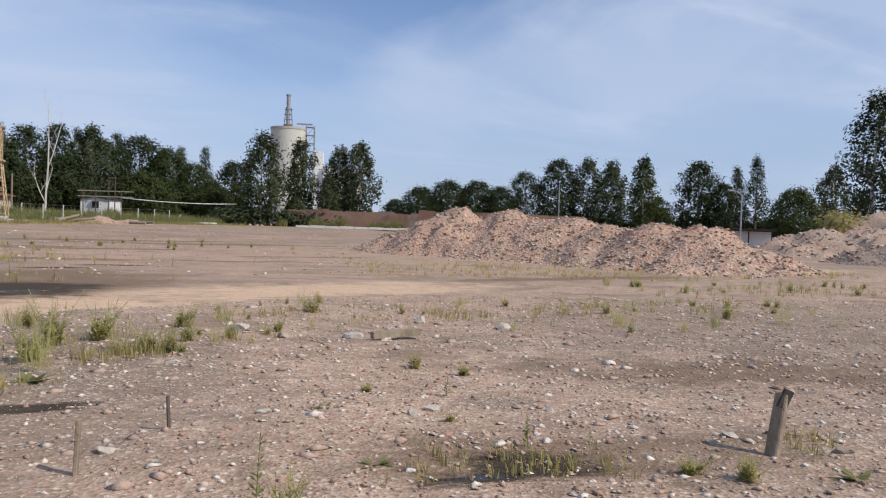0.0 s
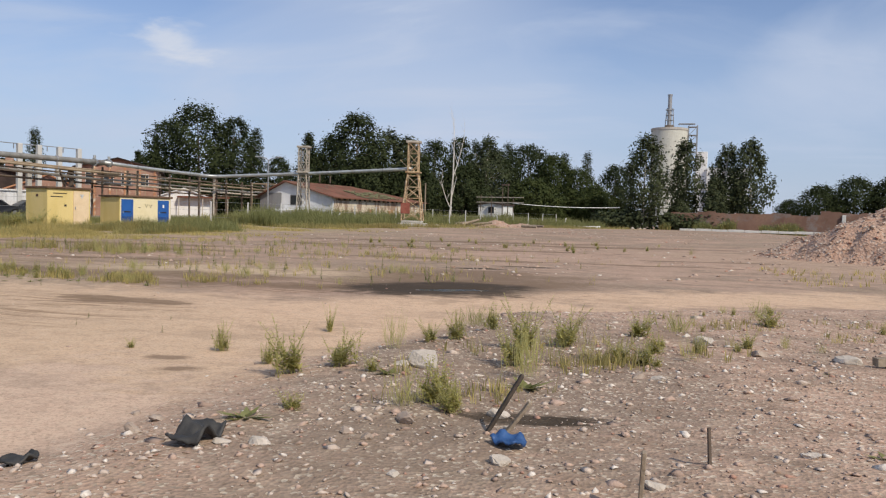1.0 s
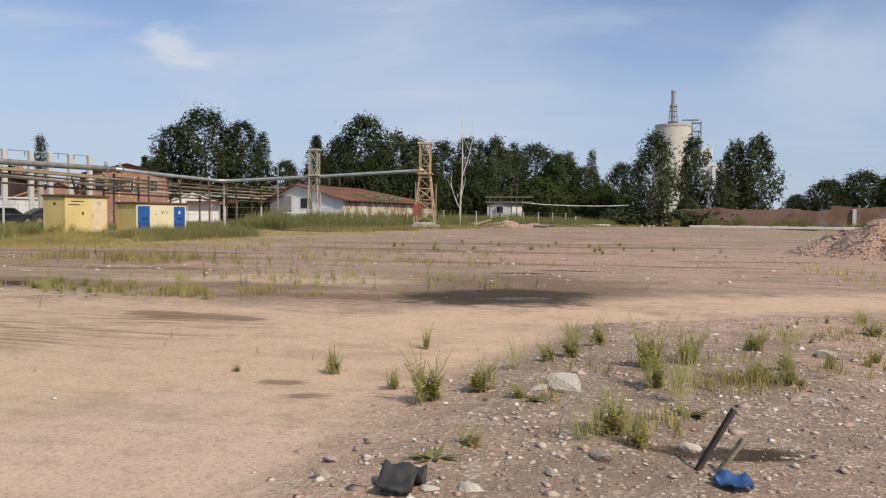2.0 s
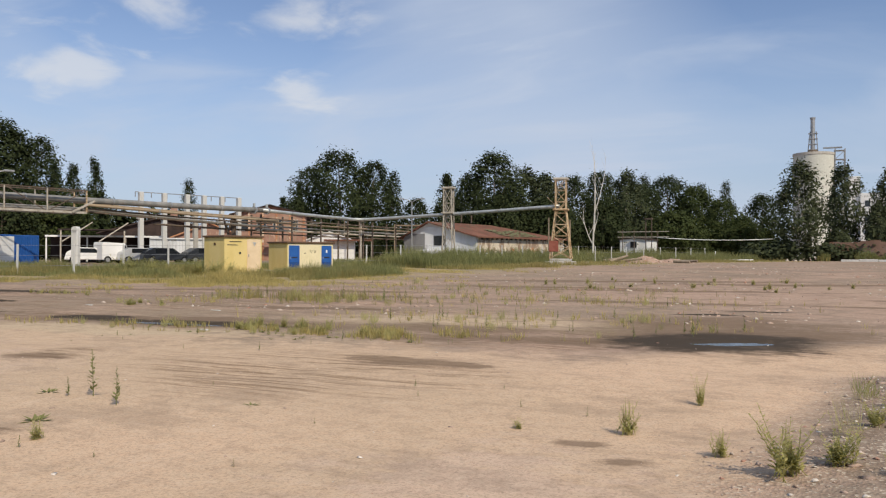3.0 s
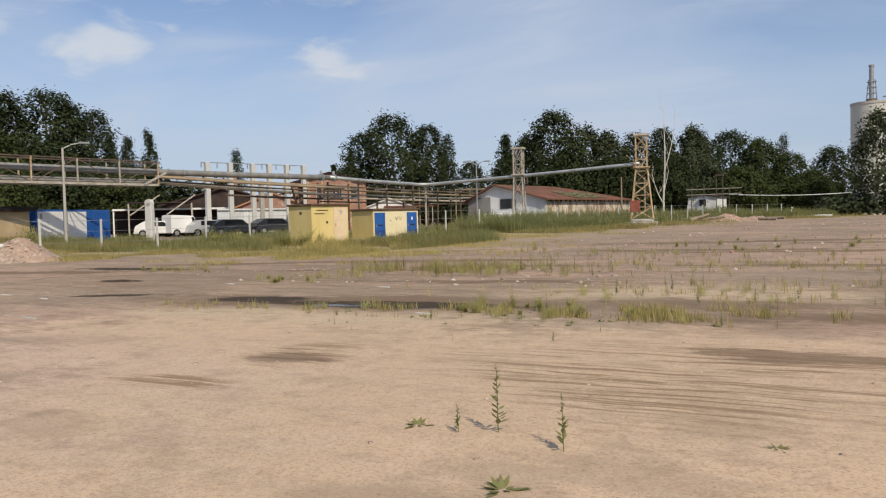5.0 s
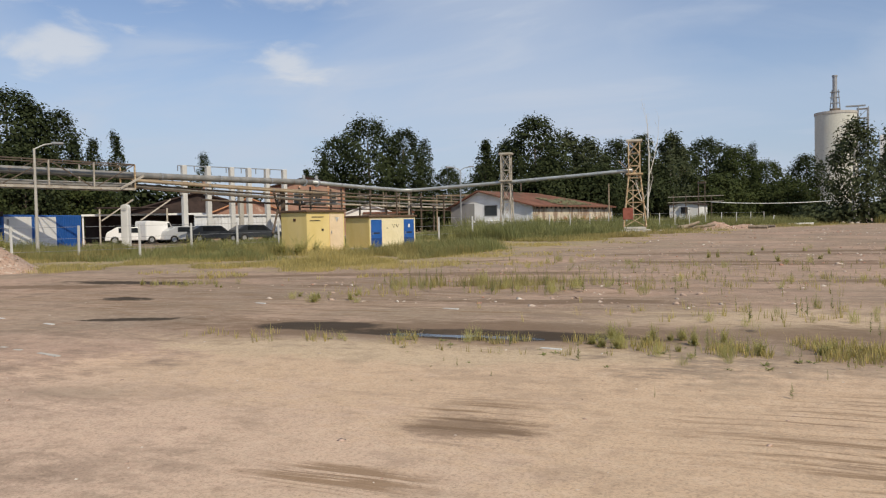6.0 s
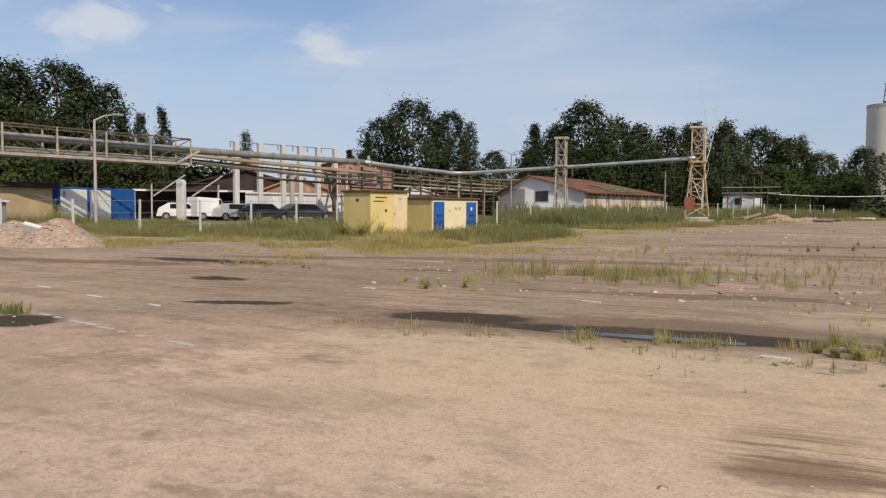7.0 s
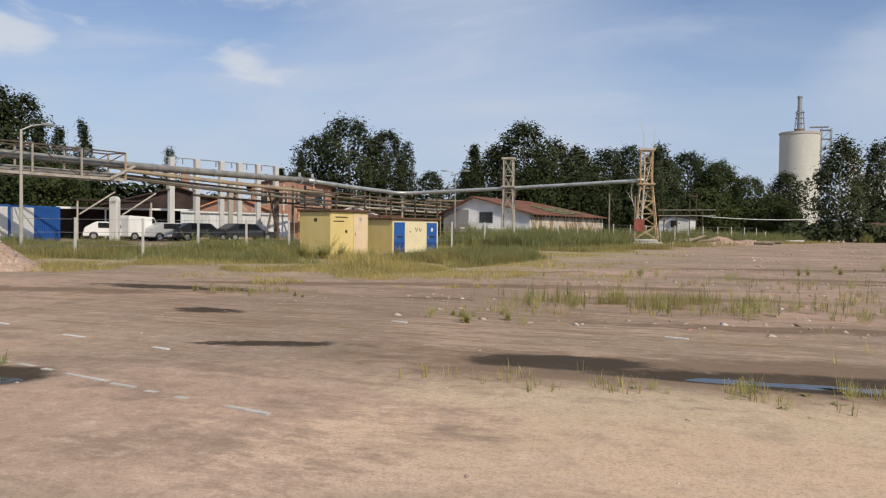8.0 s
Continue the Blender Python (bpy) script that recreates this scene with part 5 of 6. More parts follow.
annex = gable_house("annex", (-74.5, 64.5), 42, 13, 10, 3.6, 5.4, M_ROOF_DARK, M_ROOF_DARK, "long dark-roofed store behind the columns", 0.4)
part("chimney", box(bmesh.new(), (7.2, 3.0, 4.6), (8.0, 3.8, 6.7), 0.02), M_BRICK, annex)
house = gable_house("tiled_house", (-66.0, 66.2), 35, 7.5, 7, 3.1, 4.6, M_BRICK, M_ROOF_ORANGE, "low brick house with orange tiled roof", 0.3)
window(house, 1.5, 2.6, 1.2, 2.4)
window(house, 4.2, 5.3, 1.2, 2.4)
white_gable = gable_house("white_shed", (-61.6, 85.2), 28, 6.2, 6, 3.0, 4.1, M_WHITE, M_WHITEWASH, "small white gabled shed with pale sheet roof", 0.25)
part("awning", box(bmesh.new(), (2.4, -1.0, 2.55), (8.6, -0.05, 2.75)), M_TILE_RED, white_gable, "rusty red awning")
for x in (2.6, 5.4, 8.4):
    part("awning_post", bar(bmesh.new(), (x, -0.9, 0), (x, -0.9, 2.55), 0.1), M_RUST_PALE, white_gable)

# the yard with its carport, vehicles and containers
carport = thing("carport", (-66.4, 50.6, land(-66, 50)), 43, "open carport with dark interior and pale roof edge", "carport")
part("roof", box(bmesh.new(), (0, -0.2, 2.3), (10.0, 4.0, 2.42), 0.02), M_ROOF_DARK, carport)
part("roof_edge", box(bmesh.new(), (0, -0.26, 2.3), (10.0, -0.2, 2.46)), M_WHITE, carport)
part("back_wall", box(bmesh.new(), (0, 3.8, 0), (10.0, 4.0, 2.3)), M_ROOF_DARK, carport)
for x in (0.1, 3.4, 6.6, 9.8):
    part("post", bar(bmesh.new(), (x, -0.1, 0), (x, -0.1, 2.3), 0.12), M_WHITE if x < 4 else M_RUST_PALE, carport)
lean_to = thing("lean_to", (-62.5, 48.6, land(-62, 48)), 50, "low pitched shed roof with pale slanting struts", "shed")
bm = bmesh.new()
box(bm, (0, 1.5, 2.9), (5.5, 4.5, 3.0))
part("roof", bm, M_ROOF_DARK, lean_to)
for x in (0.3, 3.2):
    part("strut", bar(bmesh.new(), (x, 1.4, 1.9), (x + 2.4, 1.4, 3.6), 0.1), M_RUST_PALE, lean_to)
for x in (0.2, 5.3):
    part("post", bar(bmesh.new(), (x, 1.6, 0), (x, 1.6, 2.9), 0.12), M_RUST_PALE, lean_to)

cont = thing("shipping_container", (-58.7, 37.3, land(-58.7, 37)), 101, "blue steel container with white door panels", "container")
part("body", box(bmesh.new(), (0, 0, 0.15), (7.6, 2.3, 2.38), 0.03), M_BLUE, cont)
for i, (a, b) in enumerate(((0.15, 2.55), (2.85, 4.9))):
    part("door_panel", box(bmesh.new(), (a, -0.04, 0.25), (b, 0.0, 2.25), 0.01), M_WHITE, cont, "white panel")
bm = bmesh.new()
for i in range(14):
    box(bm, (5.05 + i * 0.18, -0.03, 0.25), (5.14 + i * 0.18, 0.0, 2.25))
part("corrugation", bm, M_BLUE, cont)
part("plate", box(bmesh.new(), (0.35, -0.055, 1.75), (0.55, -0.04, 2.1)), M_STEEL, cont)

tan = thing("flat_roof_shed", (-57.6, 26.0, land(-57, 27)), 92, "tan plastered shed with flat dark roof", "shed")
part("wall", box(bmesh.new(), (0, 0, 0), (10.3, 5, 2.35), 0.02), M_TAN_WALL, tan)
part("roof", box(bmesh.new(), (-0.2, -0.3, 2.35), (10.6, 5.2, 2.65), 0.02), M_ROOF_DARK, tan)
part("side_lean_to", box(bmesh.new(), (-2, -1.8, 0), (5.8, -0.3, 1.5), 0.02), M_GREY_BOARD, tan, "grey board lean-to")
part("lean_to_roof", box(bmesh.new(), (-2.1, -1.95, 1.5), (5.9, -0.2, 1.58)), M_WHITE, tan)
part("metal_panel", box(bmesh.new(), (3.4, -1.84, 0.2), (5.2, -1.8, 1.3)), M_STEEL, tan)
part("skylight", rod(bmesh.new(), (4.4, 2.5, 2.62), (4.4, 2.5, 3.75), 1.7, 4, 0.05), M_STEEL, tan, "grey pyramid skylight with pale ribs")
for k in range(4):
    a = math.pi / 2 * k
    part("skylight_rib", bar(bmesh.new(), (4.4 + 1.72 * math.cos(a), 2.5 + 1.72 * math.sin(a), 2.66), (4.4, 2.5, 3.8), 0.08), M_CONC_PALE, tan)
dish = part("dish", rod(bmesh.new(), (6.0, 0.6, 3.6), (6.12, 0.4, 3.7), 0.32, 14, 0.26), M_WHITE, tan, "white satellite dish")
part("dish_pole", rod(bmesh.new(), (6.05, 0.55, 2.6), (6.05, 0.55, 3.6), 0.04, 6), M_STEEL, dish)


def vehicle(name, at, turn, long, wide, profile, m, label, glass, wheels):
    """A body swept from a side profile, with glazing and wheels."""
    ob = thing(name, (at[0], at[1], land(*at)), turn, label, name.split("_")[-1], "parked vehicles")
    bm = bmesh.new()
    f = poly(bm, [(x * long, 0, z) for x, z in profile])
    ex = bmesh.ops.extrude_face_region(bm, geom=[f])
    bmesh.ops.translate(bm, verts=[v for v in ex["geom"] if isinstance(v, bmesh.types.BMVert)], vec=(0, wide, 0))
    bmesh.ops.recalc_face_normals(bm, faces=bm.faces[:])
    bmesh.ops.bevel(bm, geom=bm.edges[:], offset=0.05, segments=2, affect="EDGES")
    part("body", bm, m, ob)
    for pts in glass:
        for y, s in ((-0.012, 1), (wide + 0.012, -1)):
            bm = bmesh.new()
            poly(bm, [(x * long, y, z) for x, z in pts])
            bmesh.ops.solidify(bm, geom=bm.faces[:], thickness=0.01 * s)
            part("side_window", bm, M_GLASS, ob)
    for x in wheels:
        for y in (0.0, wide - 0.2):
            wh = part("wheel", rod(bmesh.new(), (x * long, y - 0.01, 0.32), (x * long, y + 0.21, 0.32), 0.32, 16), M_TYRE, ob)
            part("rim", rod(bmesh.new(), (x * long, y - 0.025, 0.32), (x * long, y + 0.225, 0.32), 0.18, 12), M_STEEL, wh)
    for y in (0.15, wide - 0.35):
        part("headlight", box(bmesh.new(), (long - 0.06, y, 0.62), (long + 0.015, y + 0.2, 0.78), 0.01), M_WHITE, ob)
    return ob


VAN = [(0, 0.3), (1, 0.3), (1, 0.85), (0.9, 1.05), (0.78, 1.75), (0.02, 1.85), (0, 1.7)]
CAR = [(0, 0.3), (1, 0.3), (1, 0.7), (0.74, 0.88), (0.6, 1.35), (0.22, 1.38), (0.04, 0.95)]
vehicle("white_car", (-63.0, 49.6), 40, 4.2, 1.75, CAR, M_WHITE, "white car parked at the mouth of the carport", [[(0.25, 0.92), (0.68, 0.9), (0.58, 1.28), (0.25, 1.3)]], (0.18, 0.82))
vehicle("white_van", (-60.0, 50.9), 70, 2.6, 1.8, VAN, M_WHITE, "white van seen nose-on behind long grass", [[(0.72, 1.1), (0.86, 1.1), (0.77, 1.65), (0.7, 1.65)]], (0.18, 0.82))
vehicle("silver_car", (-58.6, 51.4), 60, 4.2, 1.75, CAR, plain("silver_paint", (0.5, 0.51, 0.52), (0.56, 0.57, 0.58), 1, 0.3, 0.4, bump=0), "silver hatchback parked behind long grass", [[(0.25, 0.92), (0.68, 0.9), (0.58, 1.28), (0.25, 1.3)]], (0.18, 0.82))
vehicle("dark_car", (-57.0, 52.4), 62, 4.5, 1.8, CAR, M_CAR_DARK, "dark saloon car parked behind long grass", [[(0.25, 0.92), (0.68, 0.9), (0.58, 1.28), (0.25, 1.3)]], (0.18, 0.82))
vehicle("dark_car", (-55.0, 55.6), 62, 4.4, 1.8, CAR, M_CAR_DARK, "dark estate car parked by concrete columns", [[(0.25, 0.92), (0.68, 0.9), (0.58, 1.28), (0.25, 1.3)]], (0.18, 0.82))

# the silo and the white blocks beside it
silo = thing("silo", (5.9, 256, land(5.9, 256)), 0, "tall pale concrete silo with steel stack on top", "silo")
part("shell", rod(bmesh.new(), (0, 0, 0), (0, 0, 30.4), 5.55, 48), M_SILO, silo)
part("rim", rod(bmesh.new(), (0, 0, 30.2), (0, 0, 30.9), 5.7, 48), M_CONC, silo)
part("stack", rod(bmesh.new(), (-0.2, 0, 30.5), (-0.2, 0, 41.3), 0.62, 16), M_STEEL, silo, "tall steel exhaust stack")
part("stack_cap", rod(bmesh.new(), (-0.2, 0, 41.2), (-0.2, 0, 41.7), 0.75, 16), M_STEEL, silo)
for x in (-1.6, 1.3):
    part("ladder_post", rod(bmesh.new(), (x, 0, 30.5), (x * 0.55, 0, 37.5), 0.14, 6), M_STEEL, silo)
for z in (32, 33.6, 35.2, 36.8):
    part("ladder_stage", box(bmesh.new(), (-1.4, -0.7, z), (1.1, 0.7, z + 0.15)), M_STEEL, silo)
part("stack_base", rod(bmesh.new(), (-0.2, 0, 30.5), (-0.2, 0, 32.0), 1.7, 12, 1.2), M_RUST_DARK, silo)
lift = part("stair_tower", box(bmesh.new(), (5.6, -1.4, 0), (8.4, 1.4, 0.4)), M_STEEL, silo)
for x in (5.7, 8.3):
    for y in (-1.3, 1.3):
        part("tower_post", bar(bmesh.new(), (x, y, 0.3), (x, y, 32.0), 0.26), M_STEEL, lift)
for i in range(12):
    part("tower_brace", bar(bmesh.new(), (5.7, -1.3, 0.3 + i * 2.6), (8.3, -1.3, 2.9 + i * 2.6), 0.16), M_STEEL, lift)
    part("tower_landing", box(bmesh.new(), (5.6, -1.4, 2.8 + i * 2.6), (8.4, 1.4, 2.95 + i * 2.6)), M_STEEL, lift)
part("roof_walk", box(bmesh.new(), (2.6, -0.8, 32.3), (7.6, 0.8, 32.6)), M_STEEL, silo)
block = thing("white_block", (12.6, 200, land(12, 200)), -6, "white rendered industrial block among birches", "building")
part("wall", box(bmesh.new(), (0, 0, 0), (9.5, 7, 15.0), 0.05), M_WHITE, block)
part("upper_wall", box(bmesh.new(), (-2.5, 1, 0), (0, 6, 19.0), 0.05), M_WHITE, block)
for i in range(4):
    for j in range(4):
        window(block, 0.9 + i * 2.2, 2.0 + i * 2.2, 2.0 + j * 3.3, 3.4 + j * 3.3, -0.05)

# the red-brown wall across the far end, a pale kerb at its foot
bank = thing("ruined_wall", (1.0, 124.6, 0.35), -8, "long low red-brown ruined wall with broken top", "wall")
bm = bmesh.new()
for i in range(36):
    t = 3.05 + 0.35 * noise.noise((i * 0.4, 0, 4)) + (0.3 if i > 15 else -0.1)
    box(bm, (i * 1.3, 0, 0), (i * 1.3 + 1.3, 0.7, t))
part("wall_body", bm, M_WALL_RED, bank)
part("pale_post", box(bmesh.new(), (23.5, -0.4, 0), (24.0, -0.05, 3.0), 0.04), M_CONC_PALE, bank)
kerb = thing("kerb", (2.0, 118.0, land(2, 118)), -8, "pale concrete kerb along the far edge of the yard", "kerb")
for i in range(16):
    part("kerb_stone", box(bmesh.new(), (i * 2.2, 0, -0.05), (i * 2.2 + 2.15, 0.3, 0.28 + 0.05 * (i % 2)), 0.03), M_CONC_PALE, kerb)
low = thing("concrete_edging", (-17.8, 102.8, land(-17.8, 102.8)), 31, "low pale concrete edging beside the fence", "kerb")
for i in range(5):
    part("edging_slab", box(bmesh.new(), (i * 2.1, 0, -0.05), (i * 2.1 + 2.05, 0.35, 0.3), 0.03), M_CONC_PALE, low)
fence_slabs = thing("concrete_fence", (-8.4, 121.0, land(-8, 121)), 30, "pale grey concrete panel fence beside birches", "fence")
for i in range(2):
    part("panel", box(bmesh.new(), (i * 1.75, 0, 0), (i * 1.75 + 1.65, 0.12, 1.5), 0.02), M_CONC, fence_slabs)
    part("post", box(bmesh.new(), (i * 1.75 + 1.63, -0.05, 0), (i * 1.75 + 1.77, 0.17, 1.6), 0.02), M_CONC_PALE, fence_slabs)
white_post = thing("marker_post", (-13.6, 106.0, land(-13.6, 106)), 0, "leaning white marker post", "post", "marker posts")
part("shaft", bar(bmesh.new(), (0, 0, -0.05), (0.25, 0, 1.3), 0.14), M_WHITE, white_post)
white_post = thing("marker_post", (-32.6, 71.0, land(-32.6, 71)), 0, "leaning white marker post", "post", "marker posts")
part("shaft", bar(bmesh.new(), (0, 0, -0.05), (0.45, 0, 1.0), 0.13), M_WHITE, white_post)
shelter = thing("yard_shelter", (40.0, 74.0, 0), -35, "low pale shelter seen between two heaps", "shelter")
part("wall", box(bmesh.new(), (0, 1.2, 0), (9, 1.4, 1.9)), M_WHITE, shelter)
part("roof", box(bmesh.new(), (-0.3, -0.2, 1.95), (9.3, 1.8, 2.15), 0.02), M_ROOF_DARK, shelter)
for i in range(5):
    part("post", bar(bmesh.new(), (i * 2.2 + 0.1, 0, 0), (i * 2.2 + 0.1, 0, 1.95), 0.14), M_ROOF_DARK, shelter)

# ---- street lamps ----


def street_lamp(at, top, arms, label, turn=0.0, m=None):
    ob = thing("street_lamp", (at[0], at[1], land(*at)), turn, label, "street lamp", "street lamps")
    h = top - land(*at)
    part("pole", rod(bmesh.new(), (0, 0, 0), (0, 0, h), 0.10, 10, 0.06), m or M_CONC, ob)
    for s in arms:
        arm = part("arm", run(bmesh.new(), [(0, 0, h - 0.05), (s * 0.5, 0, h + 0.22), (s * 1.0, 0, h + 0.32)], 0.04, 6), M_STEEL, ob)
        part("lamp_head", box(bmesh.new(), (min(s * 0.9, s * 1.5), -0.13, h + 0.26), (max(s * 0.9, s * 1.5), 0.13, h + 0.4), 0.03), M_STEEL, arm)


street_lamp((-45.0, 81.6), 7.4, (-1, 1), "tall grey street lamp with two arms", 15, M_STEEL)
street_lamp((-52.3, 34.4), 6.3, (1,), "grey concrete street lamp before the pipe bridge", 60)
street_lamp((41.5, 65.8), 5.4, (-1,), "slim grey street lamp beyond the rubble heaps", 0, M_STEEL)
street_lamp((41.5, 112.0), 8.6, (), "slim grey pole beyond the rubble heaps", 0, M_STEEL)

# ---- fence ----
FENCE = [(-57.5, 17), (-49.8, 27.0), (-45.2, 34.6), (-42.6, 43.5), (-38.2, 52), (-34.0, 62), (-29.5, 74), (-22, 90), (-13.0, 107)]
fence = thing("wire_fence", (0, 0, 0), 0, "slim pale posts with sagging wires in long grass", "fence")
spots, wires = [], [[], [], []]
for (ax, ay), (bx, by) in zip(FENCE, FENCE[1:]):
    n = max(1, round(math.hypot(bx - ax, by - ay) / 3.1))
    spots += [(ax + (bx - ax) * i / n, ay + (by - ay) * i / n) for i in range(n)]
for x, y in spots:
    z = land(x, y)
    lean = random.uniform(-0.04, 0.04)
    part("post", bar(bmesh.new(), (x, y, z - 0.1), (x + lean, y, z + 1.75), 0.085), M_CONC_PALE, fence)
    for k, h in enumerate((0.5, 1.1, 1.68)):
        wires[k].append((x + lean * h / 1.75, y, z + h))
for w in wires:
    part("wire", run(bmesh.new(), w, 0.008, 4), M_STEEL, fence)

# ---- grass and weeds ----


def blades(n, place, tall, wide, seed, per=6, spread=0.14):
    """Corners and triangles of bent grass blades in tufts."""
    rng = np.random.RandomState(seed)
    out = []
    for _ in range(n):
        p = place(rng)
        if p is None:
            continue
        h = tall * p[3] * rng.uniform(0.55, 1.25, (per, 1))
        a = rng.uniform(0, 6.28, per)
        d = np.stack([np.cos(a), np.sin(a), np.zeros(per)], 1)
        foot = np.array(p[:3]) + d * rng.uniform(0, spread, (per, 1)) - (0, 0, 0.02)
        side = np.stack([-np.sin(a), np.cos(a), np.zeros(per)], 1) * wide * rng.uniform(0.6, 1.4, (per, 1))
        mid = foot + d * h * 0.12 + np.array((0, 0, 1.0)) * h * 0.6
        tip = foot + d * h * rng.uniform(0.15, 0.55, (per, 1)) + np.array((0, 0, 1.0)) * h
        out.append(np.stack([foot - side, foot + side, mid + side * 0.6, tip, mid - side * 0.6], 1))
    v = np.concatenate(out).reshape(-1, 5, 3)
    m = len(v)
    idx = np.arange(m)[:, None] * 5
    quads = idx + np.array([[0, 1, 2, 4]])
    tip_tri = idx + np.array([[4, 2, 3, 3]])
    return v.reshape(-1, 3), quads, tip_tri


def grass(name, n, place, tall, wide, m, label, seed, per=6, spread=0.14):
    v, q, t = blades(n, place, tall, wide, seed, per, spread)
    tris = np.concatenate([q[:, [0, 1, 2]], q[:, [0, 2, 3]], t[:, :3]])
    tagged(bulk(name, v, tris, m), label, "grass", kind="stuff")


EDGE = [(-56, 17), (-48, 22.5), (-41.3, 27), (-36, 28.5), (-31, 27.5), (-27.6, 29.2), (-25.5, 36), (-27.5, 44), (-27, 52), (-22.5, 61), (-14.5, 88), (-4, 112)]


def verge(rng, lo, hi, a=0, b=11, ragged=3.4):
    """A place between lo and hi metres behind the yard's edge."""
    k = rng.randint(a, b)
    f = rng.rand()
    (ax, ay), (bx, by) = EDGE[k], EDGE[k + 1]
    ln = math.hypot(bx - ax, by - ay)
    off = lo + (hi - lo) * rng.rand()
    x, y = ax + (bx - ax) * f, ay + (by - ay) * f
    off += ragged * noise.noise((x * 0.25, y * 0.25, 1)) + 0.8 * noise.noise((x * 1.1, y * 1.1, 4))
    x, y = x - (by - ay) / ln * off, y + (bx - ax) / ln * off
    if -40.5 < x < -34.0 and 38.4 < y < 47.5 and x < -36.4 + 0.45 * (y - 43.7) - 0.1 * (y < 42):
        return None
    if (-25 < x < -13 and 77 < y < 87.5) or (abs(x + 25.1) < 2.2 and abs(y - 71.2) < 2.6):
        return None
    return x, y, land(x, y)


def verge_place(lo, hi, a=0, b=11, tall=1.0, patch=None):
    def place(rng):
        p = verge(rng, lo, hi, a, b)
        if p is None:
            return None
        big = 0.75 + 0.7 * noise.noise((p[0] * 0.35, p[1] * 0.35, 6))
        if patch is not None and noise.noise((p[0] * 0.3, p[1] * 0.3, 11)) < patch:
            return None
        return (*p, max(0.3, big) * tall)
    return place


grass("dry_grass", 8000, verge_place(-0.5, 9.0, 1, 9, 1.0, -0.12), 0.22, 0.007, M_GRASS_DRY, "dry yellow-green grass along the yard's edge", 31, 7, 0.3)
grass("dry_grass", 2600, verge_place(4.0, 11.0, 3, 8, 1.0, 0.0), 0.55, 0.007, M_GRASS_DRY, "tall yellowed grass standing before the kiosks", 44, 7, 0.3)
grass("low_grass", 4200, verge_place(0.0, 7.5, 0, 4, 1.0, -0.12), 0.26, 0.007, M_GRASS, "low green grass before the wire fence", 45, 7, 0.3)
grass("long_grass", 6500, verge_place(7.5, 13, 0, 4), 0.62, 0.008, M_GRASS, "long green grass along the wire fence", 32, 7, 0.3)
grass("long_grass", 3000, verge_place(4.0, 13, 3, 10, 1.0, 0.0), 0.30, 0.008, M_GRASS, "long green grass round the kiosks", 46, 7, 0.3)
grass("green_weeds", 7500, verge_place(11, 24, 6, 10), 0.52, 0.014, M_WEED_GREEN, "tall green weeds behind the wire fence", 33, 6, 0.3)
grass("green_weeds", 4500, verge_place(9, 17, 0, 4), 0.78, 0.012, M_WEED_GREEN, "tall green weeds before the containers", 34, 7, 0.3)
grass("long_grass", 8000, verge_place(0.5, 10, 8, 11, 1.0, -0.15), 0.42, 0.014, M_GRASS, "long green grass along the far side of the yard", 42, 6, 0.3)
grass("green_weeds", 8000, verge_place(4, 14, 8, 11), 1.15, 0.024, M_WEED_GREEN, "tall green weeds along the far fence", 43, 6, 0.3)
grass("green_weeds", 5000, verge_place(9, 20, 9, 11), 1.5, 0.034, M_WEED_GREEN, "rank green weeds behind the far fence", 49, 5, 0.4)
grass("dry_grass", 2200, verge_place(-4, 1.0, 3, 11, 0.55, 0.1), 0.3, 0.012, M_GRASS_DRY, "thin dry grass creeping into the yard", 35)


def wall_foot(rng):
    """A place along the foot of the far ruined wall."""
    f = rng.rand()
    x, y = -8 + 48 * f, 121.5 - 6.5 * f + 2.6 * rng.rand()
    if noise.noise((x * 0.22, 3.0, 8)) < -0.05:
        return None
    return x, y, land(x, y), 1.0 + 0.9 * noise.noise((x * 0.5, y * 0.5, 2))


grass("green_weeds", 3600, wall_foot, 1.1, 0.05, M_WEED_GREEN, "rank green weeds along a ruined wall", 47, 6, 0.4)
grass("dry_grass", 1500, wall_foot, 0.8, 0.05, M_GRASS_DRY, "yellowed grass along a ruined wall", 48, 6, 0.4)

PATCHES = [(-17.5, 13.35, 4.6, 0.55, 4, 420, 0.15), (-14.2, 13.6, 2.4, 0.8, 6, 520, 0.17), (-21.6, 22.4, 2.8, 1.4, 8, 1000, 0.34), (-23.4, 20.4, 2.0, 0.9, 10, 260, 0.22), (-12.5, 17.2, 5.5, 2.4, 4, 500, 0.2), (-14.5, 24.5, 7.5, 3.0, 8, 420, 0.22), (-31.0, 21.8, 1.8, 0.6, 5, 130, 0.2), (-18.0, 30.5, 9, 3.0, 12, 500, 0.24), (-28.3, 11.6, 0.26, 0.16, 20, 60, 0.17)]


def patch_place(some):
    def place(rng):
        w = [s[5] for s in some]
        cx, cy, rx, ry, turn, n, tall = some[rng.choice(len(some), p=np.array(w) / sum(w))]
        a, d = rng.rand() * 6.28, math.sqrt(rng.rand()) * (1 + 0.3 * rng.randn())
        u, w2 = rx * d * math.cos(a), ry * d * math.sin(a)
        c, s = math.cos(radians(turn)), math.sin(radians(turn))
        x, y = cx + u * c - w2 * s, cy + u * s + w2 * c
        if noise.noise((x * 1.1, y * 1.1, 21)) < 0.04 or rng.rand() < 0.2:
            return None
        return x, y, land(x, y), tall
    return place


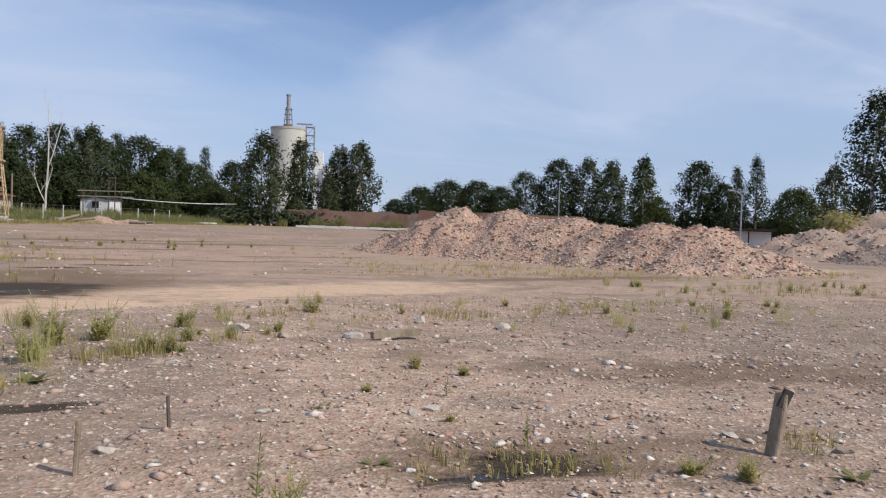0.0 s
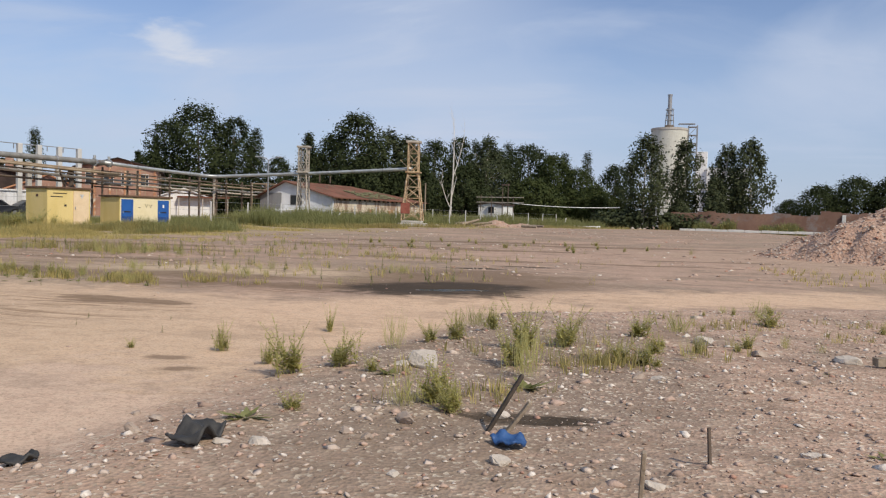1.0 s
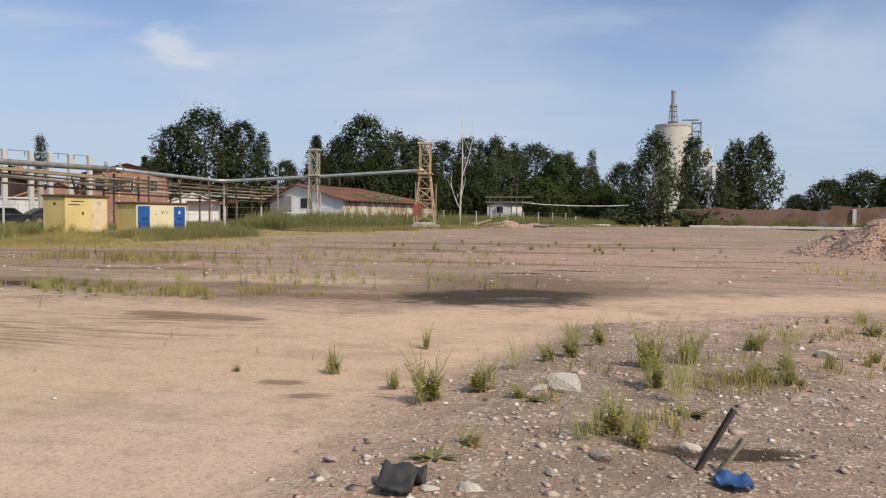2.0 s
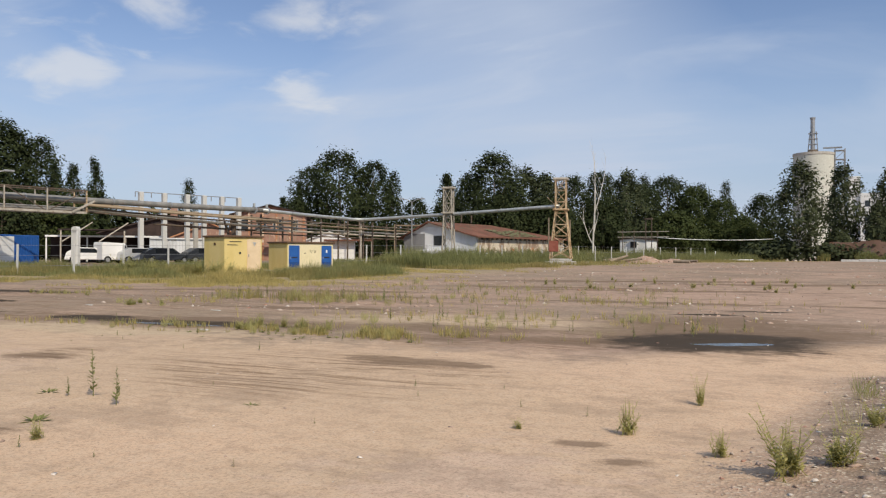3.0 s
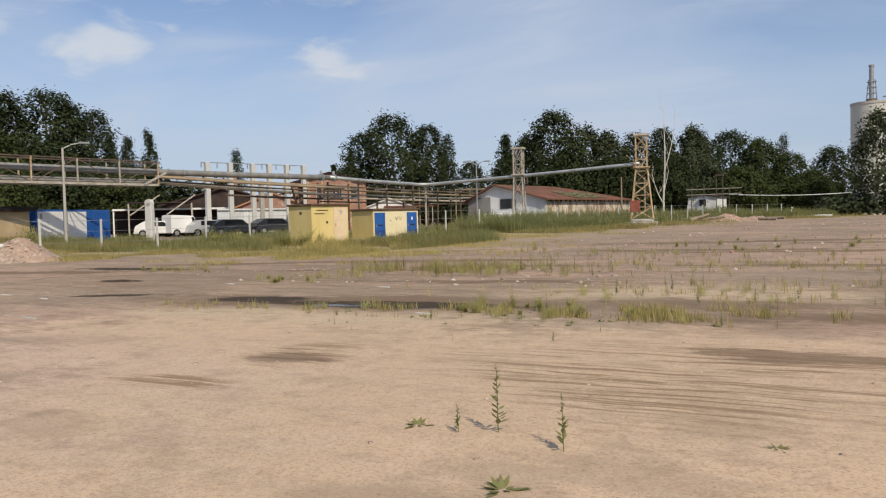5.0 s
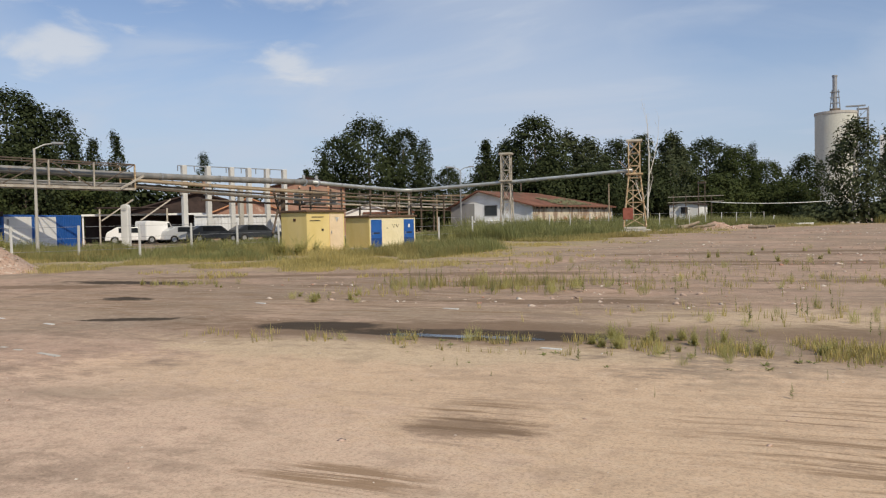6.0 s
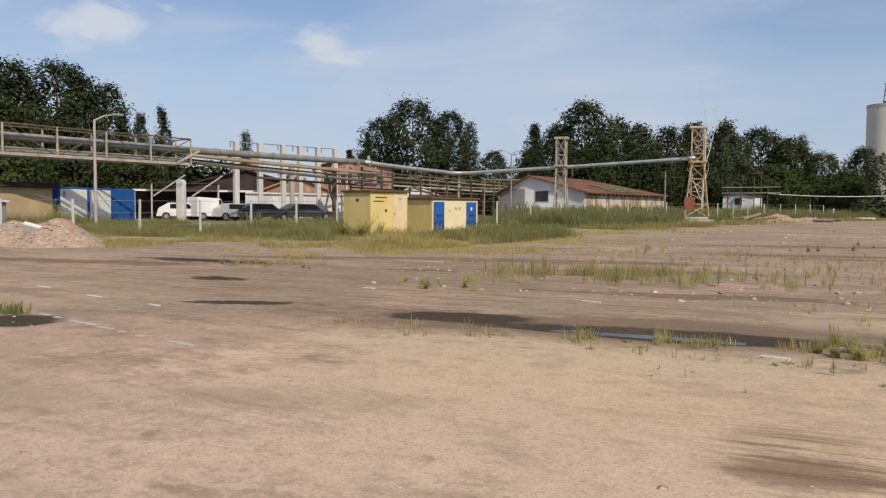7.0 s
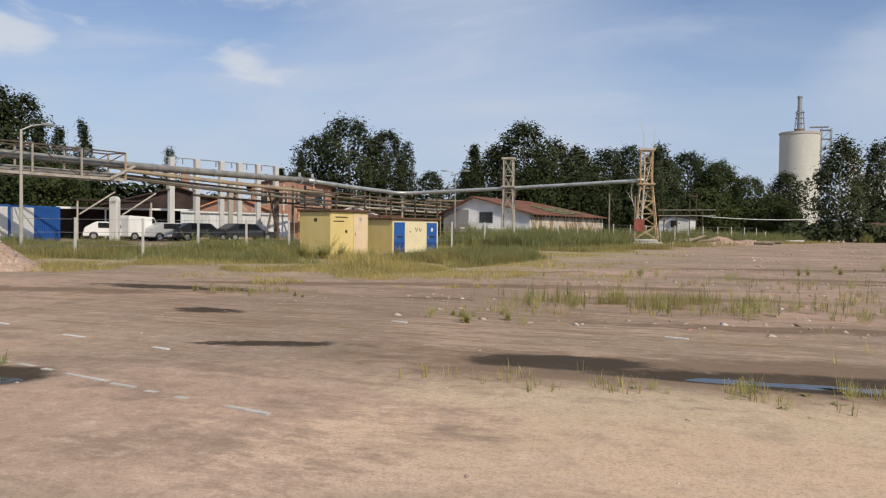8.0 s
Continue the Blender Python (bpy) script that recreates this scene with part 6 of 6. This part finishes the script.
grass("yard_grass", 3000, patch_place(PATCHES[:3] + PATCHES[5:8]), 1.0, 0.006, M_GRASS, "sparse wispy grass growing on the gravel", 36, 5, 0.09)
grass("yard_grass", 1800, patch_place(PATCHES[:2] + PATCHES[3:6]), 0.9, 0.006, M_GRASS_DRY, "yellowed grass beside a puddle", 37, 5, 0.07)
grass("grass_tuft", 26, patch_place(PATCHES[8:]), 1.2, 0.008, M_WEED_GREEN, "green tuft of grass beside a puddle", 38, 8, 0.06)
RUB = [(-5.3, 7.6, 1.3, 0.6, 40, 300, 0.14), (-2.6, 10.2, 2.0, 0.8, 10, 240, 0.10), (1.2, 11.0, 3.6, 1.1, 12, 300, 0.12), (7.5, 15.2, 4.5, 1.2, 18, 260, 0.14), (-6.3, 5.9, 0.7, 0.4, 20, 160, 0.12), (-2.6, 3.8, 0.6, 0.25, 0, 60, 0.08), (-0.4, 3.9, 0.5, 0.3, 0, 60, 0.08)]
grass("rubble_grass", 1500, patch_place(RUB), 1.1, 0.005, M_GRASS, "thin grass among the rubble", 39, 5, 0.05)
grass("rubble_grass", 700, patch_place(RUB), 0.9, 0.005, M_GRASS_DRY, "dry grass among the rubble", 40, 5, 0.05)
grass("heap_grass", 400, lambda rng: (lambda x, y: (x, y, land(x, y), 1.0))(rng.uniform(-1, 16), rng.uniform(20, 27)), 0.16, 0.01, M_GRASS_DRY, "dry grass at the foot of a heap", 41)


def weed_mesh(name, style, seed, m):
    """A single weed, about one metre tall before scaling."""
    rng = np.random.RandomState(seed)
    v, f = [], []

    def leaf(p, way, ln, w):
        way = np.array(way, float) / np.linalg.norm(way)
        side = np.cross(way, (0, 0, 1) if abs(way[2]) < 0.9 else (1, 0, 0))
        side /= np.linalg.norm(side)
        p = np.array(p)
        k = len(v)
        v.extend([p, p + way * ln * 0.5 + side * w, p + way * ln, p + way * ln * 0.5 - side * w])
        f.append((k, k + 1, k + 2, k + 3))

    def stem(a, b, w):
        a, b = np.array(a), np.array(b)
        for s in ((w, 0, 0), (0, w, 0)):
            k = len(v)
            s = np.array(s)
            v.extend([a - s, a + s, b + s * 0.4, b - s * 0.4])
            f.append((k, k + 1, k + 2, k + 3))

    if style == "rosette":
        for i in range(14):
            a = rng.rand() * 6.28
            leaf((0, 0, 0.02), (math.cos(a), math.sin(a), rng.uniform(0.1, 0.7)), rng.uniform(0.4, 1.0), 0.11)
    elif style == "tuft":
        for i in range(70):
            a, t = rng.rand() * 6.28, rng.uniform(0.05, 0.5)
            leaf((0.13 * rng.randn(), 0.13 * rng.randn(), 0), (t * math.cos(a), t * math.sin(a), 1), rng.uniform(0.3, 1.05), 0.006)
    else:
        stems = 1 if style == "stalk" else 26
        for i in range(stems):
            a = rng.rand() * 6.28
            t = 0.05 if stems == 1 else rng.uniform(0.03, 0.6)
            tip = np.array((t * math.cos(a), t * math.sin(a), 1.0)) * (1.0 if stems == 1 else rng.uniform(0.35, 1.0))
            foot = np.array((0.10 * rng.randn(), 0.10 * rng.randn(), 0)) * (stems > 1)
            stem(foot, tip, 0.010 if stems == 1 else 0.006)
            n = 40 if stems == 1 else 24
            for j in range(n):
                g = (j + rng.rand()) / n
                if g < 0.12:
                    continue
                b = rng.rand() * 6.28
                ln = (0.17 if stems == 1 else 0.10) * (1.15 - g) + 0.03
                leaf(foot + (tip - foot) * g, (math.cos(b), math.sin(b), rng.uniform(0.2, 1.1)), ln, ln * (0.17 if stems > 1 else 0.22))
    me = bulk(name, v, f, m)
    return me


KINDS = {
    "bush": ("bushy yellow-green weed growing in rubble", M_WEED, 3), "stalk": ("single tall leafy weed stalk on bare sand", M_WEED_GREEN, 2),
    "rosette": ("flat green leaf rosette on bare ground", M_WEED_GREEN, 2), "tuft": ("wispy tuft of yellow-green grass", M_WEED, 2)}
PROTO = {}


def weed(style, x, y, size, pick=0, wide=1.0):
    label, m, count = KINDS[style]
    key = (style, pick % count)
    if key in PROTO:
        ob = PROTO[key].copy()
        scene.collection.objects.link(ob)
    else:
        ob = weed_mesh("weed" if style != "tuft" else "grass_tuft", style, 60 + 7 * pick + len(style), m)
        PROTO[key] = ob
    ob.matrix_basis = Matrix.LocRotScale((x, y, land(x, y) - 0.01), Euler((0, 0, x * 7 + y)), Vector((size * wide * (1.55 if style == "bush" else 1.25), size * wide * (1.55 if style == "bush" else 1.25), size)))
    tagged(ob, label, "weed", style + " weeds")
    return ob


for style, x, y, size, wide in [
    ("stalk", -14.10, 6.85, 0.50, 0.8), ("stalk", -13.55, 6.62, 0.40, 0.8), ("stalk", -14.38, 6.78, 0.22, 1.0), ("rosette", -14.75, 6.85, 0.13, 1), ("rosette", -13.68, 5.8, 0.16, 1), ("bush", -13.07, 5.3, 0.2, 0.8), ("rosette", -12.26, 7.08, 0.09, 1),
    ("bush", -8.62, 7.33, 0.33, 0.7), ("bush", -7.4, 6.25, 0.48, 0.85), ("bush", -7.1, 6.5, 0.36, 0.9), ("bush", -7.85, 6.75, 0.22, 0.9), ("bush", -8.15, 8.9, 0.36, 0.45), ("bush", -9.55, 7.26, 0.12, 1), ("tuft", -6.95, 7.5, 0.42, 0.7), ("bush", -6.5, 8.2, 0.34, 0.9), ("bush", -6.7, 7.9, 0.26, 1), ("bush", -5.78, 7.9, 0.56, 0.8), ("bush", -5.45, 8.2, 0.46, 0.9), ("bush", -5.75, 7.05, 0.42, 0.8), ("tuft", -5.5, 7.4, 0.4, 1.2), ("bush", -4.75, 9.1, 0.34, 1.1), ("tuft", -4.3, 9.6, 0.3, 1.3), ("bush", -6.3, 9.0, 0.34, 0.9), ("tuft", -6.6, 9.6, 0.3, 1.2), ("tuft", -5.6, 6.6, 0.5, 0.6), ("rosette", -5.55, 6.25, 0.2, 1), ("bush", -6.05, 5.55, 0.36, 1.0), ("tuft", -6.2, 5.3, 0.32, 0.9), ("bush", -5.9, 5.3, 0.24, 1.1), ("bush", -6.85, 5.05, 0.15, 1.2), ("rosette", -7.0, 4.75, 0.16, 1), ("rosette", -6.6, 6.25, 0.14, 1), ("bush", -6.75, 6.3, 0.17, 1),
    ("bush", -4.9, 7.6, 0.28, 1.1), ("bush", -4.6, 8.1, 0.24, 1.1), ("tuft", -4.3, 7.8, 0.3, 0.9), ("bush", -3.2, 10.6, 0.3, 1.1), ("tuft", -3.3, 10.9, 0.36, 0.8), ("bush", -2.6, 6.5, 0.22, 0.7), ("bush", -2.25, 6.2, 0.14, 1.1), ("tuft", -0.9, 11.4, 0.26, 1.2), ("tuft", -0.2, 10.4, 0.24, 1.2), ("tuft", 0.7, 9.3, 0.34, 0.9), ("tuft", 1.6, 10.6, 0.3, 1.2), ("tuft", 2.0, 9.1, 0.3, 0.8), ("bush", 2.9, 10.2, 0.34, 0.9), ("tuft", 3.4, 9.6, 0.3, 1.1), ("tuft", 4.0, 9.2, 0.22, 1.3),
    ("bush", -3.85, 3.15, 0.28, 0.8), ("stalk", -3.95, 3.2, 0.36, 0.7), ("rosette", -3.5, 5.1, 0.09, 1.3), ("rosette", -3.35, 3.9, 0.09, 1.3), ("bush", -1.75, 3.55, 0.14, 1.3), ("bush", -1.55, 3.35, 0.16, 1.2), ("rosette", -0.95, 3.3, 0.14, 1), ("bush", -2.75, 4.7, 0.1, 1), ("stalk", -2.6, 5.4, 0.16, 1.2), ("bush", -3.15, 5.6, 0.1, 1.4), ("stalk", -2.45, 4.1, 0.2, 1)]:
    weed(style, x, y, size, int(abs(x * 13 + y * 7)), wide)
rw = random.Random(77)
for cx, cy, rx, ry, n, styles, lo, hi in [(-17.0, 12.9, 4.8, 0.8, 60, ("stalk", "tuft", "rosette"), 0.10, 0.30), (-12.5, 16.8, 5.0, 2.4, 60, ("stalk", "tuft"), 0.16, 0.36), (-21.6, 22.0, 3.4, 1.7, 44, ("tuft", "stalk"), 0.2, 0.5), (-15, 25, 7, 3, 50, ("tuft", "stalk"), 0.16, 0.34), (-30.5, 21.5, 2.2, 0.8, 10, ("tuft", "bush"), 0.14, 0.3), (-11, 7.6, 2.6, 1.6, 9, ("stalk", "rosette"), 0.06, 0.11), (-12, 5.4, 1.6, 0.8, 7, ("stalk", "rosette"), 0.06, 0.12), (-16.5, 11.3, 3.5, 0.8, 14, ("stalk", "rosette"), 0.07, 0.2), (1, 10.5, 6, 2.0, 26, ("tuft", "bush"), 0.1, 0.24), (8, 15.5, 5, 1.6, 34, ("tuft", "bush"), 0.15, 0.32), (-4.2, 8.3, 1.6, 1.2, 14, ("bush", "tuft"), 0.1, 0.26), (-18, 32, 9, 4, 40, ("tuft", "stalk"), 0.2, 0.42), (-24.2, 18.6, 1.6, 0.9, 14, ("tuft", "bush"), 0.14, 0.3), (-10, 38, 9, 6, 36, ("tuft", "bush"), 0.2, 0.42), (-19.2, 21.5, 2.6, 1.6, 22, ("tuft", "stalk"), 0.2, 0.45), (-15.9, 13.6, 1.5, 0.8, 26, ("tuft", "bush"), 0.16, 0.34)]:
    for i in range(n):
        a, d = rw.random() * 6.28, math.sqrt(rw.random())
        s = rw.choice(styles)
        weed(s, cx + rx * d * math.cos(a), cy + ry * d * math.sin(a), rw.uniform(lo, hi) * (0.4 if s == "rosette" else 1), rw.randrange(6), rw.uniform(0.6, 1.1))
KINDS["bush"] = ("tall dry bushy weed standing before a kiosk", M_WEED, 3)
for x, y, size in [(-37.4, 37.6, 1.25), (-36.9, 38.4, 1.0), (-38.2, 37.2, 1.0), (-39.6, 36.6, 1.0), (-41, 36.5, 1.1), (-36.2, 40.5, 0.7), (-35.6, 42.3, 0.7), (-34.6, 45.2, 0.6), (-33.8, 47.2, 0.9), (-33.2, 48.6, 1.0), (-43, 36.8, 1.1), (-44.5, 37.5, 1.3), (-37.4, 73.3, 1.6), (-38.4, 74.0, 1.9), (-36.6, 74.2, 1.7), (-35.2, 76.5, 2.2), (-34.4, 77.0, 1.8), (-54, 33.2, 1.7), (-54.6, 34.4, 1.6), (-45.6, 25.4, 0.7), (-45.0, 25.6, 0.6), (-46.2, 25.2, 0.6), (-50.3, 24.5, 1.5)]:
    b = weed("bush", x, y, size, int(abs(x * 3)), 1.0)

# ---- stones, stakes and litter on the near rubble ----


def rubble_place(rng):
    for _ in range(12):
        x, y = rng.uniform(-8.6, 9), 2.2 + 11 * rng.random() ** 1.6
        if rng.random() < rubble_zone(x, y) * (0.45 + 0.8 * max(0, 0.5 + noise.noise((x * 0.9, y * 0.9, 15)))):
            return (x, y, land(x, y) + 0.002)
    return None


v, f = stones(38000, rubble_place, lambda r: 0.006 + 0.028 * r.random() ** 4, 51, 0.75)
tagged(bulk("gravel", v, f, M_PEBBLE), "loose pinkish gravel and broken brick", "gravel", kind="stuff")
v, f = stones(900, rubble_place, lambda r: 0.03 + 0.05 * r.random() ** 2, 52, 0.6)
tagged(bulk("gravel", v, f, M_PEBBLE), "fist-sized broken stones in the gravel", "gravel", kind="stuff")


def yard_place(rng):
    x, y = rng.uniform(-34, 16), 3 + 40 * rng.random() ** 1.8
    return (x, y, land(x, y))


v, f = stones(3200, yard_place, lambda r: 0.006 + 0.03 * r.random() ** 5, 53, 0.6)
tagged(bulk("scattered_pebbles", v, f, M_PEBBLE), "scattered pebbles on the hard sand", "gravel", kind="stuff")


def far_place(rng):
    for _ in range(8):
        x, y = rng.uniform(-32, 8), rng.uniform(18, 80)
        if x > -27 + 0.25 * (y - 30) and noise.noise((x * 0.35, y * 0.35, 17)) > 0.05:
            return (x, y, land(x, y))
    return None


v, f = stones(2600, far_place, lambda r: 0.03 + 0.09 * r.random() ** 3, 54, 0.7)
tagged(bulk("earth_clods", v, f, M_RUBBLE), "scattered clods and broken brick over the yard", "gravel", kind="stuff")


def rock(x, y, r, m, label, seed, flat=0.7):
    rng = np.random.RandomState(seed)
    bm = bmesh.new()
    bmesh.ops.create_icosphere(bm, subdivisions=2, radius=r)
    r *= 0.82
    cuts = [Vector(rng.normal(size=3)).normalized() for _ in range(12)]
    for q in bm.verts:
        for c in cuts:
            d = q.co.dot(c)
            if d > r * 0.6:
                q.co -= c * (d - r * 0.6)
        q.co += Vector(rng.normal(scale=r * 0.03, size=3))
        q.co.z *= flat
    ob = part("rubble_stone", bm, m)
    ob.matrix_basis = pose(x, y, land(x, y) + r * flat * 0.22, 0, 0, seed * 40)
    tagged(ob, label, "stone", "single stones")


rock(-6.43, 6.72, 0.20, M_STONE_PALE, "large pale lump of broken concrete among weeds", 1, 0.8)
rock(-6.62, 6.68, 0.09, M_STONE_PALE, "pale lump of broken concrete among weeds", 2)
rs = random.Random(12)
for i, (x, y, r) in enumerate([(-4.1, 8.9, 0.15), (-3.85, 8.8, 0.09), (-2.95, 8.2, 0.14), (-2.6, 8.1, 0.13), (-3.65, 8.4, 0.11), (-4.75, 6.9, 0.09), (-4.6, 6.8, 0.07), (-1.9, 9.6, 0.12), (-1.0, 9.0, 0.13), (-2.95, 4.9, 0.06), (-2.8, 5.0, 0.07), (-2.2, 5.0, 0.06), (-2.0, 4.9, 0.05), (-7.6, 4.8, 0.07), (-7.5, 4.4, 0.07), (-6.7, 4.35, 0.08), (-6.9, 4.3, 0.05), (-6.2, 4.6, 0.06), (-6.35, 4.65, 0.05), (-5.45, 4.45, 0.07), (-5.9, 4.1, 0.05), (-7.9, 5.0, 0.05), (-1.15, 4.1, 0.07), (-1.35, 4.0, 0.05), (-0.7, 3.7, 0.07), (-5.6, 5.35, 0.09), (-6.1, 5.0, 0.09), (-4.7, 4.3, 0.07), (-2.6, 7.4, 0.06), (0.3, 8.4, 0.10), (-1.6, 7.0, 0.05), (-3.9, 5.0, 0.06)]):
    pale = rs.random() < 0.5
    rock(x, y, r, M_STONE_PALE if pale else M_STONE, "pale angular lump of broken concrete" if pale else "brownish angular lump of broken masonry", i + 5, rs.uniform(0.5, 0.8))
log = thing("timber_offcut", (-2.75, 8.05, land(-2.75, 8.05)), 10, "weathered grey timber lying in rubble", "timber")
part("beam", bar(bmesh.new(), (0, 0, 0.05), (0.55, 0.05, 0.07), 0.09, 0.07), M_WOOD, log)


def stake(name, at, tip, w, d, m, label):
    ob = thing(name, (at[0], at[1], land(*at) - 0.03), 0, label, "stake", "stakes")
    bm = bar(bmesh.new(), (0, 0, 0), tip, w, d)
    bmesh.ops.bevel(bm, geom=bm.edges[:], offset=min(w, d) * 0.18, segments=1, affect="EDGES")
    part("shaft", bm, m, ob)
    return ob


stake("steel_stake", (-4.43, 4.68), (-0.012, 0.01, 0.215), 0.022, 0.012, M_RUST_DARK, "thin dark rusty stake in the gravel")
stake("wooden_stake", (-4.78, 3.95), (0.012, 0.0, 0.30), 0.045, 0.02, M_WOOD, "short grey wooden stake in the gravel")
peg = stake("wooden_stake", (-1.15, 3.72), (0.075, 0.02, 0.38), 0.08, 0.045, M_WOOD, "weathered wooden post leaning in the gravel")
part("split_top", bar(bmesh.new(), (0.05, 0.0, 0.3), (0.09, -0.01, 0.40), 0.03, 0.05), M_WOOD_DARK, peg)
stake("charred_plank", (-5.62, 4.95), (0.20, 0.05, 0.36), 0.05, 0.02, M_WOOD_DARK, "charred dark plank leaning out of a hollow")
stake("charred_plank", (-5.52, 4.93), (0.15, 0.05, 0.21), 0.045, 0.02, M_WOOD, "short grey plank leaning out of a hollow")


def crumpled(name, at, w, d, h, m, label, cat, seed):
    """A creased sheet, folded up over the ground."""
    rng = np.random.RandomState(seed)
    n = 13
    verts, faces = [], []
    for j in range(n):
        for i in range(n):
            u, t = i / (n - 1) - 0.5, j / (n - 1) - 0.5
            z = h * (0.5 + 0.9 * noise.noise((u * 2.4 + seed, t * 2.0, 1)) + 0.2 * noise.noise((u * 6, t * 6, seed)))
            verts.append((u * w * (1 - 0.4 * abs(t)), t * d * (1 - 0.3 * abs(u)), max(0.0, z) + 0.01))
    for j in range(n - 1):
        for i in range(n - 1):
            faces.append((j * n + i, j * n + i + 1, (j + 1) * n + i + 1, (j + 1) * n + i))
    ob = bulk(name, verts, faces, m)
    ob.matrix_basis = pose(at[0], at[1], land(*at), 0, 0, seed * 30)
    mod = ob.modifiers.new("thick", "SOLIDIFY")
    mod.thickness = 0.012
    tagged(ob, label, cat)


crumpled("rubber_sheet", (-7.05, 4.3), 0.34, 0.22, 0.10, M_RUBBER, "torn black rubber sheet crumpled on gravel", "rubber sheet", 3)
crumpled("plastic_rag", (-5.45, 4.72), 0.20, 0.14, 0.07, M_BLUE_RAG, "crumpled blue plastic rag beside charred planks", "rag", 5)
crumpled("rubber_scrap", (-7.75, 3.85), 0.18, 0.12, 0.05, M_RUBBER, "small black rubber scrap on gravel", "rubber scrap", 2)

# broken white edging set flush in the hard ground
edging = thing("edge_stones", (-28.6, 11.95, 0), 0, "broken row of white edging stones sunk in gravel", "edging")
for i, (a, b) in enumerate(((0.0, 0.55), (0.6, 0.95), (1.15, 1.3), (1.6, 2.3), (2.4, 2.75), (2.95, 3.1), (3.4, 3.55), (4.1, 4.6))):
    x0, x1 = a * 1.0, b * 1.0
    z = land(-28.6 + x0, 11.95 - 0.28 * x0)
    part("edge_stone", bar(bmesh.new(), (x0, -0.28 * x0, z - 0.03), (x1, -0.28 * x1 + 0.03, z - 0.032), 0.07, 0.07), M_CONC, edging)
for i, (x, y, ln) in enumerate(((-29.4, 13.9, 0.5), (-27.4, 13.4, 0.3), (-31.6, 14.6, 0.5), (-17.9, 13.05, 0.3), (-17.2, 14.0, 0.25), (-25.6, 17.4, 0.3), (-21.0, 17.2, 0.35))):
    ch = thing("edge_stone_fragment", (x, y, land(x, y)), 0, "white fragment of an edging stone", "stone", "edging fragments")
    part("fragment", bar(bmesh.new(), (0, 0, -0.025), (ln, -0.28 * ln, -0.02), 0.065, 0.065), M_CONC_PALE, ch)

# timber and spoil dumped near the mast
heap("spoil_heap", [(-19.0, 83.5, 2.2, 0.75), (-16.5, 85, 2.4, 0.5)], (-24, -12, 79, 90), M_HEAP, "low spoil heap with dumped timber", 350, 13, (0.05, 0.14), 0.35)
for i, (x, y, dx, dy, dz) in enumerate(((-23.0, 80.5, 2.0, 0.6, 0.25), (-22.8, 81.2, 2.6, -0.3, 0.05), (-22.0, 80.0, 1.6, 0.9, 0.5), (-16.0, 82, 1.6, -0.8, -0.1), (-15.2, 82.5, 1.5, -1.0, 0.0), (-21.4, 80.8, 2.4, 0.2, 0.2))):
    lg = thing("dumped_log", (x, y, land(x, y)), 0, "pale stripped log dumped beside a spoil heap", "log", "dumped logs")
    part("trunk", rod(bmesh.new(), (0, 0, 0.2), (dx, dy, 0.25 + dz), 0.17, 9, 0.12), M_WOOD, lg)
for i, (x, y) in enumerate(((-4.6, 119), (-3.6, 119.6), (-2.9, 119.2), (-28, 71), (-23.2, 73.2), (-29.5, 70))):
    rock(x, y, 0.45, M_STONE_PALE, "pale block of dumped concrete at the yard's edge", 50 + i, 0.6)
